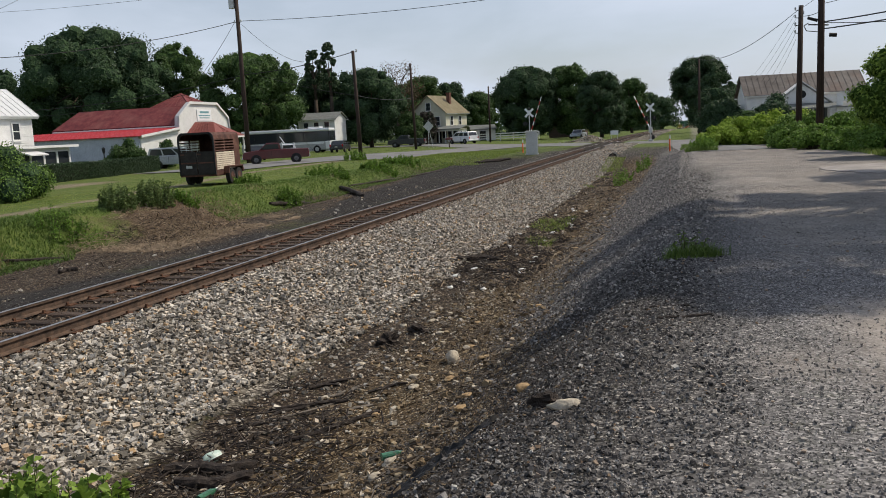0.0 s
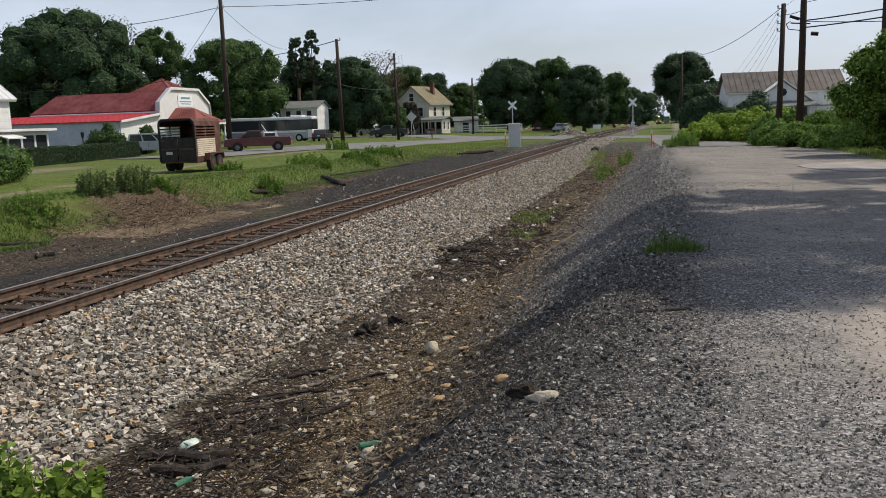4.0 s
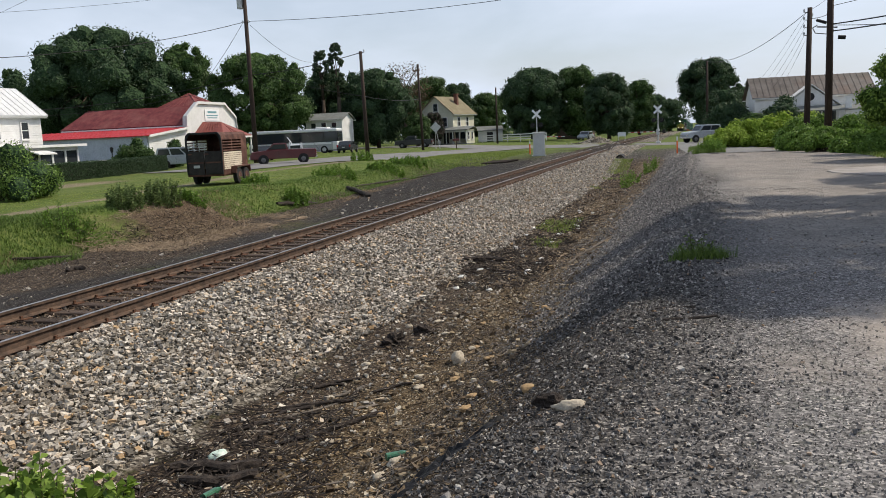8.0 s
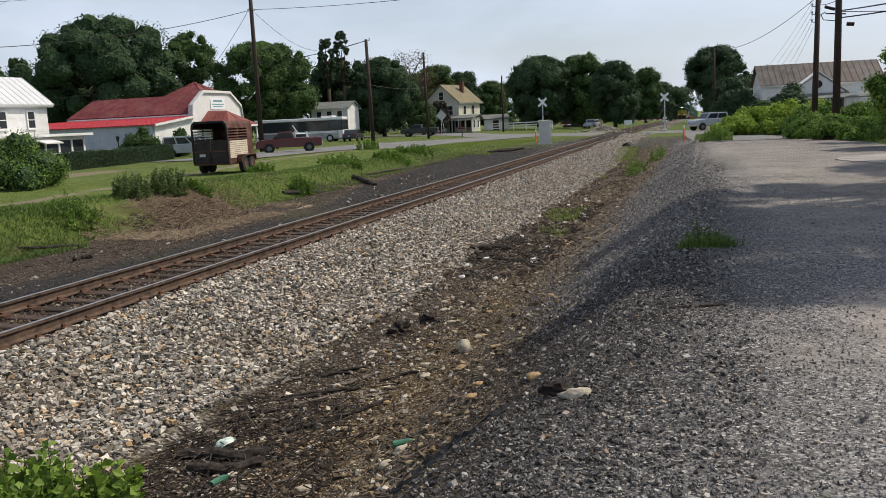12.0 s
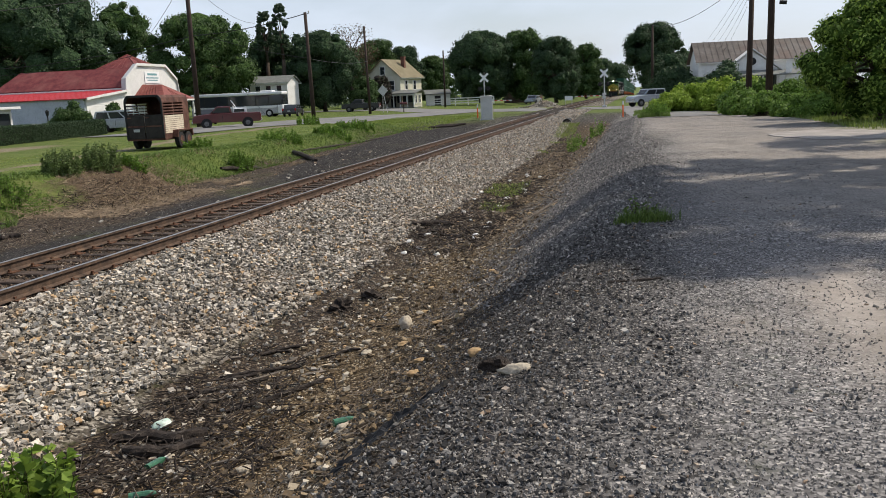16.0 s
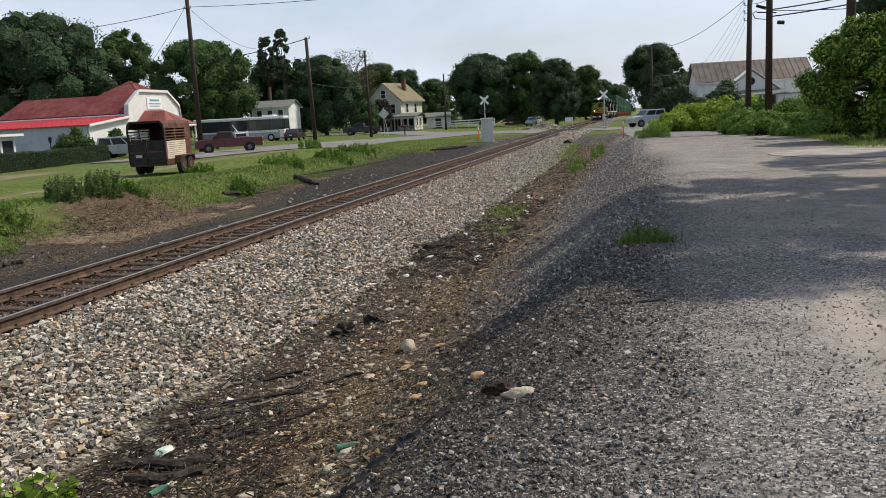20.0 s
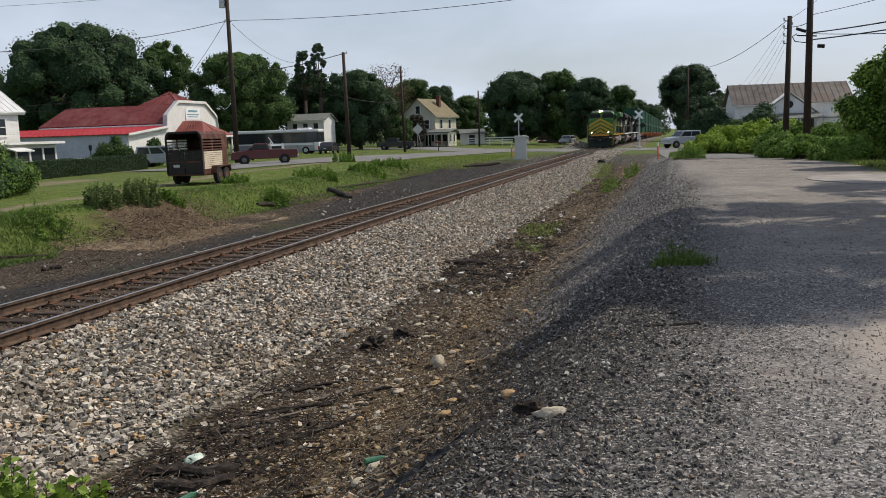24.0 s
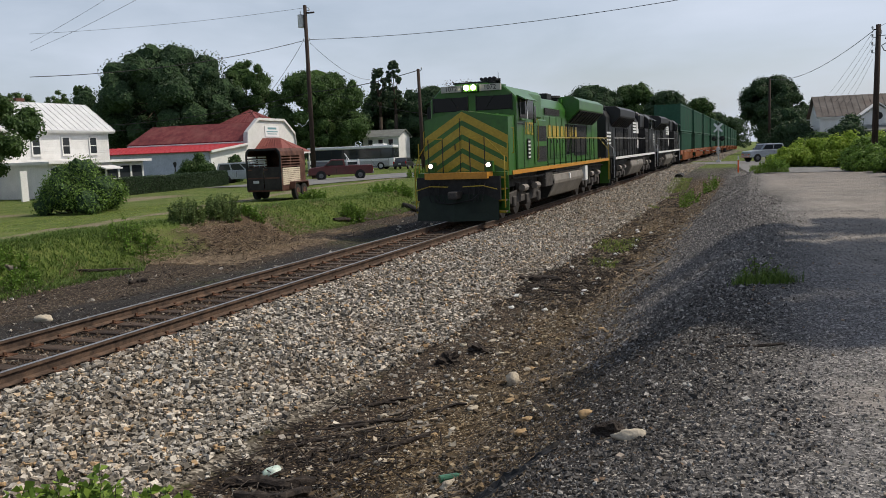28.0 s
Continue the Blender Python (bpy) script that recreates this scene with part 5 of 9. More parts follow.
def gable_house(name, m, L, W, eave, ridge, wall, roof, label, windows=(), over=0.35, z0=-0.4, seams=0.0, ridge_along="x", chimneys=(), boards=0.16, trim=None):
    """A house on a plan L by W; front along x at y = 0 facing -y. windows: (side, place along it, sill height, w, h)."""
    trim = trim or WHITE
    hs = thing(name, m, label, "house")
    sides = {"front": (pose(0, 0, 0), L), "back": (pose(L, W, 0, 0, 0, 180), L), "right": (pose(L, 0, 0, 0, 0, 90), W), "left": (pose(0, W, 0, 0, 0, -90), W)}
    for side, (sm, length) in sides.items():
        w = part("wall", siding(length, z0, eave, boards), wall, hs)
        w.matrix_basis = sm
    t = 0.09
    if ridge_along == "x":
        for x in (0.0, L):
            part("gable", Shape().prism([(0, eave), (W, eave), (W / 2, ridge)], "x", x - (0 if x == 0 else 0.12), x + (0.12 if x == 0 else 0)), wall, hs)
        faces = [((-over, -over, eave - over * (ridge - eave) / (W / 2)), (L + over, -over, eave - over * (ridge - eave) / (W / 2)), (L + over, W / 2, ridge), (-over, W / 2, ridge)),
                 ((L + over, W + over, eave - over * (ridge - eave) / (W / 2)), (-over, W + over, eave - over * (ridge - eave) / (W / 2)), (-over, W / 2, ridge), (L + over, W / 2, ridge))]
    else:
        for y in (0.0, W):
            part("gable", Shape().prism([(0, eave), (L, eave), (L / 2, ridge)], "y", y - (0 if y == 0 else 0.12), y + (0.12 if y == 0 else 0)), wall, hs)
        k = over * (ridge - eave) / (L / 2)
        faces = [((L + over, -over, eave - k), (L + over, W + over, eave - k), (L / 2, W + over, ridge), (L / 2, -over, ridge)),
                 ((-over, W + over, eave - k), (-over, -over, eave - k), (L / 2, -over, ridge), (L / 2, W + over, ridge))]
    for a, b, c, d in faces:
        r = part("roof", Shape().slab(a, b, c, d, t), roof, hs)
        a, b, c, d = map(Vector, (a, b, c, d))
        nrm = (b - a).cross(d - a).normalized() * (t + 0.002)
        if seams:
            n = int((b - a).length / seams)
            for k in range(n + 1):
                p, q = a.lerp(b, k / n) + nrm, d.lerp(c, k / n) + nrm
                side = (b - a).normalized() * 0.02
                part("seam", Shape().slab(p - side, p + side, q + side, q - side, 0.035), roof, r)
        part("fascia", Shape().slab(a - nrm * 1.5, b - nrm * 1.5, b + nrm * 0.5, a + nrm * 0.5, 0.03), trim, hs, "white painted eave board")
    for side, place, sill, w, h in windows:
        sm = sides[side][0]
        window(hs, sm @ pose(place, -0.03, sill), w, h, trim)
    for cx, cy, top in chimneys:
        part("chimney", Shape().box(cx - 0.3, cx + 0.3, cy - 0.3, cy + 0.3, eave, top).box(cx - 0.36, cx + 0.36, cy - 0.36, cy + 0.36, top - 0.2, top), BRICK, hs, "red brick chimney")
    return hs


BRICK = material("old_red_brick", [(0.1, 0.045, 0.034), (0.17, 0.08, 0.06)], 6, 0.9, 0, 0.3)


def posts_and_roof(parent, x0, x1, y0, y1, z0, z1, mat, roofmat, n):
    """A porch: deck, posts and a low sloping roof."""
    part("porch_deck", Shape().box(x0, x1, y0, y1, z0 - 0.25, z0), GREY_ROOF, parent)
    part("porch_roof", Shape().prism([(y0 - 0.3, z1), (y1, z1 + 0.55), (y1, z1 + 0.65), (y0 - 0.3, z1 + 0.16)], "x", x0 - 0.3, x1 + 0.3), roofmat, parent)
    part("porch_beam", Shape().box(x0, x1, y0, y0 + 0.14, z1 - 0.25, z1 + 0.03), mat, parent)
    for k in range(n):
        x = x0 + 0.08 + (x1 - x0 - 0.16) * k / (n - 1)
        part("porch_post", Shape().box(x - 0.07, x + 0.07, y0 + 0.003, y0 + 0.137, z0, z1 - 0.25), mat, parent)


def white_house():
    # local x runs away from the viewer's side along the front, -y faces the railway
    m = pose(-46.0, 35.65, 0.2, 0, 0, 90)
    win = [("front", 2.9, 2.95, 0.62, 1.12), ("front", 5.5, 2.95, 0.62, 1.12), ("front", 8.1, 2.95, 0.62, 1.12), ("front", 10.75, 2.95, 0.62, 1.12), ("front", 13.35, 2.95, 0.62, 1.12)]
    h = gable_house("white_farmhouse", m, 15.0, 4.7, 4.78, 6.6, WHITE, TIN_WHITE, "two-storey white clapboard house with a white standing-seam metal roof", win, seams=0.6, chimneys=[(9.6, 2.9, 6.95)])
    # enclosed sun porch at the far end of the front
    p = new("sun_porch")
    p.parent = h
    p.matrix_basis = pose(4.7, -4.5, 0)
    part("porch_wall", siding(8.6, -0.4, 0.95), WHITE, p)
    part("porch_roof", Shape().box(-0.4, 9.0, -0.45, 4.48, 2.25, 2.42), WHITE, p)
    part("porch_side", Shape().box(8.5, 8.6, 0.13, 4.48, -0.4, 2.25), WHITE, p)
    part("porch_side", Shape().box(0, 0.1, 0.13, 4.48, -0.4, 2.25), WHITE, p)
    part("porch_header", Shape().box(0, 8.6, 0.0, 0.12, 1.98, 2.248), WHITE, p)
    for k in range(8):
        x = 0.06 + k * (8.48 / 7)
        part("porch_post", Shape().box(x - 0.08, x + 0.08, 0.0, 0.13, 0.952, 1.978), WHITE, p)
        if k < 7:
            part("porch_pane", Shape().box(x + 0.08, x + 8.48 / 7 - 0.08, 0.05, 0.06, 0.952, 1.978), GLASS, p)
    part("door_hood", Shape().prism([(-1.1, 1.78), (0.0, 2.05), (0.0, 2.12), (-1.1, 1.86)], "x", 3.7, 5.3), WHITE, p)
    part("lattice_panel", Shape().box(-2.4, -1.9, -0.2, -0.1, -0.3, 1.9), WHITE, p)


white_house()


def barn():
    m = pose(-71.0, 78.0, 0.25, 0, 0, 3)
    b = thing("red_roofed_barn", m, "long white barn with faded red gambrel roof and red lean-to", "barn")
    L, W = 18.4, 11.0
    X0 = 3.0
    slope = [(0.0, 3.9), (3.0, 5.98), (8.0, 5.98), (11.0, 3.9)]
    gable = [(-0.25, 3.5), (-0.05, 4.85), (2.5, 6.42), (8.5, 6.42), (11.05, 4.85), (11.25, 3.5)]
    part("front_wall", siding(L - X0, -0.4, 3.9, 0.25), WHITE, b).matrix_basis = pose(X0, 0, 0)
    part("end_wall", Shape().prism([(0, -0.4), (0, 3.5)] + gable + [(11.0, 3.5), (11.0, -0.4)], "x", L - 0.15, L), WHITE, b)
    part("far_end_wall", Shape().box(X0, X0 + 0.15, 0.13, 11.0, -0.4, 3.9), WHITE, b)
    part("roof_hip", Shape().slab((X0 - 0.3, 11.0, 3.96), (X0 - 0.3, 0.0, 3.96), (X0 + 1.2, 3.0, 6.04), (X0 + 1.2, 8.0, 6.04), 0.12), RED_SHINGLE, b)
    for (y0, z0), (y1, z1) in zip(slope, slope[1:]):
        part("roof_slope", Shape().slab((X0 - 0.3 + 1.5 * (z0 > 5), y0, z0 + 0.06), (L - 0.16, y0, z0 + 0.06), (L - 0.16, y1, z1 + 0.06), (X0 - 0.3 + 1.5 * (z1 > 5), y1, z1 + 0.06), 0.12), RED_SHINGLE, b)
    part("gutter", Shape().rod((X0 - 0.2, -0.08, 3.86), (L - 0.2, -0.08, 3.86), 0.09, 0.09, 8), WHITE, b, "pale eave gutter")
    for (y0, z0), (y1, z1) in zip(gable, gable[1:]):
        part("white_rake_trim", Shape().slab((L + 0.12, y0, z0 - 0.14), (L + 0.12, y1, z1 - 0.14), (L + 0.12, y1, z1 + 0.14), (L + 0.12, y0, z0 + 0.14), 0.1), WHITE, b, "white painted rake board")
        part("parapet_cap", Shape().slab((L - 0.3, y0, z0 + 0.02), (L + 0.14, y0, z0 + 0.02), (L + 0.14, y1, z1 + 0.02), (L - 0.3, y1, z1 + 0.02), 0.06), GREY_METAL, b, "grey metal parapet cap")
    # hipped tower roof behind the ridge, its ribs running down from the peak
    tw = [Vector(p) for p in ((12.9, 3.2, 6.0), (18.2, 3.2, 6.0), (18.2, 9.2, 6.0), (12.9, 9.2, 6.0))]
    peak = Vector((15.4, 6.2, 7.7))
    part("hip_roof", Shape().add(tw + [peak], [(0, 1, 4), (1, 2, 4), (2, 3, 4), (3, 0, 4), (3, 2, 1, 0)]), RED_SHINGLE, b)
    for p in tw:
        part("ridge_cap", Shape().rod(p, peak, 0.07, 0.07, 6), RED_METAL2, b)
    for p, q in zip(tw[:2], tw[1:3]):
        for k in range(1, 8):
            f = k / 8
            foot = p.lerp(q, f)
            part("roof_rib", Shape().rod(foot + Vector((0, 0, 0.02)), foot.lerp(p.lerp(q, 0.5).lerp(peak, 1), min(f, 1 - f) * 2) + Vector((0, 0, 0.02)), 0.03, 0.03, 4), RED_METAL2, b)
    # lean-to along the front
    part("lean_to_wall", Shape().box(-1.5, 18.4, -7.6, -7.4, -0.4, 2.95), GREYBLOCK, b, "grey-blue painted block wall")
    part("lean_to_end", siding(7.35, -0.4, 2.95, 0.2), WHITE, b).matrix_basis = pose(18.5, -7.395, 0, 0, 0, 90)
    part("lean_to_gable", Shape().prism([(-7.4, 2.95), (-0.06, 2.95), (-0.06, 3.66)], "x", 18.38, 18.5), WHITE, b)
    lr = part("lean_to_roof", Shape().slab((-1.9, -7.9, 2.92), (18.9, -7.9, 2.92), (18.9, -0.06, 3.72), (-1.9, -0.06, 3.72), 0.07), RED_METAL, b, "bright red sheet metal roof")
    for k in range(27):
        x = -1.5 + k * 0.78
        part("seam", Shape().slab((x - 0.02, -7.88, 2.995), (x + 0.02, -7.88, 2.995), (x + 0.02, -0.1, 3.79), (x - 0.02, -0.1, 3.79), 0.03), RED_METAL, lr)
    part("white_rake_trim", Shape().slab((18.92, -7.9, 2.8), (18.92, -0.06, 3.6), (18.92, -0.06, 3.84), (18.92, -7.9, 3.04), 0.05), WHITE, b, "white painted rake board")
    # entrance canopy with a ribbed red hip roof on posts
    c = [Vector(p) for p in ((L + 0.1, 1.2, 2.95), (L + 3.7, 1.2, 2.6), (L + 3.7, 8.2, 2.6), (L + 0.1, 8.2, 2.95), (L + 0.1, 3.3, 4.3), (L + 1.6, 4.7, 4.25), (L + 0.1, 6.2, 4.3))]
    cr_ = part("canopy_roof", Shape().add(c, [(0, 1, 5, 4), (1, 2, 5), (2, 3, 6, 5), (4, 5, 6), (3, 2, 1, 0), (0, 4, 6, 3)]), RED_METAL2, b, "faded red ribbed canopy roof")
    for k in range(9):
        f = (k + 0.5) / 9
        part("roof_rib", Shape().rod(c[0].lerp(c[1], f), c[4].lerp(c[5], f), 0.035, 0.035, 4), RED_METAL2, cr_)
        part("roof_rib", Shape().rod(c[1].lerp(c[2], f), c[1].lerp(c[2], 0.5).lerp(c[5], 1 - abs(2 * f - 1)) if f != 0.5 else c[5], 0.035, 0.035, 4), RED_METAL2, cr_)
    part("canopy_fascia", Shape().box(L + 3.62, L + 3.72, 1.2, 8.2, 2.42, 2.6), WHITE, b, "white painted canopy fascia")
    for y in (1.5, 4.7, 7.9):
        part("canopy_post", Shape().box(L + 3.4, L + 3.55, y - 0.08, y + 0.08, -0.4, 2.6), WHITE, b)
    sg = part("sign_board", Shape().box(L + 0.02, L + 0.07, 4.0, 7.2, 4.45, 5.7), SIGN_WHITE, b, "white sign board with lines of lettering", bevel=0.01)
    for k, (a, w, hh) in enumerate([(5.3, 2.0, 0.22), (4.97, 2.6, 0.12), (4.73, 2.2, 0.1)]):
        part("lettering_bar", Shape().box(L + 0.072, L + 0.08, 5.6 - w / 2, 5.6 + w / 2, a, a + hh), SIGN_INK, sg)
    w = window(b, pose(L + 0.03, 9.3, 0.8, 0, 0, 90), 1.0, 1.2)
    # yard light before the wall
    y = thing("yard_lamp", pose(-52.2, 66.0, 0.25), "black lantern on a post beside the barn", "lamp")
    part("post", Shape().rod((0, 0, -0.2), (0, 0, 1.5), 0.05), DARK, y)
    part("lantern", Shape().rod((0, 0, 1.5), (0, 0, 1.9), 0.1, 0.17, 6).rod((0, 0, 1.9), (0, 0, 2.05), 0.2, 0.03, 6), DARK, y)


SIGN_WHITE = material("white_sign_paint", [(0.74, 0.76, 0.78), (0.8, 0.81, 0.82)], 2, 0.5, 0, 0)
SIGN_INK = material("teal_sign_paint", [(0.12, 0.28, 0.32), (0.16, 0.33, 0.36)], 2, 0.5, 0, 0)
RED_METAL2 = material("faded_red_ribbed_metal", [(0.15, 0.035, 0.03), (0.24, 0.07, 0.055)], 1, 0.6, 0.0, 0.2, stretch=(1, 6, 1))
barn()


def cream_house():
    win = [("front", 3.15, 5.6, 0.8, 1.2), ("front", 1.5, 3.1, 0.8, 1.4), ("front", 4.8, 3.1, 0.8, 1.4), ("right", 2.0, 3.1, 0.8, 1.4), ("right", 5.0, 3.1, 0.8, 1.4), ("front", 1.8, 0.7, 0.8, 1.5)]
    h = gable_house("cream_house", pose(-44.4, 134.0, 0.0, 0, 0, -12), 6.3, 7.6, 5.3, 8.0, CREAM, OLIVE_ROOF, "two-storey cream clapboard house with a mossy brown roof and a porch", win, ridge_along="y", chimneys=[(4.6, 4.6, 8.5)], over=0.45)
    pr = new("front_porch")
    pr.parent = h
    posts_and_roof(pr, 3.7, 9.9, -2.4, -0.03, 0.3, 2.35, WHITE, GREY_ROOF, 6)
    part("side_room_wall", siding(2.9, 0.3, 2.4, 0.16), CREAM, pr).matrix_basis = pose(9.75, -2.2, 0, 0, 0, 90)
    part("side_room_back", Shape().box(6.45, 9.74, 0.6, 0.72, 0.3, 2.4), CREAM, pr)
    part("side_room_roof", Shape().slab((6.4, -0.03, 2.9), (10.15, -0.03, 2.9), (10.15, 1.1, 2.45), (6.4, 1.1, 2.45), 0.1), GREY_ROOF, pr)
    for y in (-1.5, -0.2):
        window(pr, pose(9.8, y, 0.95, 0, 0, 90), 0.45, 1.1)
    part("porch_door", Shape().box(4.5, 5.4, -0.06, -0.035, 0.3, 2.2), DARK, pr, "dark front door")
    for x in (6.0, 7.0, 8.0):
        part("porch_pane", Shape().box(x, x + 0.75, -0.7, -0.68, 1.0, 2.1), GLASS, pr)


cream_house()
gable_house("white_house", pose(-55.1, 113.0, 0.1, 0, 0, 4), 5.6, 5.0, 4.7, 5.6, WHITE, GREY_ROOF, "plain white two-storey house behind the parked bus", [("front", 1.2, 2.8, 0.7, 1.4), ("front", 2.8, 2.8, 0.7, 1.4), ("front", 4.4, 2.8, 0.7, 1.4)])
gable_house("tin_roofed_house", pose(6.2, 101.0, -0.2, 0, 0, 5), 12.2, 7.0, 4.75, 6.9, WHITE, TIN_BROWN, "white house with a rusty brown standing-seam metal roof behind bushes", [("front", 7.6, 0.4, 1.2, 1.6), ("front", 10.6, 0.4, 1.2, 1.6)], seams=0.62)


def tin_house_dormer():
    d = thing("porch_gable", pose(9.0, 98.9, -0.2, 0, 0, 5), "white gabled porch front with a round dark vent", "porch")
    part("gable_wall", Shape().prism([(0, 3.6), (5.4, 3.6), (2.7, 5.6)], "y", 0, 2.0), WHITE, d)
    for a, b in (((-0.5, 3.35), (2.7, 5.72)), ((2.7, 5.72), (5.9, 3.35))):
        part("gable_roof", Shape().slab((a[0], -0.3, a[1]), (b[0], -0.3, b[1]), (b[0], 2.2, b[1]), (a[0], 2.2, a[1]), 0.1), WHITE, d)
    part("round_vent", Shape().rod((2.7, -0.05, 4.45), (2.7, 0.02, 4.45), 0.42, 0.42, 16), DARK, d, "round dark attic vent")
    part("porch_shade", Shape().prism([(-1.9, 2.85), (0.0, 3.35), (0.0, 3.48), (-1.9, 2.97)], "x", -0.6, 8.6), GREY_ROOF, d, "grey porch roof")
    # dark glass sheets put in for the shade inside the porch
    for x in (0.3, 3.0):
        part("porch_shade_panel", Shape().box(x, x + 2.3, -0.02, 0.03, 0.5, 3.0), GLASS, d, "dark porch opening")
    part("porch_column", Shape().box(5.9, 6.5, -1.55, -1.3, -0.1, 4.3), WHITE, d, "tall white porch column")
    for k in range(4):
        part("porch_post", Shape().box(0.0 + k * 1.75, 0.15 + k * 1.75, -1.5, -1.35, -0.1, 3.1), WHITE, d)
    part("porch_back", Shape().box(0, 5.4, 0.05, 0.2, -0.1, 3.6), WHITE, d)


tin_house_dormer()


# ---- train ----
LOCO_GREEN = material("glossy_green_paint", [(0.024, 0.098, 0.011), (0.042, 0.15, 0.017)], 0.8, 0.32, 0, 0.02, spec=0.4, dirt=(0.03, 0.065, 0.02), dirt_scale=0.9, dirt_amount=0.6)
LOCO_GOLD = material("gold_stripe_paint", [(0.34, 0.24, 0.02), (0.43, 0.31, 0.035)], 1.5, 0.4, 0, 0.03, spec=0.35)
LOCO_ORANGE = material("orange_sill_paint", [(0.46, 0.2, 0.015), (0.55, 0.26, 0.03)], 1.5, 0.45, 0, 0.03, spec=0.5)
LOCO_BLACK = material("dusty_black_paint", [(0.009, 0.009, 0.01), (0.018, 0.018, 0.019)], 0.8, 0.45, 0, 0.03, dirt=(0.05, 0.047, 0.044), dirt_scale=0.6, dirt_amount=0.3)
TANK_GREY = material("dusty_silver_grey_paint", [(0.17, 0.155, 0.135), (0.25, 0.23, 0.205)], 1.2, 0.6, 0.1, 0.08, dirt=(0.12, 0.1, 0.08), dirt_scale=0.8, dirt_amount=0.6)
TRUCK_METAL = material("dusty_dark_running_gear", [(0.035, 0.032, 0.03), (0.09, 0.082, 0.075)], 3, 0.8, 0.2, 0.2)
WHEEL_STEEL = material("worn_wheel_steel", [(0.12, 0.1, 0.085), (0.2, 0.17, 0.15)], 3, 0.5, 0.6, 0.1)
LETTER_WHITE = material("white_lettering", [(0.7, 0.7, 0.69), (0.78, 0.78, 0.77)], 2, 0.5, 0, 0)
GRILLE = material("dark_intake_grille", [(0.008, 0.008, 0.009), (0.03, 0.03, 0.03)], 2, 0.7, 0.3, 0.6, stretch=(1, 1, 18))
LAMP = glow("warm_headlight", (1.0, 0.74, 0.46), 45.0)
LAMP_DIM = glow("warm_ditch_light", (1.0, 0.8, 0.58), 14.0)
BOX_GREEN = material("dull_green_container_paint", [(0.012, 0.06, 0.036), (0.02, 0.085, 0.05)], 0.6, 0.55, 0, 0.05, dirt=(0.05, 0.05, 0.04), dirt_scale=0.5, dirt_amount=0.5)
WELL_ORANGE = material("rusty_orange_well_car", [(0.24, 0.075, 0.03), (0.36, 0.13, 0.05)], 0.9, 0.7, 0, 0.1, dirt=(0.1, 0.05, 0.03), dirt_scale=0.6, dirt_amount=0.6)


def lettered(text, size, mat, parent, m, name="number"):
    """Built-in letters turned into a mesh, with a little depth."""
    cu = bpy.data.curves.new(name, "FONT")
    cu.body, cu.size, cu.extrude, cu.align_x, cu.align_y = text, size, 0.004, "CENTER", "CENTER"
    tmp = bpy.data.objects.new(name, cu)
    me = bpy.data.meshes.new_from_object(tmp)
    bpy.data.objects.remove(tmp)
    me.materials.clear()
    me.materials.append(mat)
    ob = new(name, me)
    ob.parent = parent
    ob.matrix_basis = m
    return ob


def bogie(parent, y):
    """A three-axle truck: side frames, wheels, axles, springs and brake gear."""
    b = new("truck")
    b.parent = parent
    b.matrix_basis = pose(0, y, 0)
    for x in (-1.12, 1.12):
        s = Shape().prism([(-2.35, 0.62), (-2.2, 0.86), (-1.2, 0.92), (-0.7, 0.72), (0.7, 0.72), (1.2, 0.92), (2.2, 0.86), (2.35, 0.62), (2.2, 0.48), (-2.2, 0.48)], "x", x - 0.09, x + 0.09)
        part("side_frame", s, TRUCK_METAL, b, bevel=0.03)
        for k in (-1.75, 0.0, 1.75):
            part("axle_box", Shape().box(x - 0.16, x + 0.16, k - 0.2, k + 0.2, 0.36, 0.74), TRUCK_METAL, b, bevel=0.04)
        for k in (-0.9, 0.9):
            part("spring", Shape().rod((x, k, 0.5), (x, k, 1.15), 0.13, 0.13, 8), TRUCK_METAL, b)
            part("brake_cylinder", Shape().rod((x * 1.22, k - 0.28, 0.98), (x * 1.22, k + 0.28, 0.98), 0.12, 0.12, 8), TANK_GREY, b)
    for k in (-1.75, 0.0, 1.75):
        w = new("wheelset")
        w.parent = b
        w.matrix_basis = pose(0, k, 0.53)
        s = Shape()
        for x in (-0.755, 0.755):
            q = 1 if x > 0 else -1
            s.rod((x - q * 0.06, 0, 0), (x + q * 0.07, 0, 0), 0.53, 0.52, 20).rod((x - q * 0.1, 0, 0), (x - q * 0.06, 0, 0), 0.56, 0.56, 20)
        s.rod((-1.0, 0, 0), (1.0, 0, 0), 0.09, 0.09, 8)
        me = part("wheelset", s, WHEEL_STEEL, b)
        me.matrix_basis = pose(0, k, 0.532)
        bpy.data.objects.remove(w)
    return b


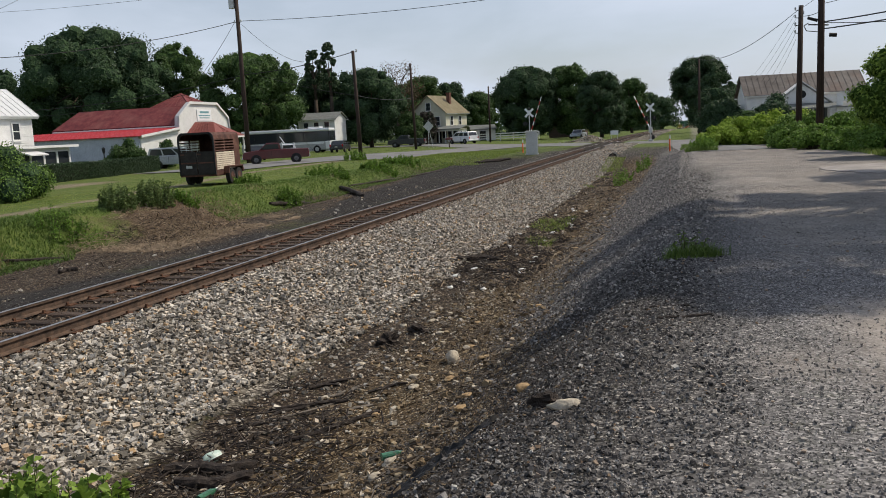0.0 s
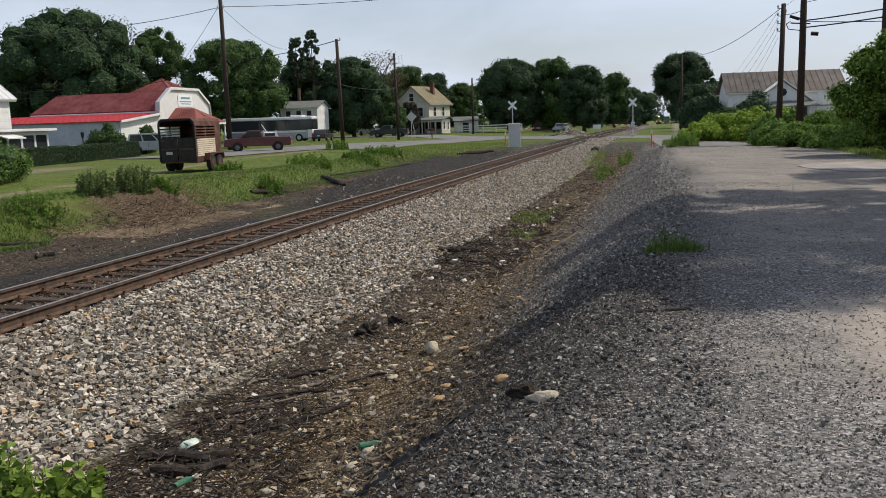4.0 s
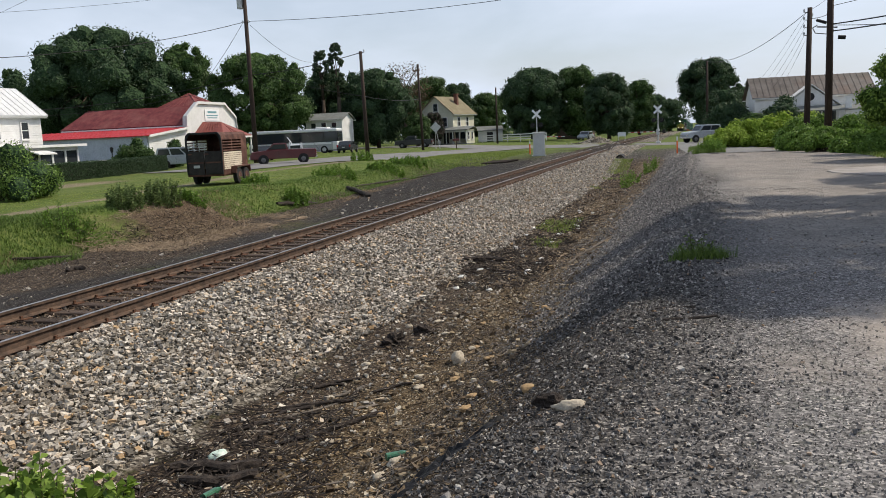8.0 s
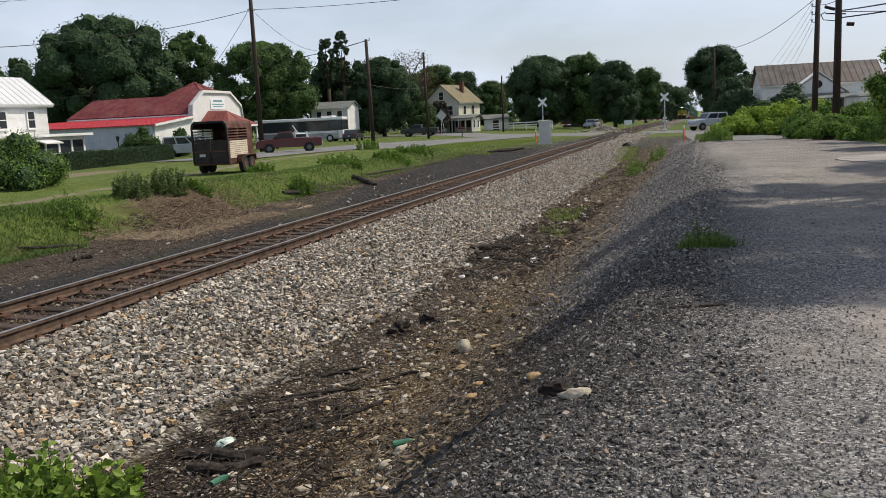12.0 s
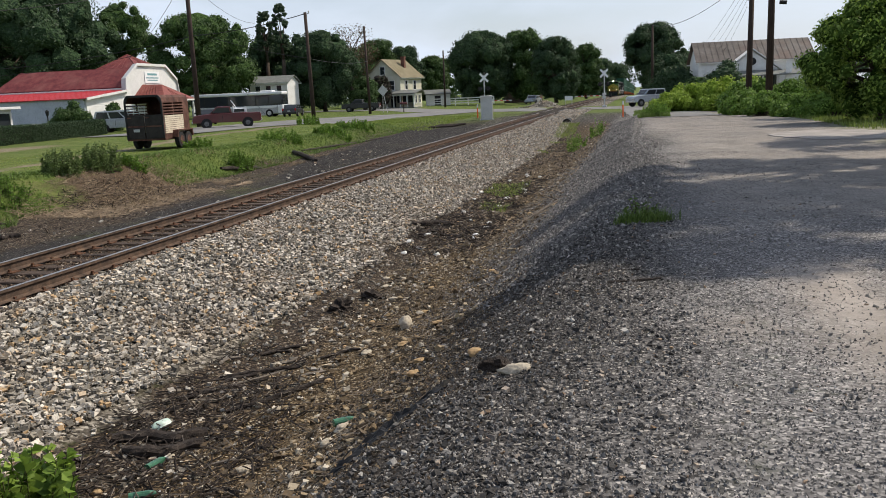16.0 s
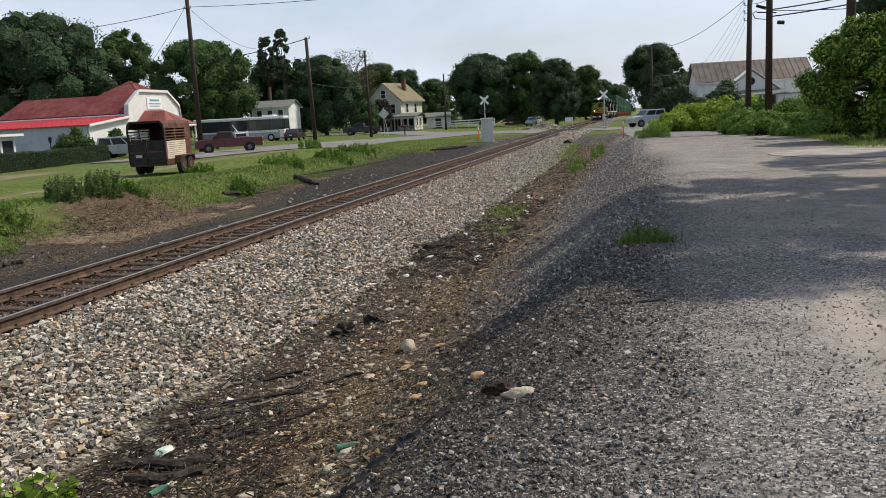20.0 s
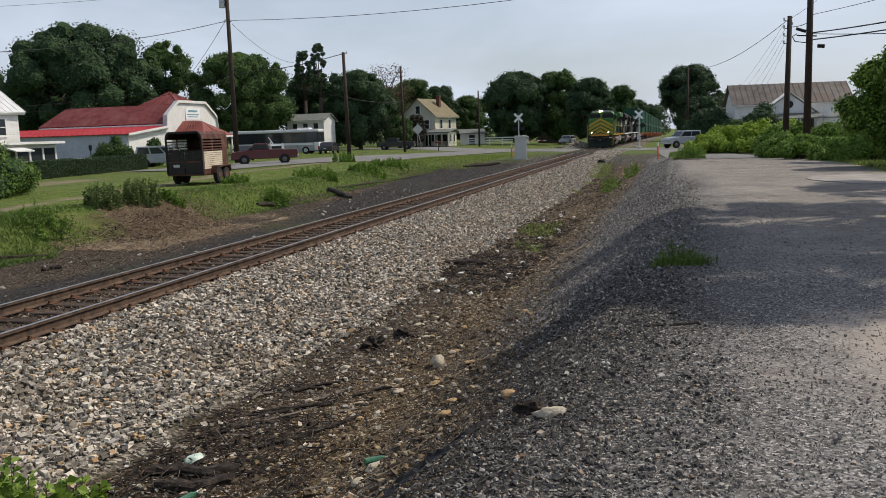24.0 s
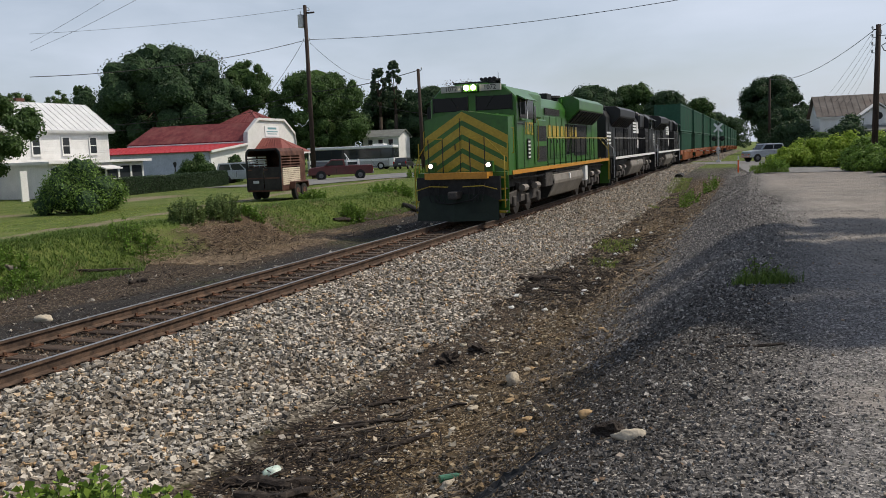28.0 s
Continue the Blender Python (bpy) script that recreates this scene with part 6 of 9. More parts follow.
def loco_details(e, paint, scheme, L):
    """Doors, frames, roof gear, piping and steps of the road diesel."""
    trim = LOCO_GOLD if scheme == "green" else GREY_METAL
    # latch and sand hatches of the nose
    part("door_latch", Shape().rod((-0.24, 1.12, 2.35), (-0.24, 1.12, 2.55), 0.02, 0.02, 6), DARK, e)
    part("nose_hatch", Shape().box(0.55, 1.0, 1.7, 2.1, 3.44, 3.5), paint, e, bevel=0.015)
    for q in (-1, 1):
        part("nose_grab_iron", Shape().pipe([(q * 1.5, 1.75, 2.2), (q * 1.56, 1.75, 2.2), (q * 1.56, 1.75, 3.0), (q * 1.5, 1.75, 3.0)], 0.015, 5), trim, e)
        for x0, x1 in ((0.13, 0.16), (1.36, 1.4)):
            part("windshield_gasket", Shape().box(min(q * x0, q * x1), max(q * x0, q * x1), 2.315, 2.355, 3.6, 4.14), DARK, e)
        part("wiper", Shape().rod((q * 0.75, 2.31, 4.08), (q * 0.5, 2.31, 3.74), 0.012, 0.012, 5), DARK, e)
        part("cab_door", Shape().box(min(q * 1.535, q * 1.552), max(q * 1.535, q * 1.552), 4.66, 4.97, 1.75, 3.9), paint, e, bevel=0.01)
        part("door_window", Shape().box(min(q * 1.545, q * 1.558), max(q * 1.545, q * 1.558), 4.7, 4.93, 3.2, 3.8), CAB_GLASS, e)
        part("window_frame", Shape().box(min(q * 1.53, q * 1.556), max(q * 1.53, q * 1.556), 3.62, 3.78, 3.3, 4.02), GREY_METAL, e)
        part("window_ledge", Shape().box(min(q * 1.53, q * 1.6), max(q * 1.53, q * 1.6), 2.7, 3.65, 3.26, 3.32), paint, e)
        part("side_mirror", Shape().box(min(q * 1.58, q * 1.74), max(q * 1.58, q * 1.74), 2.66, 2.7, 3.45, 3.85), DARK, e, bevel=0.01)
        part("cab_sill_seam", Shape().box(min(q * 1.535, q * 1.545), max(q * 1.535, q * 1.545), 2.4, 4.98, 3.13, 3.16), DARK, e)
        part("cab_panel_seam", Shape().box(min(q * 1.535, q * 1.545), max(q * 1.535, q * 1.545), 3.2, 3.22, 1.65, 3.12), DARK, e)
        # handrail up the side of the cab and cabinet
        part("cab_grab_iron", Shape().pipe([(q * 1.54, 5.05, 1.9), (q * 1.6, 5.05, 1.95), (q * 1.6, 5.05, 3.3), (q * 1.54, 5.05, 3.35)], 0.018, 5), trim, e)
        # piping, conduit and air tanks under the walkway
        part("sill_pipe", Shape().pipe([(q * 1.3, 2.4, 1.36), (q * 1.38, 6.4, 1.3), (q * 1.38, 7.6, 1.42), (q * 1.38, 15.0, 1.42), (q * 1.38, 20.0, 1.32)], 0.035, 6), TRUCK_METAL, e)
        part("sill_pipe", Shape().pipe([(q * 1.42, 6.6, 1.16), (q * 1.42, 8.0, 1.32), (q * 1.42, 14.0, 1.32)], 0.025, 6), TRUCK_METAL, e)
        part("battery_box", Shape().box(min(q * 1.08, q * 1.46), max(q * 1.08, q * 1.46), 6.7, 7.9, 0.85, 1.4), TRUCK_METAL, e, bevel=0.03)
        for y in (7.0, 14.9):
            part("sander_pipe", Shape().pipe([(q * 1.05, y, 1.4), (q * 0.95, y, 0.6), (q * 0.8, y, 0.25)], 0.03, 5), TRUCK_METAL, e)
        part("fuel_gauge", Shape().box(min(q * 1.43, q * 1.5), max(q * 1.43, q * 1.5), 11.0, 11.25, 0.98, 1.22), LETTER_WHITE, e)
        # hood louvres and lifting lugs
        for k in range(7):
            part("hood_louvre", Shape().box(min(q * 1.0, q * 1.05), max(q * 1.0, q * 1.05), 12.5 + k * 0.28, 12.62 + k * 0.28, 2.0, 3.3), DARK, e)
        for y in (7.3, 12.6, 19.8):
            part("lifting_lug", Shape().box(min(q * 0.72, q * 0.84), max(q * 0.72, q * 0.84), y, y + 0.2, 4.24, 4.42), paint, e)
        for k in range(4):
            part("step_edge", Shape().box(min(q * 1.08, q * 1.53), max(q * 1.08, q * 1.53), 0.73, 0.755, 0.34 + k * 0.36, 0.4 + k * 0.36), trim, e)
        # multiple-unit hoses beside the coupler
        for k in range(4):
            x = q * (0.45 + k * 0.16)
            part("air_hose", Shape().pipe([(x, 0.52, 1.3), (x, 0.36, 1.2), (x * 0.98, 0.32, 0.95), (x * 0.9, 0.36, 0.7)], 0.02, 5), RUBBER, e)
        part("cut_lever", Shape().pipe([(q * 0.25, 0.3, 1.2), (q * 0.9, 0.36, 1.22), (q * 1.35, 0.42, 1.1)], 0.016, 5), trim, e)
        part("ditch_light_bracket", Shape().box(q * 0.98 - 0.13, q * 0.98 + 0.13, 0.82, 1.0, 1.64, 1.98), paint, e, bevel=0.02)
    # roof gear
    part("antenna_dome", Shape().rod((-0.4, 3.5, 4.54), (-0.4, 3.5, 4.66), 0.16, 0.1, 12), LETTER_WHITE, e)
    part("antenna_whip", Shape().rod((0.5, 3.9, 4.54), (0.5, 3.9, 5.0), 0.012, 0.008, 5), DARK, e)
    for k, x in enumerate((-0.16, 0.0, 0.16)):
        part("horn_bell", Shape().rod((0.6 + x, 2.55 - 0.05 * k, 4.66), (0.6 + x, 2.95, 4.66), 0.075, 0.025, 10), DARK, e)
    part("horn_mount", Shape().box(0.38, 0.82, 2.95, 3.05, 4.54, 4.7), DARK, e)
    part("roof_hatch", Shape().box(-0.9, 0.9, 5.4, 6.9, 4.4, 4.47), paint, e, bevel=0.03)
    for y in (13.6, 15.4, 17.2, 18.6):
        part("radiator_fan", Shape().rod((0, y, 4.5), (0, y, 4.6), 0.62, 0.6, 18), DARK, e)
    for q in (-1, 1):
        for k in range(8):
            part("radiator_louvre", Shape().slab((q * 1.1, 13.25 + k * 0.75, 3.38), (q * 1.1, 13.33 + k * 0.75, 3.38), (q * 1.585, 13.33 + k * 0.75, 3.86), (q * 1.585, 13.25 + k * 0.75, 3.86), 0.03 * q), DARK, e)


def locomotive(name, m, scheme, label, rails_mat):
    """A six-axle road diesel, its cab end at y = 0 facing -y, standing on the rails at z = 0."""
    paint = LOCO_GREEN if scheme == "green" else LOCO_BLACK
    L = 22.3
    e = thing(name, m, label, "locomotive")
    # frame, deck, pilot
    part("deck", Shape().box(-1.53, 1.53, 1.0, L - 1.0, 1.5, 1.62), paint, e)
    for x in (-1.535, 1.535):
        part("sill_stripe", Shape().box(min(x, x * 1.012), max(x, x * 1.012), 1.6, L - 1.2, 1.5, 1.64), LOCO_ORANGE if scheme == "green" else LETTER_WHITE, e, "orange sill stripe" if scheme == "green" else "white sill stripe")
    part("frame_beam", Shape().box(-1.1, 1.1, 0.7, L - 0.7, 1.05, 1.5), TRUCK_METAL, e)
    for yy, q in ((0.0, 1), (L, -1)):
        part("pilot_plate", Shape().box(-1.4, 1.4, min(yy + q * 0.55, yy + q * 0.7), max(yy + q * 0.55, yy + q * 0.7), 0.75, 1.5), DARK if scheme == "green" else paint, e)
        pl = Shape().add([(-1.32, yy + q * 0.6, 0.95), (0, yy + q * 0.45, 0.95), (1.32, yy + q * 0.6, 0.95), (1.38, yy + q * 0.4, 0.13), (0, yy + q * 0.02, 0.12), (-1.38, yy + q * 0.4, 0.13)], [(0, 1, 4, 5), (1, 2, 3, 4)])
        pl.add([(-1.32, yy + q * 0.66, 0.95), (0, yy + q * 0.51, 0.95), (1.32, yy + q * 0.66, 0.95), (1.38, yy + q * 0.46, 0.13), (0, yy + q * 0.08, 0.12), (-1.38, yy + q * 0.46, 0.13)], [(5, 4, 1, 0), (4, 3, 2, 1)])
        part("snow_plow", pl, PLOW if scheme == "green" else DARK, e)
        part("coupler", Shape().box(-0.16, 0.16, min(yy - q * 0.05, yy + q * 0.6), max(yy - q * 0.05, yy + q * 0.6), 0.82, 1.06), TRUCK_METAL, e, bevel=0.04)
        part("anticlimber", Shape().box(-1.05, 1.05, min(yy + q * 0.35, yy + q * 1.0), max(yy + q * 0.35, yy + q * 1.0), 1.44, 1.64), LOCO_ORANGE if scheme == "green" else paint, e)
        hose = [(-0.9, yy + q * 0.42, 1.05), (-0.6, yy + q * 0.3, 0.72), (-0.2, yy + q * 0.3, 0.66), (0.2, yy + q * 0.3, 0.72), (0.6, yy + q * 0.3, 0.8), (0.9, yy + q * 0.42, 1.1)]
        part("brake_hose", Shape().pipe(hose, 0.025, 5), RUBBER, e)
        for x in (-1.3, 1.3):
            for k in range(3):
                part("step", Shape().box(x - 0.22, x + 0.22, min(yy + q * 0.75, yy + q * 1.05), max(yy + q * 0.75, yy + q * 1.05), 0.35 + k * 0.36, 0.39 + k * 0.36), TRUCK_METAL, e)
            part("step_side", Shape().box(x - 0.25, x + 0.25, min(yy + q * 1.05, yy + q * 1.09), max(yy + q * 1.05, yy + q * 1.09), 0.3, 1.5), paint, e)
            sx = 1.52 if x > 0 else -1.52
            part("grab_rail", Shape().pipe([(sx, yy + q * 0.72, 0.5), (sx, yy + q * 0.72, 1.7), (sx * 0.97, yy + q * 0.9, 2.1), (sx * 0.62, yy + q * 0.55, 2.72), (sx * 0.3, yy + q * 0.5, 2.72)], 0.02, 6), rails_mat, e)
            part("grab_rail", Shape().pipe([(sx, yy + q * 1.12, 0.5), (sx, yy + q * 1.12, 2.6)], 0.02, 6), rails_mat, e)
            for px in (0.3, 0.62):
                part("rail_post", Shape().rod((sx * px, yy + q * 0.5, 1.64), (sx * px, yy + q * 0.5, 2.72), 0.018, 0.018, 6), DARK, e)
    # nose: two front planes that meet at the middle
    nose = Shape()
    ring = [(-1.46, 2.35), (-1.46, 1.5), (0, 1.12), (1.46, 1.5), (1.46, 2.35)]
    tops = [3.42, 3.36, 3.62, 3.36, 3.42]
    nose.v = [(x, y, 1.62) for x, y in ring] + [(x * 0.985, y + 0.06, z) for (x, y), z in zip(ring, tops)]
    nose.f = [(i, i + 1, 6 + i, 5 + i) for i in range(4)] + [(5, 6, 7), (5, 7, 9), (7, 8, 9)] + [(0, 4, 9, 5), (4, 3, 2, 1, 0)]
    part("nose", nose, paint, e)

    def on_nose(x, z, out=0.012):
        """A point on the front plane of the nose."""
        y = 1.12 + 0.38 * abs(x) / 1.5 + 0.06 * (z - 1.62) / 1.7
        return (x, y - out, z)
    if scheme == "green":
        for k in range(5):
            zt = 3.58 - k * 0.447
            for q in (-1, 1):
                xe = 1.43
                drop = 0.8
                lo, hi = 1.66, 3.6
                pts = []
                for x, z in ((0.0, zt), (xe, zt - drop), (xe, zt - drop - 0.275), (0.0, zt - 0.275)):
                    pts.append([x, z])
                # keep the stripe above the deck
                poly = []
                for (x0, z0), (x1, z1) in zip(pts, pts[1:] + pts[:1]):
                    if z0 >= lo:
                        poly.append((x0, z0))
                    if (z0 - lo) * (z1 - lo) < 0:
                        f = (lo - z0) / (z1 - z0)
                        poly.append((x0 + f * (x1 - x0), lo))
                if len(poly) >= 3:
                    s = Shape()
                    a = [on_nose(q * x, z, 0.014) for x, z in poly]
                    b = [on_nose(q * x, z, -0.01) for x, z in poly]
                    n = len(poly)
                    s.add(a + b, [tuple(range(n)), tuple(range(n, 2 * n))[::-1]] + [(i, (i + 1) % n, n + (i + 1) % n, n + i) for i in range(n)])
                    part("chevron_stripe", s, LOCO_GOLD, e, "gold chevron stripe")
    part("nose_door_seam", Shape().rod(on_nose(-0.08, 1.65, 0.016), on_nose(-0.08, 3.38, 0.016), 0.012, 0.012, 6), DARK, e)
    # cab
    cab = [(-1.53, 1.62), (-1.5, 4.05), (-1.12, 4.4), (-0.5, 4.54), (0.5, 4.54), (1.12, 4.4), (1.5, 4.05), (1.53, 1.62)]
    part("cab", Shape().prism(cab, "y", 2.36, 5.0), paint, e, bevel=0.04)
    for x0, x1 in ((-1.36, -0.16), (0.16, 1.36)):
        part("windshield", Shape().box(x0, x1, 2.325, 2.352, 3.64, 4.1), CAB_GLASS, e, bevel=0.01)
    for x in (-1.545, 1.545):
        for y0, y1 in ((2.75, 3.6), (3.8, 4.6)):
            part("side_window", Shape().box(min(x * 0.99, x), max(x * 0.99, x), y0, y1, 3.35, 3.98), CAB_GLASS, e)
        part("sunshade", Shape().slab((x * 0.965, 2.6, 4.1), (x * 0.965, 4.2, 4.1), (x * 1.16, 4.2, 3.94), (x * 1.16, 2.6, 3.94), 0.03), paint, e)
        part("cab_vent", Shape().box(min(x, x * 1.01), max(x, x * 1.01), 3.65, 4.05, 1.95, 2.65), DARK, e)
        for k in range(5):
            part("vent_slat", Shape().box(min(x, x * 1.016), max(x, x * 1.016), 3.7, 4.0, 2.0 + k * 0.13, 2.06 + k * 0.13), LETTER_WHITE if scheme == "green" else DARK, e)
    # number boards and lights
    for q in (-1, 1):
        part("number_board", Shape().box(q * 0.68 - 0.36, q * 0.68 + 0.36, 2.2, 2.34, 4.27, 4.48), NUMBER_BOARD, e, "white number board")
        if scheme == "green":
            lettered("1072", 0.22, DARK, e, pose(q * 0.68, 2.195, 4.375, 90, 0, 0))
    part("headlight_box", Shape().box(-0.27, 0.27, 2.16, 2.34, 4.24, 4.52), paint, e, bevel=0.03)
    for x in (-0.12, 0.12):
        part("headlight", Shape().rod((x, 2.12, 4.39), (x, 2.17, 4.39), 0.085, 0.085, 14), LAMP if scheme == "green" else GREY_METAL, e, "lit warm headlight" if scheme == "green" else "")
    for x in (-0.98, 0.98):
        part("ditch_light", Shape().rod((x, 0.74, 1.86), (x, 0.98, 1.86), 0.1, 0.09, 14), DARK, e)
        part("ditch_lens", Shape().rod((x, 0.72, 1.86), (x, 0.738, 1.86), 0.07, 0.07, 14), LAMP_DIM if scheme == "green" else GREY_METAL, e, "lit ditch light" if scheme == "green" else "")
    # electrical cabinet behind the cab
    part("cabinet", Shape().box(-1.48, 1.48, 5.003, 6.9, 1.62, 3.35), paint, e, bevel=0.03)
    part("upper_cabinet", Shape().box(-1.2, 1.2, 5.003, 7.4, 3.353, 4.4), paint, e, bevel=0.12)
    for x in (-1.485, 1.485):
        for z0, z1 in ((1.82, 2.38), (2.56, 3.12)):
            part("intake_grille", Shape().box(min(x, x * 1.012), max(x, x * 1.012), 5.25, 6.75, z0, z1), GRILLE, e, "dark louvred intake")
        part("door_panel", Shape().box(min(x, x * 1.008), max(x, x * 1.008), 5.1, 6.85, 1.7, 3.22), paint, e)
    # long hood
    hood = [(-1.0, 1.62), (-1.0, 3.9), (-0.75, 4.3), (0.75, 4.3), (1.0, 3.9), (1.0, 1.62)]
    part("long_hood", Shape().prism(hood, "y", 6.9, L - 1.35), paint, e, bevel=0.05)
    for x in (-1.005, 1.005):
        for k in range(11):
            y0 = 7.2 + k * 1.18
            if y0 < 13.2 or y0 > 17.6:
                part("hood_door", Shape().box(min(x, x * 1.02), max(x, x * 1.02), y0, y0 + 1.05, 1.85, 3.55), paint, e, bevel=0.01)
                part("door_latch", Shape().box(min(x * 1.02, x * 1.035), max(x * 1.02, x * 1.035), y0 + 0.08, y0 + 0.2, 2.5, 2.62), DARK, e)
        part("dynamic_brake_grille", Shape().box(min(x, x * 1.025), max(x, x * 1.025), 8.6, 11.4, 3.62, 3.88), GRILLE, e)
    part("exhaust_stack", Shape().box(-0.5, 0.5, 11.4, 12.3, 4.3, 4.62), DARK, e, bevel=0.03)
    for y in (8.6, 10.0, 14.4, 15.8, 17.2):
        part("roof_fan", Shape().rod((0, y, 4.3), (0, y, 4.46), 0.55, 0.52, 16), DARK, e)
    part("roof_cooler", Shape().box(-0.6, 0.6, 3.2, 4.6, 4.54, 4.6), paint, e, bevel=0.05)
    part("horn", Shape().rod((0.25, 2.7, 4.68), (0.25, 3.3, 4.68), 0.06, 0.03, 8).rod((0.25, 3.1, 4.5), (0.25, 3.1, 4.68), 0.03, 0.03, 6), DARK, e)
    part("antenna", Shape().box(-0.7, 0.7, 2.5, 3.0, 4.542, 4.6), DARK, e)
    # flared radiator section
    for q in (-1, 1):
        part("radiator_wing", Shape().prism([(q * 1.0, 3.35), (q * 1.58, 3.92), (q * 1.58, 4.32), (q * 1.3, 4.5), (q * 0.7, 4.5), (q * 0.7, 3.35)], "y", 13.0, 19.4), paint, e, bevel=0.02)
        part("radiator_screen", Shape().slab((q * 1.04, 13.2, 3.36), (q * 1.04, 19.2, 3.36), (q * 1.575, 19.2, 3.88), (q * 1.575, 13.2, 3.88), 0.02 * q), GRILLE, e, "dark radiator intake screen")
        part("hood_side_screen", Shape().box(min(q * 1.0, q * 1.03), max(q * 1.0, q * 1.03), 14.6, 17.6, 1.9, 3.3), GRILLE, e)
    # lettering on the hood as plain bars
    for x in (-1.03, 1.03):
        for k, w in enumerate((0.55, 0.5, 0.6, 0.45, 0.55, 0.5, 0.6, 0.5, 0.45)):
            if scheme == "green":
                part("lettering_bar", Shape().box(min(x, x * 1.012), max(x, x * 1.012), 8.4 + k * 0.78, 8.4 + k * 0.78 + w, 2.75, 3.2), LOCO_GOLD, e, "gold lettering bar")
        if scheme == "black":
            for k in range(4):
                part("emblem_bar", Shape().box(min(x, x * 1.012), max(x, x * 1.012), 8.3, 9.9, 3.05 + k * 0.2, 3.17 + k * 0.2), LETTER_WHITE, e, "white emblem bar")
                part("end_stripe", Shape().box(min(x, x * 1.012), max(x, x * 1.012), 19.5, L - 1.4, 2.35 + k * 0.2, 2.45 + k * 0.2), LETTER_WHITE, e, "white end stripe")
            part("emblem_block", Shape().box(min(x, x * 1.012), max(x, x * 1.012), 7.0, 8.1, 3.03, 3.8), LETTER_WHITE, e, "white emblem block")
            part("lettering_bar", Shape().box(min(x, x * 1.012), max(x, x * 1.012), 7.1, 7.9, 2.0, 2.6), LETTER_WHITE, e)
    if scheme == "green":
        lettered("1072", 0.62, LOCO_GOLD, e, pose(1.548, 3.9, 2.98, 90, 0, 90))
        lettered("1072", 0.5, LOCO_GOLD, e, pose(-1.548, 3.9, 2.98, 90, 0, -90))
    # walkway handrails
    for x in (-1.48, 1.48):
        part("handrail", Shape().pipe([(x, 7.0, 2.68), (x, L - 1.2, 2.68)], 0.022, 6), rails_mat, e)
        k = 0
        while 7.0 + k * 1.12 < L - 1.1:
            y = 7.0 + k * 1.12
            part("rail_post", Shape().rod((x, y, 1.62), (x, y, 2.68), 0.024, 0.024, 6), DARK, e)
            k += 1
    # fuel tank and trucks
    tank = [(-1.42, 1.3), (-1.5, 0.95), (-1.2, 0.36), (1.2, 0.36), (1.5, 0.95), (1.42, 1.3)]
    part("fuel_tank", Shape().prism(tank, "y", 8.1, 14.2), TANK_GREY, e, "dusty silver fuel tank", bevel=0.06)
    part("tank_end_plate", Shape().prism([(x * 0.98, z) for x, z in tank], "y", 8.02, 8.095), DARK, e)
    for x in (-1.3, 1.3):
        part("air_reservoir", Shape().rod((x, 8.6, 1.43), (x, 13.6, 1.43), 0.14, 0.14, 10), TRUCK_METAL, e)
    part("toolbox", Shape().box(1.2, 1.5, 14.6, 15.2, 0.75, 1.42), LETTER_WHITE, e, bevel=0.02)
    loco_details(e, paint, scheme, L)
    bogie(e, 4.6)
    bogie(e, L - 4.6)
    e.scale = (1, 0.95, 1)
    return e


PLOW = material("dark_green_black_plow", [(0.006, 0.012, 0.007), (0.014, 0.024, 0.015)], 2, 0.7, 0, 0.1)
NUMBER_BOARD = glow("lit_number_board", (0.34, 0.34, 0.31), 0.04)


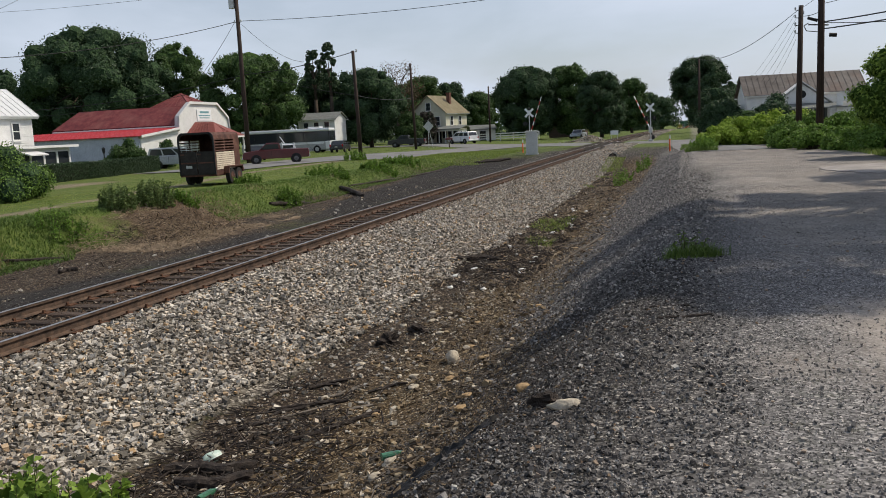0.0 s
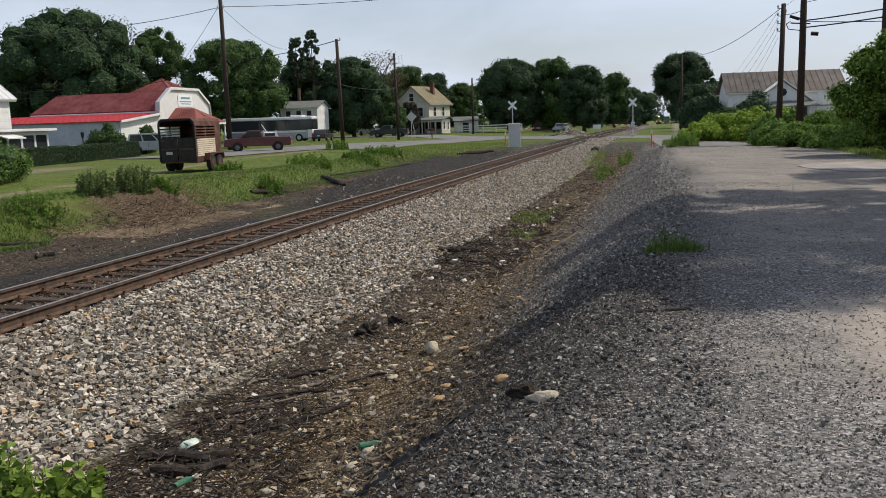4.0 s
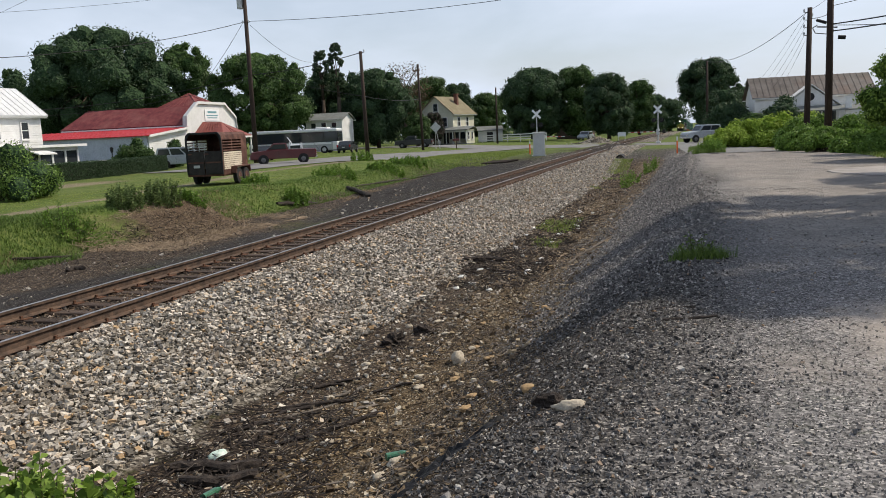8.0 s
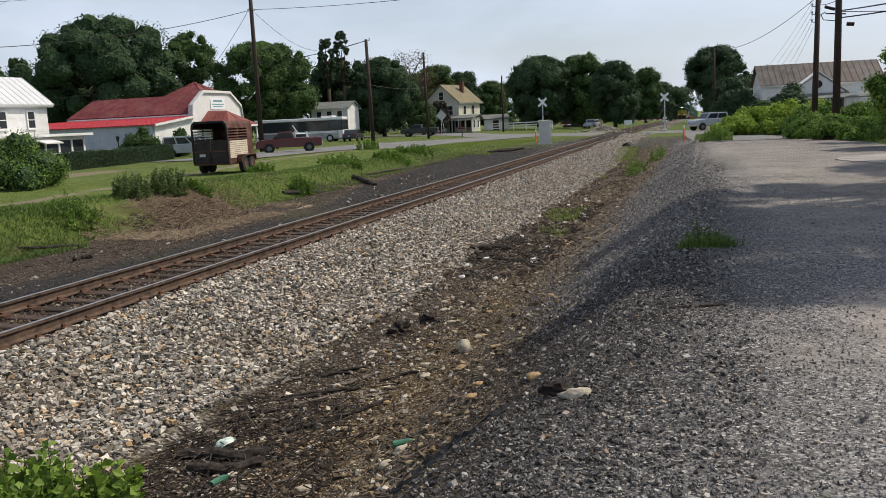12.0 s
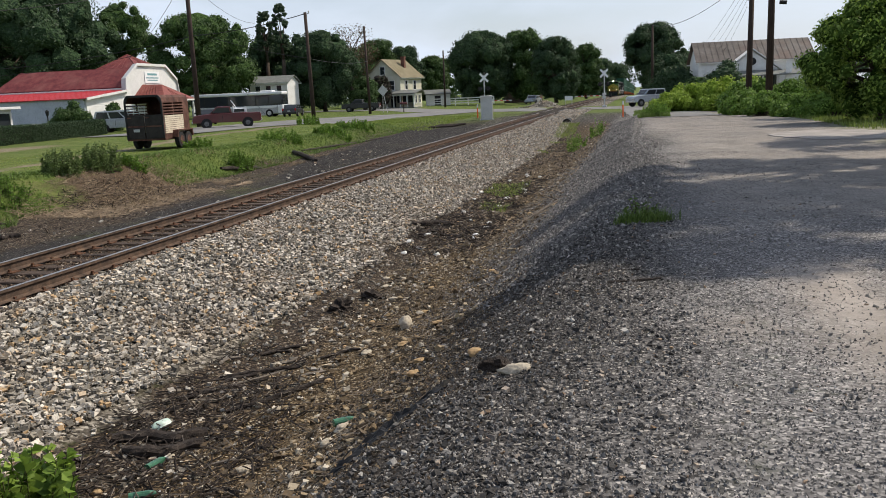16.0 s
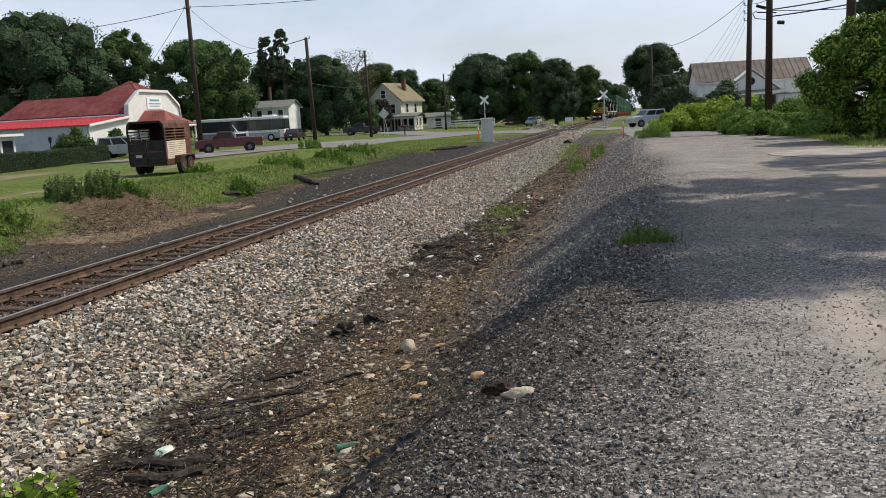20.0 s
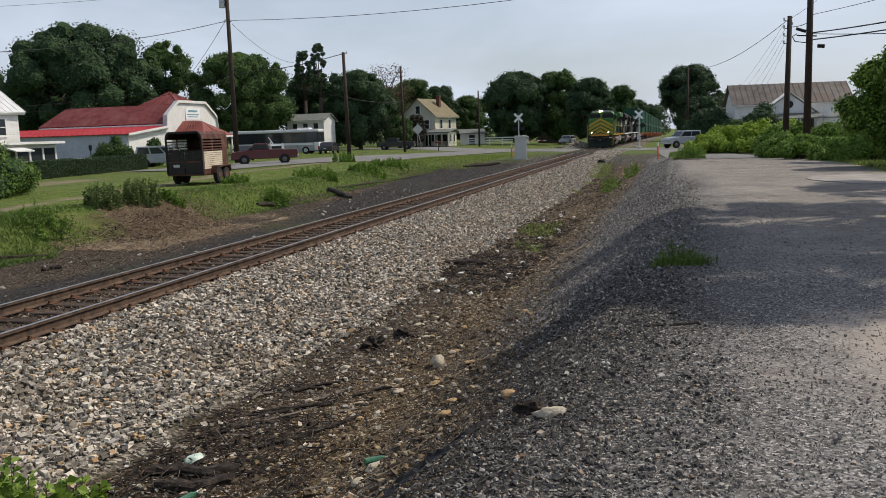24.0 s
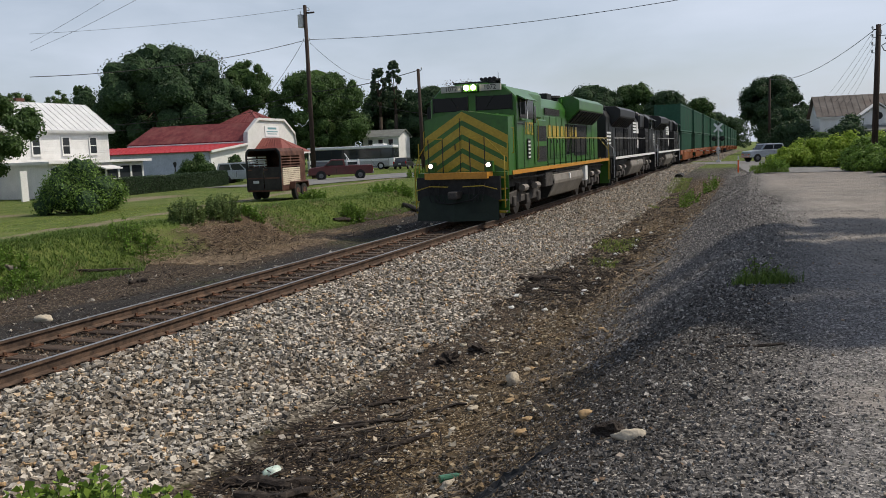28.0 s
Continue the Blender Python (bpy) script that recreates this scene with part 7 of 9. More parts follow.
def well_car(m, seed):
    """An articulated well car with two stacked containers."""
    rnd = random.Random(seed)
    e = thing("well_car", m, "rusty orange well car carrying two stacked dull green containers", "freight car", "cars of the train")
    L = 18.6
    for x in (-1.38, 1.38):
        part("side_sill", Shape().prism([(0.3, 1.05), (2.2, 1.05), (2.8, 0.4), (L - 2.8, 0.4), (L - 2.2, 1.05), (L - 0.3, 1.05), (L - 0.3, 1.45), (0.3, 1.45)], "x", x - 0.07, x + 0.07), WELL_ORANGE, e, bevel=0.02)
        for k in range(9):
            y = 2.9 + k * (L - 5.8) / 8
            part("sill_rib", Shape().box(min(x * 1.055, x * 1.09), max(x * 1.055, x * 1.09), y - 0.05, y + 0.05, 0.42, 1.43), WELL_ORANGE, e)
        for k in (5.0, 9.0, 13.0):
            part("white_reflector", Shape().box(min(x * 1.052, x * 1.06), max(x * 1.052, x * 1.06), k, k + 0.5, 1.28, 1.36), LETTER_WHITE, e)
    part("well_floor", Shape().box(-1.3, 1.3, 2.0, L - 2.0, 0.4, 0.5), WELL_ORANGE, e)
    for y in (0.3, L - 2.0):
        part("end_platform", Shape().box(-1.35, 1.35, y, y + 1.7, 1.0, 1.2), WELL_ORANGE, e)
    for y in (0.0, L):
        b = new("truck")
        b.parent = e
        b.matrix_basis = pose(0, y, 0)
        for k in (-0.9, 0.9):
            s = Shape()
            for x in (-0.75, 0.75):
                s.rod((x - 0.06, k, 0.42), (x + 0.06, k, 0.42), 0.42, 0.42, 16)
            s.rod((-1, k, 0.42), (1, k, 0.42), 0.08, 0.08, 6)
            part("wheelset", s, WHEEL_STEEL, b)
        for x in (-1.05, 1.05):
            part("side_frame", Shape().prism([(-1.2, 0.55), (-0.5, 0.75), (0.5, 0.75), (1.2, 0.55), (1.1, 0.35), (-1.1, 0.35)], "x", x - 0.08, x + 0.08), TRUCK_METAL, b)
    for z, y0, y1 in ((0.55, 2.2, L - 2.2), (3.45, 1.2, L - 1.2)):
        c = new("container")
        c.parent = e
        s = Shape()
        n = int((y1 - y0) / 0.28)
        for x in (-1.3, 1.3):
            # corrugated side
            q = 1 if x > 0 else -1
            prof = []
            for k in range(n):
                a = y0 + (y1 - y0) * k / n
                b = (y1 - y0) / n
                prof += [(x, a), (x - q * 0.035, a + b * 0.3), (x - q * 0.035, a + b * 0.7)]
            prof += [(x, y1), (x - q * 0.1, y1), (x - q * 0.1, y0)]
            s.prism(prof, "z", z + 0.15, z + 2.72)
        part("side_panel", s, BOX_GREEN, c)
        part("roof_panel", Shape().box(-1.27, 1.27, y0, y1, z + 2.66, z + 2.8), BOX_GREEN, c)
        part("end_panel", Shape().box(-1.2, 1.2, y0 + 0.02, y0 + 0.08, z + 0.1, z + 2.66), BOX_GREEN, c)
        part("end_panel", Shape().box(-1.2, 1.2, y1 - 0.08, y1 - 0.02, z + 0.1, z + 2.66), BOX_GREEN, c)
        for x in (-1.28, 1.28):
            part("bottom_rail", Shape().box(x - 0.06, x + 0.06, y0, y1, z, z + 0.148), BOX_GREEN, c)
            part("top_rail", Shape().box(x - 0.06, x + 0.06, y0, y1, z + 2.722, z + 2.84), BOX_GREEN, c)
            for y in (y0 + 0.06, y1 - 0.06):
                part("corner_post", Shape().box(x - 0.075, x + 0.075, y - 0.08, y + 0.08, z, z + 2.86), BOX_GREEN, c)
    return e


LEAD_Y, SPEED = 24.6, 19.29


def build_train():
    cars = []
    l1 = locomotive("green_locomotive", pose(-9, 24.6, 0), "green", "green diesel locomotive with gold chevrons and lit headlights", LOCO_GOLD)
    cars.append((l1, 0.0, 21.2, False))
    l2 = locomotive("black_locomotive", pose(-9, 47, 0), "black", "black diesel locomotive with white stripes and emblem bars", GREY_METAL)
    l2["group"] = "black locomotives"
    cars.append((l2, 21.3, 21.2, True))
    l3 = copy_thing(l2, pose(-9, 70, 0))
    cars.append((l3, 42.6, 21.2, True))
    w = well_car(pose(-9, 93, 0), 1)
    cars.append((w, 65.0, 18.6, False))
    for k in range(1, 11):
        cars.append((copy_thing(w, pose(-9, 93 + k * 19, 0)), 65.0 + k * 19.2, 18.6, False))
    return cars


TRAIN = build_train()


# ---- poles and wires ----
def utility_pole(x, y, top, label, r=0.16, lean=(0.0, 0.0), name="utility_pole"):
    z = ground_z(x, y) - 0.3
    p = thing(name, pose(x, y, z), label, "utility pole", "utility poles")
    h = top - z
    part("shaft", Shape().rod((0, 0, 0), (lean[0], lean[1], h), r * 1.15, r * 0.8, 12), POLE_WOOD, p, smooth=True)
    return p, h


def insulators(p, h, places):
    for dx, dy, dz in places:
        part("insulator", Shape().rod((dx, dy, h - dz), (dx, dy, h - dz + 0.12), 0.05, 0.05, 8).rod((dx, dy, h - dz + 0.12), (dx, dy, h - dz + 0.22), 0.08, 0.04, 8), GREY_METAL, p)
        part("bracket", Shape().rod((0, 0, h - dz - 0.02), (dx, dy, h - dz + 0.02), 0.025, 0.025, 6), DARK, p)


def build_poles():
    p, h = utility_pole(-37.75, 67, 15.6, "tall brown wooden utility pole with a grey transformer", 0.2)
    part("transformer", Shape().rod((-0.42, -0.1, h - 1.9), (-0.42, -0.1, h - 0.85), 0.27, 0.27, 16).rod((-0.42, -0.1, h - 0.85), (-0.42, -0.1, h - 0.78), 0.29, 0.2, 16), GREY_METAL, p, "grey drum transformer", smooth=False)
    part("bushing", Shape().rod((-0.42, -0.1, h - 0.78), (-0.42, -0.1, h - 0.5), 0.05, 0.03, 8), GREY_METAL, p)
    insulators(p, h, [(0.45, -0.05, 0.5), (0.3, 0, 3.1), (-0.3, 0, 3.1)])
    part("crossarm", Shape().box(-0.1, 0.9, -0.07, 0.07, h - 0.75, h - 0.62), POLE_WOOD, p)
    p, h = utility_pole(-25.4, 63, 8.9, "leaning dark wooden utility pole at the lawn's edge", 0.15, (-0.15, 0))
    insulators(p, h, [(0.15, 0, 0.1)])
    utility_pole(-32.2, 98, 10.5, "grey wooden utility pole beside the street", 0.15, (-0.2, 0))
    utility_pole(-30.5, 131, 8.8, "thin grey wooden utility pole beyond the street", 0.14)
    p, h = utility_pole(7.1, 62, 9.4, "dark wooden utility pole rising from roadside bushes", 0.19, (0.1, 0))
    insulators(p, h, [(-0.25, 0, 0.3), (-0.25, 0, 0.8), (-0.25, 0, 1.3), (-0.25, 0, 1.8), (0.25, 0, 0.6)])
    p, h = utility_pole(7.5, 55, 12.4, "tall dark wooden utility pole with cable gear", 0.2)
    part("splice_box", Shape().rod((-0.75, 0, h - 4.55), (-0.2, 0, h - 4.75), 0.09, 0.09, 8), DARK, p, "black cable splice case")
    part("splice_box", Shape().rod((0.45, 0, h - 5.62), (0.85, 0, h - 5.66), 0.12, 0.12, 10), DARK, p, "black cable splice case")
    part("cable_arm", Shape().rod((-0.7, 0, h - 4.95), (0.4, 0, h - 5.05), 0.04, 0.04, 6), DARK, p)
    part("cable_loop", Shape().pipe([(-0.2, 0, h - 5.4), (-0.8, 0, h - 5.3), (-0.95, 0, h - 5.0), (-0.7, 0, h - 4.85)], 0.025, 6), DARK, p)
    insulators(p, h, [(0.3, 0, 0.3), (-0.3, 0, 0.3), (0.3, 0, 2.5)])
    utility_pole(1.25, 118, 10.0, "dark wooden utility pole beyond the street", 0.17)
    utility_pole(8.75, 40, 11.0, "brown wooden utility pole behind the roadside tree", 0.2)


build_poles()


def wire(a, b, sag, r=0.009, name="overhead_wire", label="thin black overhead wire"):
    a, b = Vector(a), Vector(b)
    n = 14
    pts = [a.lerp(b, k / n) - Vector((0, 0, sag * 4 * (k / n) * (1 - k / n))) for k in range(n + 1)]
    s = Shape()
    d = (b - a).normalized()
    u = Vector((d.y, -d.x, 0)).normalized() * r
    w = Vector((0, 0, r))
    for k, p in enumerate(pts):
        s.v += [tuple(p + u), tuple(p + w), tuple(p - u), tuple(p - w)]
        if k:
            s.f += [(4 * k - 4 + i, 4 * k - 4 + (i + 1) % 4, 4 * k + (i + 1) % 4, 4 * k + i) for i in range(4)]
    ob = part(name, s, WIRE, None)
    return tagged(ob, label, "wire", "overhead wires")


WIRE = material("black_cable", [(0.012, 0.012, 0.013), (0.02, 0.02, 0.02)], 4, 0.6, 0, 0)


def build_wires():
    wire((-37.4, 67, 12.6), (7.5, 55, 12.2), 0.9, 0.02)
    wire((-38.1, 67, 12.55), (-47.2, 45, 8.5), 0.6, 0.025)
    wire((-38.1, 67, 12.5), (-54.0, 82, 7.2), 0.5, 0.022)
    wire((-62.5, 60, 12.9), (-3, 20.5, 12.0), 0.5, 0.012)
    wire((-62.5, 60, 13.6), (-4, 20.5, 13.2), 0.5, 0.012)
    wire((-62.5, 60, 14.4), (-37.3, 67, 15.4), 0.3, 0.012)
    wire((-37.6, 67, 8.0), (-63.5, 70, 6.3), 0.5, 0.03)
    wire((-37.6, 67, 7.6), (-63.5, 70, 5.7), 0.6, 0.02)
    wire((-37.8, 67, 8.0), (-25.55, 63, 8.8), 0.25, 0.03)
    wire((-37.4, 67, 12.3), (-53, 112, 13.0), 0.8, 0.022)
    wire((-37.6, 67, 8.4), (-25.5, 63, 5.4), 0.25, 0.02)
    wire((-25.5, 63, 5.4), (-32.2, 98, 6.4), 0.3, 0.02)
    wire((-37.6, 67, 8.5), (-34.5, 73.5, 1.0), 0.0, 0.015)
    # the right-hand poles
    wire((7.0, 62, 9.1), (1.25, 118, 9.9), 1.1, 0.025)
    for k in range(5):
        wire((6.9, 62, 9.0 - k * 0.45), (6.6 + k * 0.55, 101.5, 6.3 - 0.2 * k), 0.25, 0.01)
    for z, zz, r in ((7.55, 7.1, 0.035), (7.15, 6.7, 0.035), (7.5, 5.9, 0.02), (8.6, 8.6, 0.015), (9.6, 8.4, 0.012)):
        wire((7.6, 55, z), (13.5, 42, zz + 0.2), 0.12, r)
    wire((7.2, 62, 8.7), (7.5, 55, 8.2), 0.1, 0.02)
    wire((7.2, 62, 9.2), (8.75, 40, 10.6), 0.4, 0.012)
    wire((7.5, 55, 12.3), (14, 38, 11.5), 0.4, 0.012)
    wire((7.5, 55, 11.8), (8.75, 40, 10.8), 0.2, 0.012)


build_wires()

# ---- vehicles ----
CAR_RED = material("dark_red_car_paint", [(0.085, 0.012, 0.014), (0.11, 0.018, 0.018)], 1, 0.3, 0, 0.02, spec=0.6, dirt=(0.08, 0.05, 0.04), dirt_scale=0.8, dirt_amount=0.4)
CAR_SILVER = material("silver_car_paint", [(0.34, 0.37, 0.41), (0.4, 0.43, 0.47)], 1, 0.3, 0.3, 0.02, spec=0.6)
CAR_WHITE = material("white_car_paint", [(0.7, 0.71, 0.72), (0.76, 0.77, 0.78)], 1, 0.3, 0, 0.02, spec=0.6)
CAR_BLACK = material("black_car_paint", [(0.012, 0.013, 0.015), (0.02, 0.021, 0.024)], 1, 0.3, 0, 0.02, spec=0.6)
RIM_GREY = material("dull_wheel_metal", [(0.1, 0.1, 0.1), (0.18, 0.18, 0.18)], 6, 0.5, 0.4, 0.05)
TAIL_RED = material("red_tail_lens", [(0.4, 0.01, 0.01), (0.5, 0.02, 0.02)], 2, 0.2, 0, 0)
PLATE = material("pale_plate", [(0.6, 0.62, 0.62), (0.68, 0.69, 0.69)], 2, 0.5, 0, 0)


def vehicle(name, m, kind, paint, label, category="car"):
    """A road vehicle that faces +x, standing at z = 0; kind: pickup, van, car or suv."""
    e = thing(name, m, label, category)
    L, W, wb, r = {"pickup": (5.3, 1.85, 3.2, 0.36), "van": (4.9, 1.9, 3.0, 0.34), "car": (4.5, 1.75, 2.7, 0.32), "suv": (4.0, 1.7, 2.4, 0.36)}[kind]
    a, w = L / 2, W / 2
    if kind == "pickup":
        low = [(-a, 0.5), (-a, 1.12), (0.25, 1.14), (1.55, 1.1), (a - 0.12, 1.0), (a, 0.78), (a, 0.42), (-a + 0.1, 0.42)]
        top = [(-0.42, 1.12), (-0.3, 1.66), (0.72, 1.68), (1.38, 1.1)]
    elif kind == "van":
        low = [(-a, 0.5), (-a, 1.08), (1.2, 1.1), (a - 0.25, 0.92), (a, 0.7), (a, 0.35), (-a, 0.35)]
        top = [(-a + 0.08, 1.06), (-a + 0.32, 1.72), (0.5, 1.76), (1.6, 1.04)]
    elif kind == "suv":
        low = [(-a, 0.5), (-a, 1.14), (0.3, 1.16), (1.0, 1.12), (a - 0.1, 1.05), (a, 0.85), (a, 0.45), (-a, 0.45)]
        top = [(-a + 0.06, 1.14), (-a + 0.22, 1.76), (0.25, 1.78), (0.78, 1.12)]
    else:
        low = [(-a, 0.45), (-a + 0.05, 0.95), (1.0, 0.92), (a - 0.2, 0.78), (a, 0.6), (a, 0.32), (-a, 0.32)]
        top = [(-a + 0.35, 0.93), (-a + 0.9, 1.42), (0.4, 1.44), (1.15, 0.91)]
    part("body", Shape().prism(low, "y", -w, w), paint, e, bevel=0.05, segments=2)
    part("cabin", Shape().prism(top, "y", -w + 0.1, w - 0.1), paint, e, bevel=0.05, segments=2)
    # glass: side panes, windscreen and rear window
    cx = sum(p[0] for p in top) / 4
    for q in (-1, 1):
        zlo, zhi = top[0][1] + 0.06, top[1][1] - 0.1
        def edge(z, i, j):
            (x0, z0), (x1, z1) = top[i], top[j]
            return x0 + (x1 - x0) * (z - z0) / (z1 - z0)
        bl, tl, tr, br = edge(zlo, 0, 1) + 0.12, edge(zhi, 0, 1) + 0.12, edge(zhi, 3, 2) - 0.12, edge(zlo, 3, 2) - 0.12
        n = {"pickup": 1, "van": 3, "car": 2, "suv": 2}[kind]
        y0, y1 = q * (w - 0.105), q * (w - 0.092)
        for k in range(n):
            f0, f1 = k / n + 0.02, (k + 1) / n - 0.02
            pts = [(bl + (br - bl) * f0, zlo), (bl + (br - bl) * f1, zlo), (tl + (tr - tl) * f1, zhi), (tl + (tr - tl) * f0, zhi)]
            part("side_window", Shape().prism(pts, "y", min(y0, y1), max(y0, y1)), GLASS, e)
        part("mirror", Shape().box(edge(zlo, 3, 2) - 0.3, edge(zlo, 3, 2) - 0.15, min(q * w, q * (w + 0.16)), max(q * w, q * (w + 0.16)), zlo, zlo + 0.16), DARK, e, bevel=0.02)
        part("door_seam", Shape().box(cx - 0.01, cx + 0.01, min(q * w, q * (w + 0.004)), max(q * w, q * (w + 0.004)), 0.5, 1.0), DARK, e)
        part("headlamp", Shape().box(a - 0.06, a + 0.015, q * (w - 0.3) - 0.17, q * (w - 0.3) + 0.17, 0.66, 0.8), CHROME, e)
        part("tail_lamp", Shape().box(-a - 0.015, -a + 0.04, q * (w - 0.1) - 0.08, q * (w - 0.1) + 0.08, 0.72, 1.0), TAIL_RED, e)
    for (x0, z0), (x1, z1), nm in ((top[3], top[2], "windscreen"), (top[0], top[1], "rear_window")):
        d = Vector((z1 - z0, 0, x0 - x1)).normalized() * (0.012 if x0 > x1 else -0.012)
        p = lambda f, s: Vector((x0 + (x1 - x0) * f, s * (w - 0.22), z0 + (z1 - z0) * f)) + d
        part(nm, Shape().slab(p(0.12, -1), p(0.12, 1), p(0.85, 1), p(0.85, -1), 0.008), GLASS, e)
    part("front_bumper", Shape().box(a - 0.05, a + 0.1, -w + 0.02, w - 0.02, 0.42, 0.58), CHROME if kind in ("pickup", "suv") else paint, e, bevel=0.03)
    part("rear_bumper", Shape().box(-a - 0.1, -a + 0.05, -w + 0.02, w - 0.02, 0.42, 0.58), CHROME if kind in ("pickup", "suv") else paint, e, bevel=0.03)
    part("number_plate", Shape().box(-a - 0.115, -a - 0.1, -0.16, 0.16, 0.62, 0.74), PLATE, e)
    for x in (-wb / 2, wb / 2):
        for q in (-1, 1):
            wh = part("wheel", Shape().rod((0, -0.11, 0), (0, 0.11, 0), r, r, 20), RUBBER, e, bevel=0.02)
            wh.matrix_basis = pose(x, q * (w - 0.06), r)
            part("rim", Shape().rod((0, q * 0.1, 0), (0, q * 0.122, 0), r * 0.58, r * 0.5, 14), RIM_GREY, wh)
            part("wheel_arch", Shape().rod((x, q * (w - 0.02), r), (x, q * (w + 0.006), r), r * 1.17, r * 1.17, 20), DARK, e)
    return e, a, w


def build_vehicles():
    e, a, w = vehicle("pickup_truck", pose(-32.6, 62.3, ground_z(-32.6, 62.3), 0, 0, 208), "pickup", CAR_RED, "dark red pickup truck parked beside the lawn", "pickup truck")
    # open bed with a rack and a pale board
    part("bed_rack", Shape().pipe([(-0.55, -0.75, 1.12), (-0.55, -0.75, 1.68), (-0.55, 0.75, 1.68), (-0.55, 0.75, 1.12)], 0.03, 6).pipe([(-1.6, -0.75, 1.12), (-1.5, -0.75, 1.6), (-1.5, 0.75, 1.6), (-1.6, 0.75, 1.12)], 0.03, 6), CAR_WHITE, e)
    part("bed_cap", Shape().box(-1.5, -0.5, -0.78, 0.78, 1.14, 1.5), CAR_WHITE, e, bevel=0.05)
    part("cap_window", Shape().box(-1.4, -0.6, 0.781, 0.79, 1.2, 1.42), GLASS, e)
    part("tailgate", Shape().box(-a - 0.03, -a - 0.005, -0.8, 0.8, 0.62, 1.1), CAR_WHITE, e, "pale dusty tailgate")
    part("leaning_board", Shape().rod((-1.0, -0.7, 1.2), (-0.4, -0.7, 2.15), 0.05, 0.05, 4), CAR_WHITE, e)
    z = ground_z(-41.5, 61)
    vehicle("minivan", pose(-41.2, 61.4, z, 0, 0, 20), "van", CAR_SILVER, "silver minivan parked behind the hedge", "minivan")
    vehicle("dark_car", pose(-41.5, 75.0, ground_z(-41.5, 75), 0, 0, 120), "car", CAR_BLACK, "black car parked beside the barn", "car")
    vehicle("dark_truck", pose(-38.6, 113.5, ground_z(-38.6, 113.5), 0, 0, 190), "pickup", CAR_BLACK, "old dark truck parked under the trees", "pickup truck")
    vehicle("dark_car", pose(-42.2, 98.0, ground_z(-42.2, 98), 0, 0, 100), "car", CAR_BLACK, "small dark car parked beyond the bus", "car")
    vehicle("silver_car", pose(-17.9, 142, ground_z(-17.9, 142), 0, 0, 262), "car", CAR_SILVER, "silver car waiting beyond the crossing", "car")
    v, _, _ = vehicle("white_minivan", pose(-32.5, 121.6, 0.05, 0, 0, 150), "van", CAR_WHITE, "white minivan driving along the street", "minivan")
    s, _, _ = vehicle("silver_truck", pose(0.5, 86.2, 0.05, 0, 0, 205), "suv", CAR_SILVER, "silver utility vehicle with dark windows waiting at the crossing", "car")
    return v, s


WHITE_VAN, SILVER_TRUCK = build_vehicles()


def coach():
    b = thing("coach_bus", pose(-50.6, 100.5, ground_z(-50.6, 100.5), 0, 0, 8), "white and grey coach bus with dark windows, parked", "bus")
    part("lower_body", Shape().box(-6, 6, -1.28, 1.28, 0.35, 1.45), BUS_GREY, b, bevel=0.08)
    part("window_band", Shape().box(-5.97, 5.97, -1.25, 1.25, 1.453, 2.75), GLASS, b, bevel=0.03)
    for k in range(8):
        x = -5.9 + k * 1.68
        part("pillar", Shape().box(x - 0.04, x + 0.04, -1.262, 1.262, 1.46, 2.74), DARK, b)
    part("roof", Shape().box(-6, 6, -1.28, 1.28, 2.753, 3.15), CAR_WHITE, b, bevel=0.12, segments=2)
    part("roof_unit", Shape().box(3.0, 4.6, -0.8, 0.8, 3.152, 3.35), CAR_WHITE, b, bevel=0.06)
    part("front_mask", Shape().box(5.3, 6.03, -1.29, 1.29, 0.4, 1.5), CAR_WHITE, b, bevel=0.08)
    part("side_stripe", Shape().box(-6.0, 5.2, -1.295, -1.282, 1.15, 1.4), CAR_WHITE, b)
    part("windscreen", Shape().box(6.0, 6.035, -1.1, 1.1, 1.55, 2.7), GLASS, b)
    part("bumper", Shape().box(5.95, 6.12, -1.2, 1.2, 0.35, 0.65), DARK, b, bevel=0.03)
    for x in (-3.6, -2.4, 4.2):
        for q in (-1, 1):
            w = part("wheel", Shape().rod((0, -0.14, 0), (0, 0.14, 0), 0.48, 0.48, 20), RUBBER, b)
            w.matrix_basis = pose(x, q * 1.18, 0.48)
            part("rim", Shape().rod((0, q * 0.13, 0), (0, q * 0.15, 0), 0.28, 0.26, 14), GREY_METAL, w)


BUS_GREY = material("grey_bus_paint", [(0.32, 0.33, 0.34), (0.4, 0.41, 0.42)], 1, 0.35, 0, 0.02, spec=0.5)
coach()


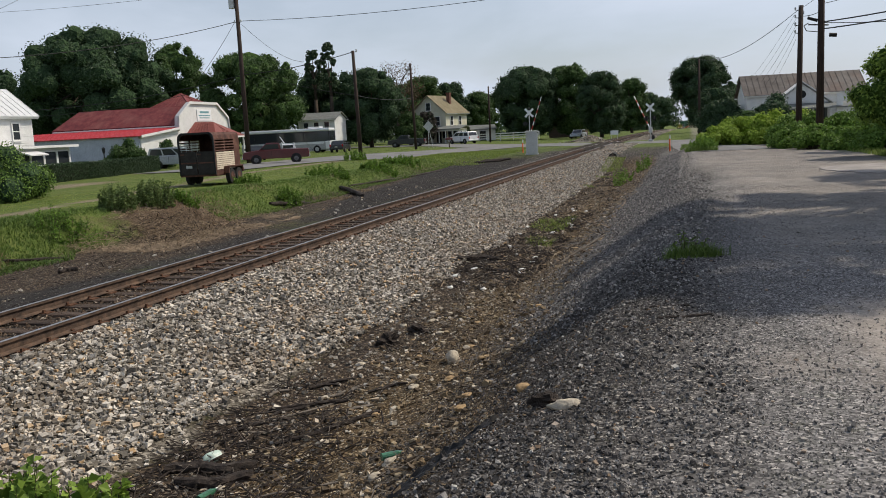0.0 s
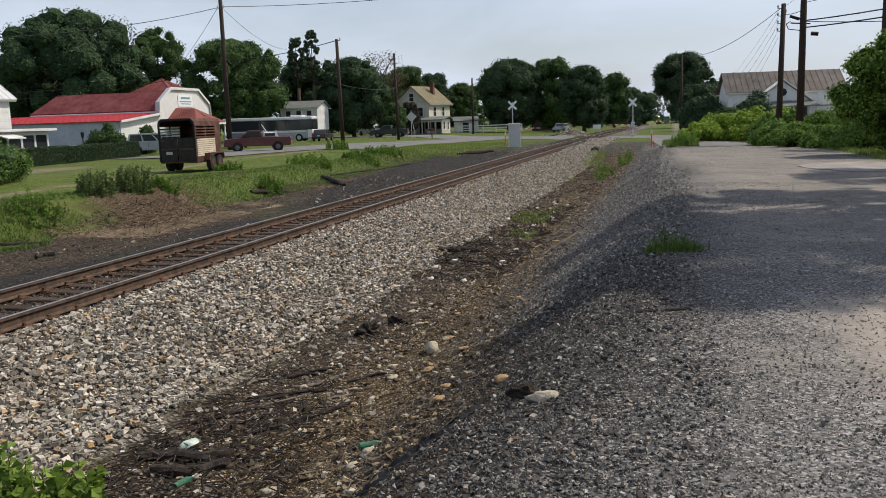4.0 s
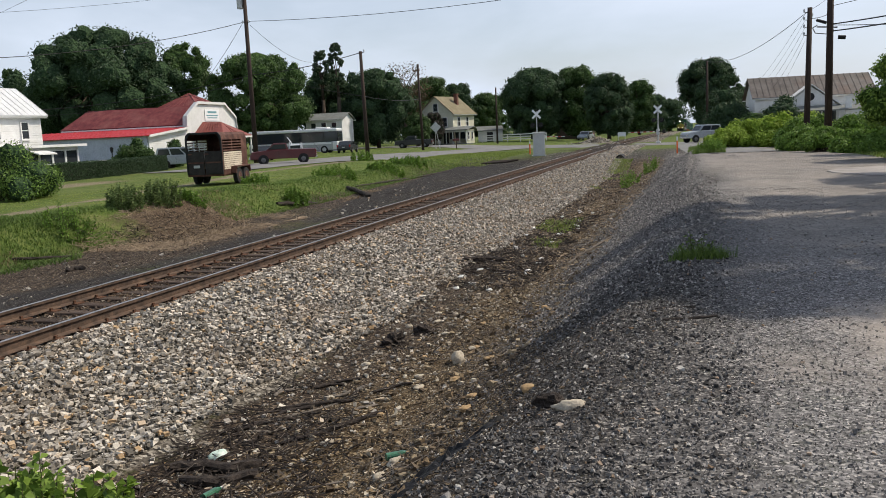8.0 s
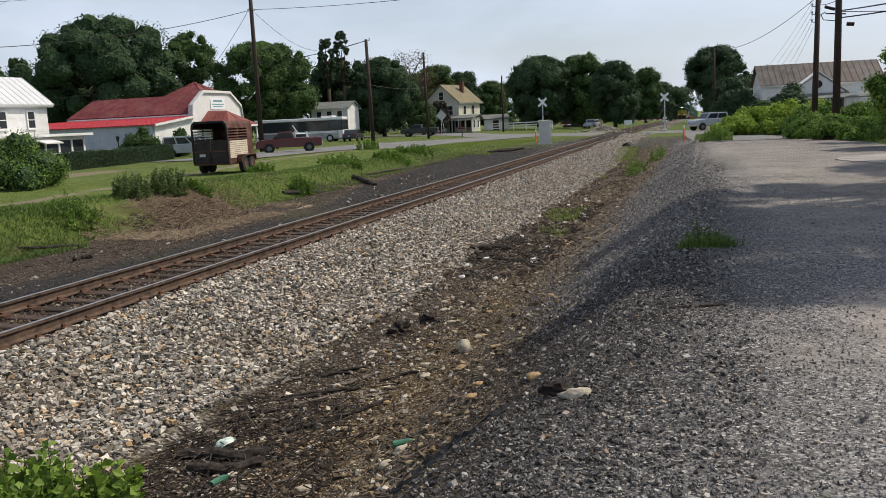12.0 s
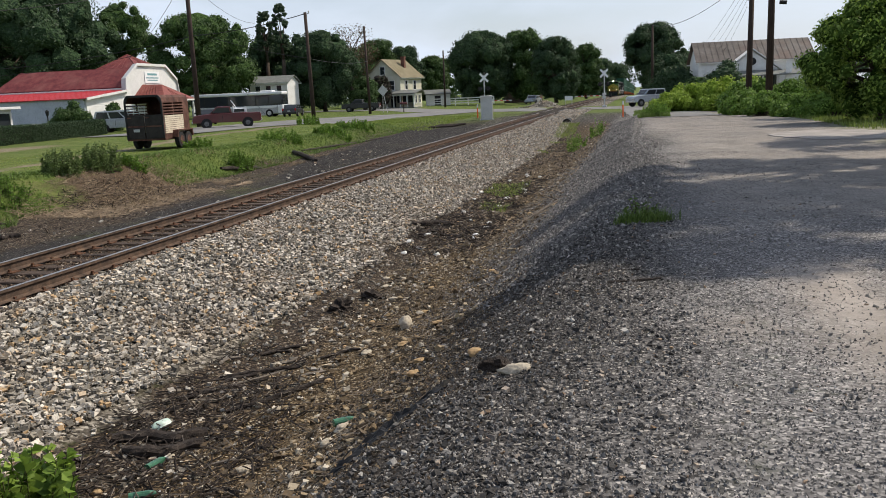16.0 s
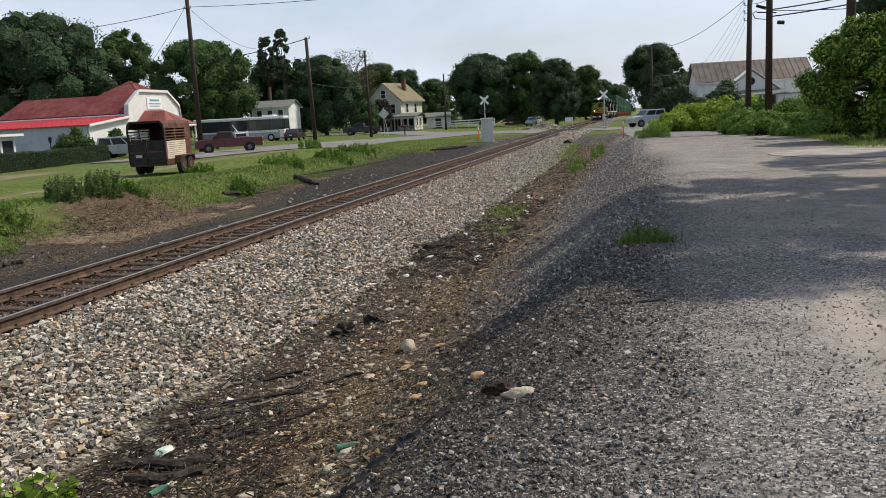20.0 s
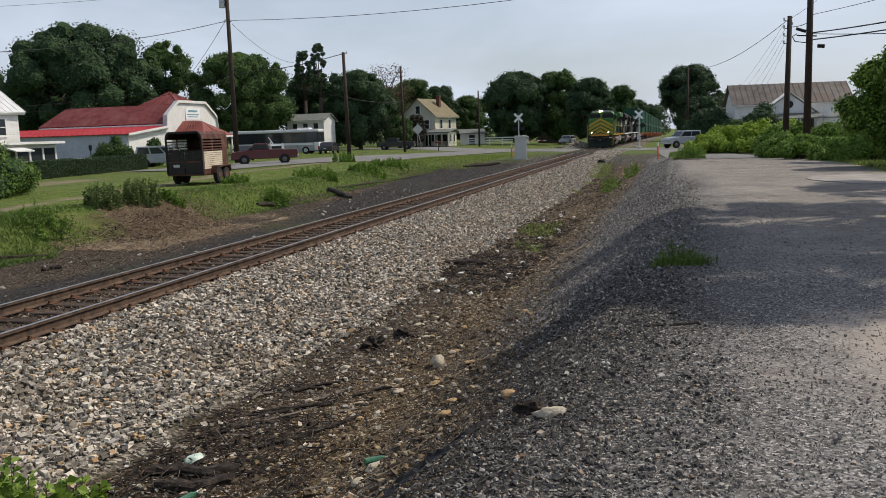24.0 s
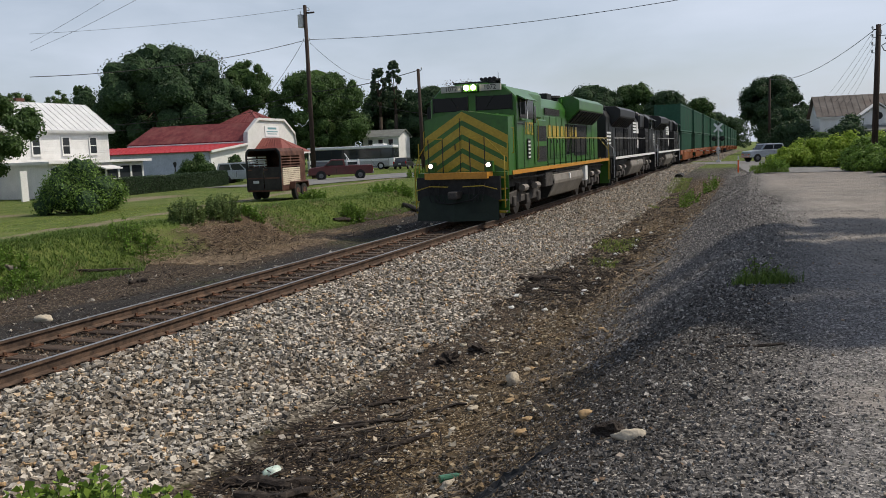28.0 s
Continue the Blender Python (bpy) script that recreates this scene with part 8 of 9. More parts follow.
def stock_trailer():
    t = thing("livestock_trailer", pose(-20.75, 32.3, ground_z(-20.7, 33) + 0.02, 0, 0, 8), "rusty brown livestock trailer with slatted sides standing on the lawn", "trailer")
    W, L, fl, top = 0.84, 2.8, 0.5, 2.34
    part("floor", Shape().box(-W, W, 0, L, fl - 0.08, fl), TR_RUST, t)
    # arched roof
    prof = [(-W, top - 0.28), (-W * 0.96, top - 0.12), (-W * 0.8, top), (W * 0.8, top), (W * 0.96, top - 0.12), (W, top - 0.28), (W - 0.05, top - 0.28), (W * 0.78, top - 0.05), (-W * 0.78, top - 0.05), (-W + 0.05, top - 0.28)]
    part("roof", Shape().prism(prof, "y", 0.0, L), TR_RUST, t, "rusted sheet roof")
    part("rear_arch", Shape().prism([(-W, fl), (-W, top - 0.28), (-W * 0.96, top - 0.12), (-W * 0.8, top + 0.01), (W * 0.8, top + 0.01), (W * 0.96, top - 0.12), (W, top - 0.28), (W, fl), (W - 0.07, fl), (W - 0.07, top - 0.3), (W * 0.76, top - 0.08), (-W * 0.76, top - 0.08), (-W + 0.07, top - 0.3), (-W + 0.07, fl)], "y", -0.06, 0.0), DARK, t, "dark steel rear frame")
    # rear gates
    for x0, x1 in ((-W + 0.08, -0.02), (0.02, W - 0.08)):
        part("rear_gate", Shape().box(x0, x1, -0.05, -0.01, fl, 1.52), TR_DARK, t, "dark weathered plank gate", bevel=0.008)
        part("gate_bar", Shape().box(x0, x1, -0.066, -0.052, 1.0, 1.06), TR_RUST, t)
        part("gate_hinge", Shape().box(x0 + 0.02, x0 + 0.2, -0.075, -0.067, 1.38, 1.43), TR_RUST, t)
    part("lettering_bar", Shape().box(-0.52, -0.24, -0.056, -0.051, 0.8, 0.92), GREY_METAL, t, "faded painted letters")
    for k in range(4):
        part("gate_rod", Shape().rod((-W + 0.1, -0.03, 1.6 + k * 0.09), (0.1, -0.03, 1.6 + k * 0.09), 0.012, 0.012, 6), GREY_METAL, t)
    for x in (-0.7, -0.45, -0.2, 0.05):
        part("gate_rod", Shape().rod((x, -0.03, 1.52), (x, -0.03, 1.9), 0.012, 0.012, 6), GREY_METAL, t)
    # sides: solid front, slats above and pale boards below
    for q in (-1, 1):
        x = q * W
        lo, hi = min(x, x * 0.955), max(x, x * 0.955)
        for y in (0.03, 1.1, 2.2, L - 0.05):
            part("side_post", Shape().box(lo, hi, y - 0.04, y + 0.04, fl, top - 0.28), TR_RUST, t)
        for k in range(5):
            z = 1.5 + k * 0.125
            part("upper_slat", Shape().box(lo + 0.004 * q, hi + 0.004 * q, 0.0, 2.2, z, z + 0.06), TR_RUST, t)
        for k in range(9):
            z = fl + 0.2 + k * 0.086
            part("pale_board", Shape().box(lo + 0.008 * q, hi + 0.008 * q, 0.12, 2.12, z, z + 0.074), TR_PALE, t, "pale cream-painted slat")
        part("side_panel", Shape().box(lo + 0.002 * q, hi - 0.002 * q, 2.2, L, fl, top - 0.28), TR_RUST, t)
        part("lower_panel", Shape().box(lo, hi, 0, L, fl - 0.08, fl + 0.2), TR_RUST, t)
        part("fender", Shape().prism([(0.75, 0.5), (0.85, 0.82), (2.45, 0.82), (2.55, 0.5), (2.45, 0.5), (2.4, 0.77), (0.9, 0.77), (0.85, 0.5)], "x", min(x, x + q * 0.26), max(x, x + q * 0.26)), TR_RUST, t)
        for y in (1.25, 2.05):
            w = part("wheel", Shape().rod((-0.1, 0, 0), (0.1, 0, 0), 0.35, 0.35, 20), RUBBER, t, bevel=0.02)
            w.matrix_basis = pose(x + q * 0.12, y, 0.36)
            part("rim", Shape().rod((q * 0.09, 0, 0), (q * 0.115, 0, 0), 0.2, 0.18, 12), TR_RUST, w)
    part("front_wall", Shape().box(-W + 0.05, W - 0.05, L - 0.04, L, fl, top - 0.05), TR_RUST, t)
    part("drawbar", Shape().rod((-0.6, L, 0.48), (0, L + 1.2, 0.48), 0.05, 0.05, 6).rod((0.6, L, 0.48), (0, L + 1.2, 0.48), 0.05, 0.05, 6), TR_RUST, t)
    part("jack_stand", Shape().rod((0, L + 1.1, 0.0), (0, L + 1.1, 0.7), 0.04, 0.04, 8), TR_RUST, t)


TR_RUST = material("brown_rusted_sheet", [(0.05, 0.022, 0.017), (0.1, 0.045, 0.033), (0.17, 0.085, 0.062)], 2.5, 0.8, 0.1, 0.2)
TR_DARK = material("dark_weathered_gate", [(0.02, 0.018, 0.017), (0.05, 0.044, 0.04)], 3, 0.9, 0, 0.2)
TR_PALE = material("cream_painted_slat", [(0.52, 0.44, 0.34), (0.66, 0.58, 0.46)], 2, 0.7, 0, 0.05)
stock_trailer()


# ---- crossing gear ----
def crossing_gate(x, y, arm_dir, label, face):
    """A level-crossing mast with crossbuck, flashers, gate box and a striped arm that swings."""
    g = thing("crossing_gate", pose(x, y, ground_z(x, y)), label, "crossing signal", "crossing signals")
    part("mast", Shape().rod((0, 0, -0.1), (0, 0, 4.0), 0.065, 0.06, 10), GREY_METAL, g)
    part("footing", Shape().box(-0.25, 0.25, -0.25, 0.25, -0.2, 0.25), GREY_METAL, g, bevel=0.03)
    part("bell", Shape().rod((0, 0, 4.0), (0, 0, 4.12), 0.06, 0.12, 10).rod((0, 0, 4.12), (0, 0, 4.25), 0.12, 0.04, 10), DARK, g)
    f = face
    for ang in (45, -45):
        b = part("crossbuck_blade", Shape().box(-0.6, 0.6, -0.012 if ang > 0 else -0.027, 0.0 if ang > 0 else -0.014, -0.11, 0.11), SIGN_WHITE, g, "white crossbuck blade")
        b.matrix_basis = pose(0, 0, 3.7, 0, 0, f) @ pose(0, -0.09, 0, 0, ang, 0)
    part("flasher_arm", Shape().rod((-0.55, 0, 2.55), (0.55, 0, 2.55), 0.04, 0.04, 8), DARK, g).matrix_basis = pose(0, 0, 0, 0, 0, f)
    for q in (-1, 1):
        d = part("flasher_hood", Shape().rod((q * 0.42, -0.1, 2.55), (q * 0.42, -0.07, 2.55), 0.26, 0.26, 18).rod((q * 0.42, -0.34, 2.6), (q * 0.42, -0.1, 2.57), 0.14, 0.15, 12), DARK, g, "black flasher disc")
        d.matrix_basis = pose(0, 0, 0, 0, 0, f)
        l = part("flasher_lens", Shape().rod((q * 0.42, 0.05, 2.55), (q * 0.42, 0.12, 2.55), 0.13, 0.13, 14), TAIL_RED, g)
        l.matrix_basis = pose(0, 0, 0, 0, 0, f)
    part("gate_box", Shape().box(-0.2, 0.2, -0.3, 0.1, 0.95, 1.6), GREY_METAL, g, bevel=0.04)
    arm = new("gate_arm")
    arm.parent = g
    ang = math.degrees(math.atan2(arm_dir[1], arm_dir[0]))
    arm.matrix_basis = pose(0, 0, 1.3, 0, 0, ang)
    n = 9
    for k in range(n):
        part("arm_stripe", Shape().box(0.3 + k * 0.46, 0.3 + (k + 1) * 0.46, -0.03, 0.03, -0.05 + 0.02 * k / n, 0.05 - 0.02 * k / n), ARM_RED if k % 2 else SIGN_WHITE, arm)
    part("counterweight", Shape().box(-1.0, 0.3, 0.12, 0.17, -0.05, 0.05).box(-1.15, -0.8, 0.08, 0.2, -0.2, 0.2), DARK, arm)
    return g, arm, ang


ARM_RED = material("red_arm_stripe", [(0.4, 0.03, 0.03), (0.5, 0.05, 0.04)], 2, 0.5, 0, 0)
GATE_L, ARM_L, ANG_L = crossing_gate(-16.2, 88, (0.75, -0.66), "crossing mast with a white crossbuck and a red-white striped gate arm", 8)
GATE_R, ARM_R, ANG_R = crossing_gate(-4.1, 95, (-0.77, 0.64), "crossing mast with a white crossbuck, black flashers and a striped arm", -12)


def signal_box():
    b = thing("signal_cabinet", pose(-12.5, 68.6, ground_z(-12.5, 68.6) - 0.05, 0, 0, 14), "light grey metal signal cabinet beside the track", "cabinet")
    part("base", Shape().box(-0.55, 0.55, -0.45, 0.45, -0.1, 0.12), GREY_METAL, b)
    part("body", Shape().box(-0.46, 0.46, -0.38, 0.38, 0.123, 1.88), BOX_PALE, b, bevel=0.02)
    part("lid", Shape().box(-0.5, 0.5, -0.42, 0.42, 1.883, 2.0), BOX_PALE, b, bevel=0.03)
    part("door", Shape().box(0.462, 0.49, -0.33, 0.33, 0.2, 1.8), BOX_PALE, b, bevel=0.01)
    part("handle", Shape().box(0.492, 0.52, 0.15, 0.25, 0.9, 1.1), DARK, b)
    part("padlock", Shape().box(0.492, 0.52, 0.15, 0.22, 0.74, 0.84), DARK, b)


BOX_PALE = material("pale_grey_cabinet_paint", [(0.5, 0.5, 0.47), (0.58, 0.58, 0.55)], 1.5, 0.55, 0.0, 0.04, dirt=(0.3, 0.26, 0.2), dirt_scale=1.2, dirt_amount=0.35)
signal_box()


def marker(x, y, h=0.95):
    z = ground_z(x, y)
    c = thing("marker_post", pose(x, y, z - 0.05), "orange plastic marker post with a white cap", "marker post", "marker posts")
    part("post", Shape().rod((0, 0, 0), (0, 0, h), 0.055, 0.05, 10), ORANGE, c)
    part("cap", Shape().rod((0, 0, h), (0, 0, h + 0.28), 0.05, 0.05, 10), SIGN_WHITE, c)


marker(-14.2, 73.5)
marker(-1.4, 63.5)


def street_signs():
    s = thing("stop_sign_back", pose(-32.3, 104, ground_z(-32.3, 104)), "grey diamond sign back on a leaning post", "road sign")
    part("post", Shape().rod((0.45, 0, -0.1), (0, 0, 2.6), 0.04, 0.04, 8), GREY_METAL, s)
    part("post", Shape().rod((-0.12, 0, -0.1), (-0.05, 0, 2.6), 0.04, 0.04, 8), GREY_METAL, s)
    d = part("plate", Shape().box(-0.5, 0.5, -0.015, 0.015, -0.5, 0.5), GREY_METAL, s)
    d.matrix_basis = pose(-0.02, -0.06, 2.75, 0, 45, 0)
    b = thing("white_sign", pose(-10.2, 121, ground_z(-10.2, 121)), "small white yard sign on two posts", "sign")
    part("board", Shape().box(-0.55, 0.55, -0.03, 0.03, 0.8, 1.4), SIGN_WHITE, b)
    for x in (-0.45, 0.45):
        part("post", Shape().rod((x, 0.06, -0.1), (x, 0.06, 1.4), 0.04, 0.04, 6), GREY_METAL, b)
    mb = thing("mailbox", pose(-29.8, 104.5, ground_z(-29.8, 104.5)), "dark mailbox on a wooden post", "mailbox")
    part("post", Shape().box(-0.05, 0.05, -0.05, 0.05, -0.1, 1.0), POLE_WOOD, mb)
    part("box", Shape().prism([(-0.12, 1.0), (-0.12, 1.2), (0, 1.28), (0.12, 1.2), (0.12, 1.0)], "x", -0.45, 0.45), CAR_RED, mb)


street_signs()


def fences_and_hedges():
    # clipped hedge in blocks along the drive
    pts = [(-37.6, 42.0), (-38.4, 46.4), (-39.0, 49.6), (-39.6, 52.4), (-40.2, 55.0), (-40.5, 57.0)]
    for k, ((x0, y0), (x1, y1)) in enumerate(zip(pts, pts[1:])):
        z = ground_z((x0 + x1) / 2, (y0 + y1) / 2)
        L = math.hypot(x1 - x0, y1 - y0) - 0.12
        ang = math.degrees(math.atan2(y1 - y0, x1 - x0))
        h = thing("clipped_hedge", pose(x0, y0, z, 0, 0, ang), "clipped dark green hedge section", "hedge", "hedge sections")
        r = np.random.RandomState(40 + k)
        n = 6500
        # leaves over the faces of a block
        side = r.randint(0, 4, n)
        px, py, pz = r.rand(n) * L, (r.rand(n) - 0.5) * 1.0, r.rand(n) * 1.08
        py = np.where(side == 0, -0.5, np.where(side == 1, 0.5, py))
        pz = np.where(side == 2, 1.08, pz)
        px = np.where((side == 3) & (r.rand(n) < 0.5), 0, np.where(side == 3, L, px))
        c = np.stack([px, py, pz], -1) + r.randn(n, 3) * 0.035
        a = r.randn(n, 3)
        a /= np.linalg.norm(a, axis=1)[:, None]
        b = np.cross(a, r.randn(n, 3))
        b /= np.linalg.norm(b, axis=1)[:, None]
        v = np.stack([c - a * 0.05, c + b * 0.032, c + a * 0.05, c - b * 0.032], 1).reshape(-1, 3)
        raw("leaves", v, np.arange(4 * n).reshape(-1, 4), L_DARK, h)
        # near-black block: the shade between the leaves, put in as a colour
        part("hedge_core", Shape().box(0.05, L - 0.05, -0.44, 0.44, 0.0, 1.02), HEDGE_CORE, h)
    f = thing("wire_fence", pose(-36.3, 36.0, ground_z(-36.3, 36), 0, 0, 100), "thin grey wire fence with metal posts", "fence")
    for k in range(6):
        part("post", Shape().rod((k * 2.4, 0, -0.1), (k * 2.4, 0, 1.15), 0.03, 0.03, 8), GREY_METAL, f)
    for z in (0.35, 0.75, 1.12):
        part("wire", Shape().rod((0, 0, z), (12, 0, z), 0.012, 0.012, 5), GREY_METAL, f)
    w = thing("board_fence", pose(-35.5, 141, ground_z(-35.5, 141), 0, 0, 4), "white three-rail board fence", "fence")
    for k in range(6):
        part("post", Shape().box(k * 2.2 - 0.07, k * 2.2 + 0.07, -0.07, 0.07, -0.1, 1.25), WHITE, w)
    for z in (0.35, 0.75, 1.15):
        part("rail", Shape().box(0, 11.0, -0.1, -0.072, z - 0.08, z + 0.08), WHITE, w)
    sh = thing("white_shed", pose(-38.5, 150, ground_z(-38.5, 150), 0, 0, 20), "small white shed beside the cream house", "shed")
    part("wall", siding(4.5, -0.2, 2.0), WHITE, sh)
    part("side_wall", Shape().box(4.4, 4.52, 0.13, 3.5, -0.2, 2.0), WHITE, sh)
    part("roof", Shape().prism([(-0.3, 1.95), (1.8, 2.7), (3.8, 1.95), (3.8, 2.05), (1.8, 2.82), (-0.3, 2.05)], "x", -0.2, 4.7), GREY_ROOF, sh)
    part("door", Shape().box(1.6, 2.7, -0.05, -0.022, -0.1, 1.7), DARK, sh)
    d = thing("dark_shed", pose(-26.5, 165, ground_z(-26, 165), 0, 0, 0), "dark weathered barn under the trees", "shed")
    part("wall", Shape().box(0, 7, 0, 5, -0.2, 3.0), TIE_WOOD, d)
    part("roof", Shape().prism([(-0.4, 2.9), (3.5, 5.2), (7.4, 2.9), (7.4, 3.05), (3.5, 5.36), (-0.4, 3.05)], "y", -0.4, 5.4), GREY_ROOF, d)
    # heap of crushed stone before the trees
    x, y = -12.3 + 1.3 * np.random.RandomState(3).randn(700), 108.5 + 1.0 * np.random.RandomState(4).randn(700)
    hgt = 0.75 * np.exp(-((x + 12.3) ** 2 + (y - 108.5) ** 2) / 2.4)
    ob = scatter_stones("gravel_heap", x, y, 0.16, BALLAST, "grey heap of crushed stone beyond the crossing", seed=77, category="gravel heap")
    v = np.empty(len(ob.data.vertices) * 3)
    ob.data.vertices.foreach_get("co", v)
    v = v.reshape(-1, 8, 3)
    v[:, :, 2] += hgt[:, None]
    ob.data.vertices.foreach_set("co", v.ravel())
    core = Shape()
    n = 14
    for k in range(n):
        a0, a1 = 2 * math.pi * k / n, 2 * math.pi * (k + 1) / n
        z = ground_z(-12.3, 108.5)
        core.add([(-12.3, 108.5, z + 0.7), (-12.3 + 2.2 * math.cos(a0), 108.5 + 2.0 * math.sin(a0), z - 0.05), (-12.3 + 2.2 * math.cos(a1), 108.5 + 2.0 * math.sin(a1), z - 0.05)], [(0, 1, 2)])
    c = part("heap_core", core, BALLAST, ob)
    p = thing("culvert_pipe", pose(-5.1, 58.6, -0.12, 0, 0, 0), "black plastic culvert pipe end in the gravel", "pipe")
    s = Shape()
    n = 16
    for r0, y0, y1 in ((0.3, 0.0, 2.0),):
        for k in range(n):
            a0, a1 = 2 * math.pi * k / n, 2 * math.pi * (k + 1) / n
            for ra, rb in ((r0, r0), (r0 - 0.05, r0 - 0.05)):
                s.add([(ra * math.cos(a0), y0, ra * math.sin(a0)), (ra * math.cos(a1), y0, ra * math.sin(a1)), (rb * math.cos(a1), y1, rb * math.sin(a1)), (rb * math.cos(a0), y1, rb * math.sin(a0))], [(0, 1, 2, 3)])
            s.add([(r0 * math.cos(a0), y0, r0 * math.sin(a0)), (r0 * math.cos(a1), y0, r0 * math.sin(a1)), ((r0 - 0.05) * math.cos(a1), y0, (r0 - 0.05) * math.sin(a1)), ((r0 - 0.05) * math.cos(a0), y0, (r0 - 0.05) * math.sin(a0))], [(0, 1, 2, 3)])
    part("pipe_wall", s, RUBBER, p)


HEDGE_CORE = material("shaded_hedge_inside", [(0.006, 0.012, 0.004), (0.015, 0.025, 0.008)], 6, 0.95, 0, 0.2)
fences_and_hedges()


# ---- litter in and beside the ditch ----
def rock(name, x, y, size, mat, label, seed, z=None, category="stone", jag=1.0, turn=60):
    """A weathered stone: a lumpy hull, half sunk in the soil."""
    rnd = random.Random(seed)
    bm = bmesh.new()
    bmesh.ops.create_icosphere(bm, subdivisions=3, radius=1.0)
    off = Vector((seed * 3.1, seed * 1.7, 0))
    for v in bm.verts:
        k = 1 + 0.34 * jag * noise.noise(v.co * 1.3 + off) + 0.22 * jag * noise.noise(v.co * 2.6 + off) + 0.12 * jag * noise.noise(v.co * 5 + off)
        v.co = Vector((v.co.x * size[0], v.co.y * size[1], v.co.z * size[2])) * k * 0.5
    me = bpy.data.meshes.new(name)
    bm.to_mesh(me)
    bm.free()
    if jag == 1.0:
        me.shade_smooth()
    me.materials.append(mat)
    ob = new(name, me)
    z = ground_z(x, y) if z is None else z
    ob.matrix_basis = pose(x, y, z + size[2] * 0.22, rnd.uniform(-8, 8), rnd.uniform(-8, 8), rnd.uniform(0, 180) if seed < 100 else turn)
    return tagged(ob, label, category)


def log(name, a, b, r, mat, label, seed, flat=0.8, category="log"):
    """A weathered length of timber with ragged ends."""
    rnd = random.Random(seed)
    a, b = Vector((*a, ground_z(*a) + r * 0.5)), Vector((*b, ground_z(*b) + r * 0.5))
    s = Shape()
    d = (b - a).normalized()
    u = Vector((-d.y, d.x, 0)).normalized()
    w = d.cross(u)
    n, rings = 9, 10
    for k in range(rings):
        f = k / (rings - 1)
        c = a.lerp(b, f) + u * (rnd.uniform(-0.35, 0.35) + (0.25 if name in ("old_tie", "long_rod", "cut_block") else 1.1) * math.sin(f * 5 + seed)) * r + Vector((0, 0, rnd.uniform(-0.15, 0.15) * r))
        rr = r * rnd.uniform(0.85, 1.1) * (0.7 if k in (0, rings - 1) else 1)
        s.v += [tuple(c + (u * math.cos(6.283 * i / n) + w * math.sin(6.283 * i / n) * flat) * rr * rnd.uniform(0.82, 1.12)) for i in range(n)]
        if k:
            s.f += [((k - 1) * n + i, (k - 1) * n + (i + 1) % n, k * n + (i + 1) % n, k * n + i) for i in range(n)]
    s.f += [tuple(range(n))[::-1], tuple(range((rings - 1) * n, rings * n))]
    return tagged(part(name, s, mat), label, category)


PALE_STONE = material("pale_limestone", [(0.34, 0.295, 0.225), (0.54, 0.48, 0.385)], 6, 0.9, 0, 0.4, dirt=(0.2, 0.15, 0.1), dirt_scale=8, dirt_amount=0.5)
OCHRE_STONE = material("ochre_sandstone", [(0.3, 0.2, 0.1), (0.42, 0.3, 0.17)], 6, 0.9, 0, 0.4)
WET_WOOD = material("rotten_dark_timber", [(0.012, 0.009, 0.008), (0.035, 0.027, 0.022), (0.07, 0.055, 0.045)], 5, 0.9, 0, 0.7, stretch=(3, 3, 3))
GREY_WOOD = material("weathered_grey_stick", [(0.1, 0.085, 0.07), (0.2, 0.17, 0.14)], 5, 0.9, 0, 0.3)
TARP = material("black_plastic_sheet", [(0.006, 0.006, 0.007), (0.014, 0.014, 0.015)], 5, 0.7, 0, 0.5, fine=20)
PET = material("green_plastic_bottle", [(0.025, 0.09, 0.05), (0.05, 0.16, 0.09)], 5, 0.2, 0, 0.05, spec=0.6)
BAG = material("pale_green_plastic_bag", [(0.4, 0.55, 0.46), (0.65, 0.72, 0.66)], 8, 0.4, 0, 0.3)
SCRAP = material("white_plastic_scrap", [(0.6, 0.6, 0.58), (0.72, 0.72, 0.7)], 5, 0.5, 0, 0.1)


OLD_ASPHALT = material("old_pale_asphalt", [(0.2, 0.185, 0.175), (0.27, 0.25, 0.235), (0.34, 0.315, 0.295)], 1.5, 0.9, 0, 0.4, fine=45, dirt=(0.36, 0.33, 0.3), dirt_scale=0.8, dirt_amount=0.5)


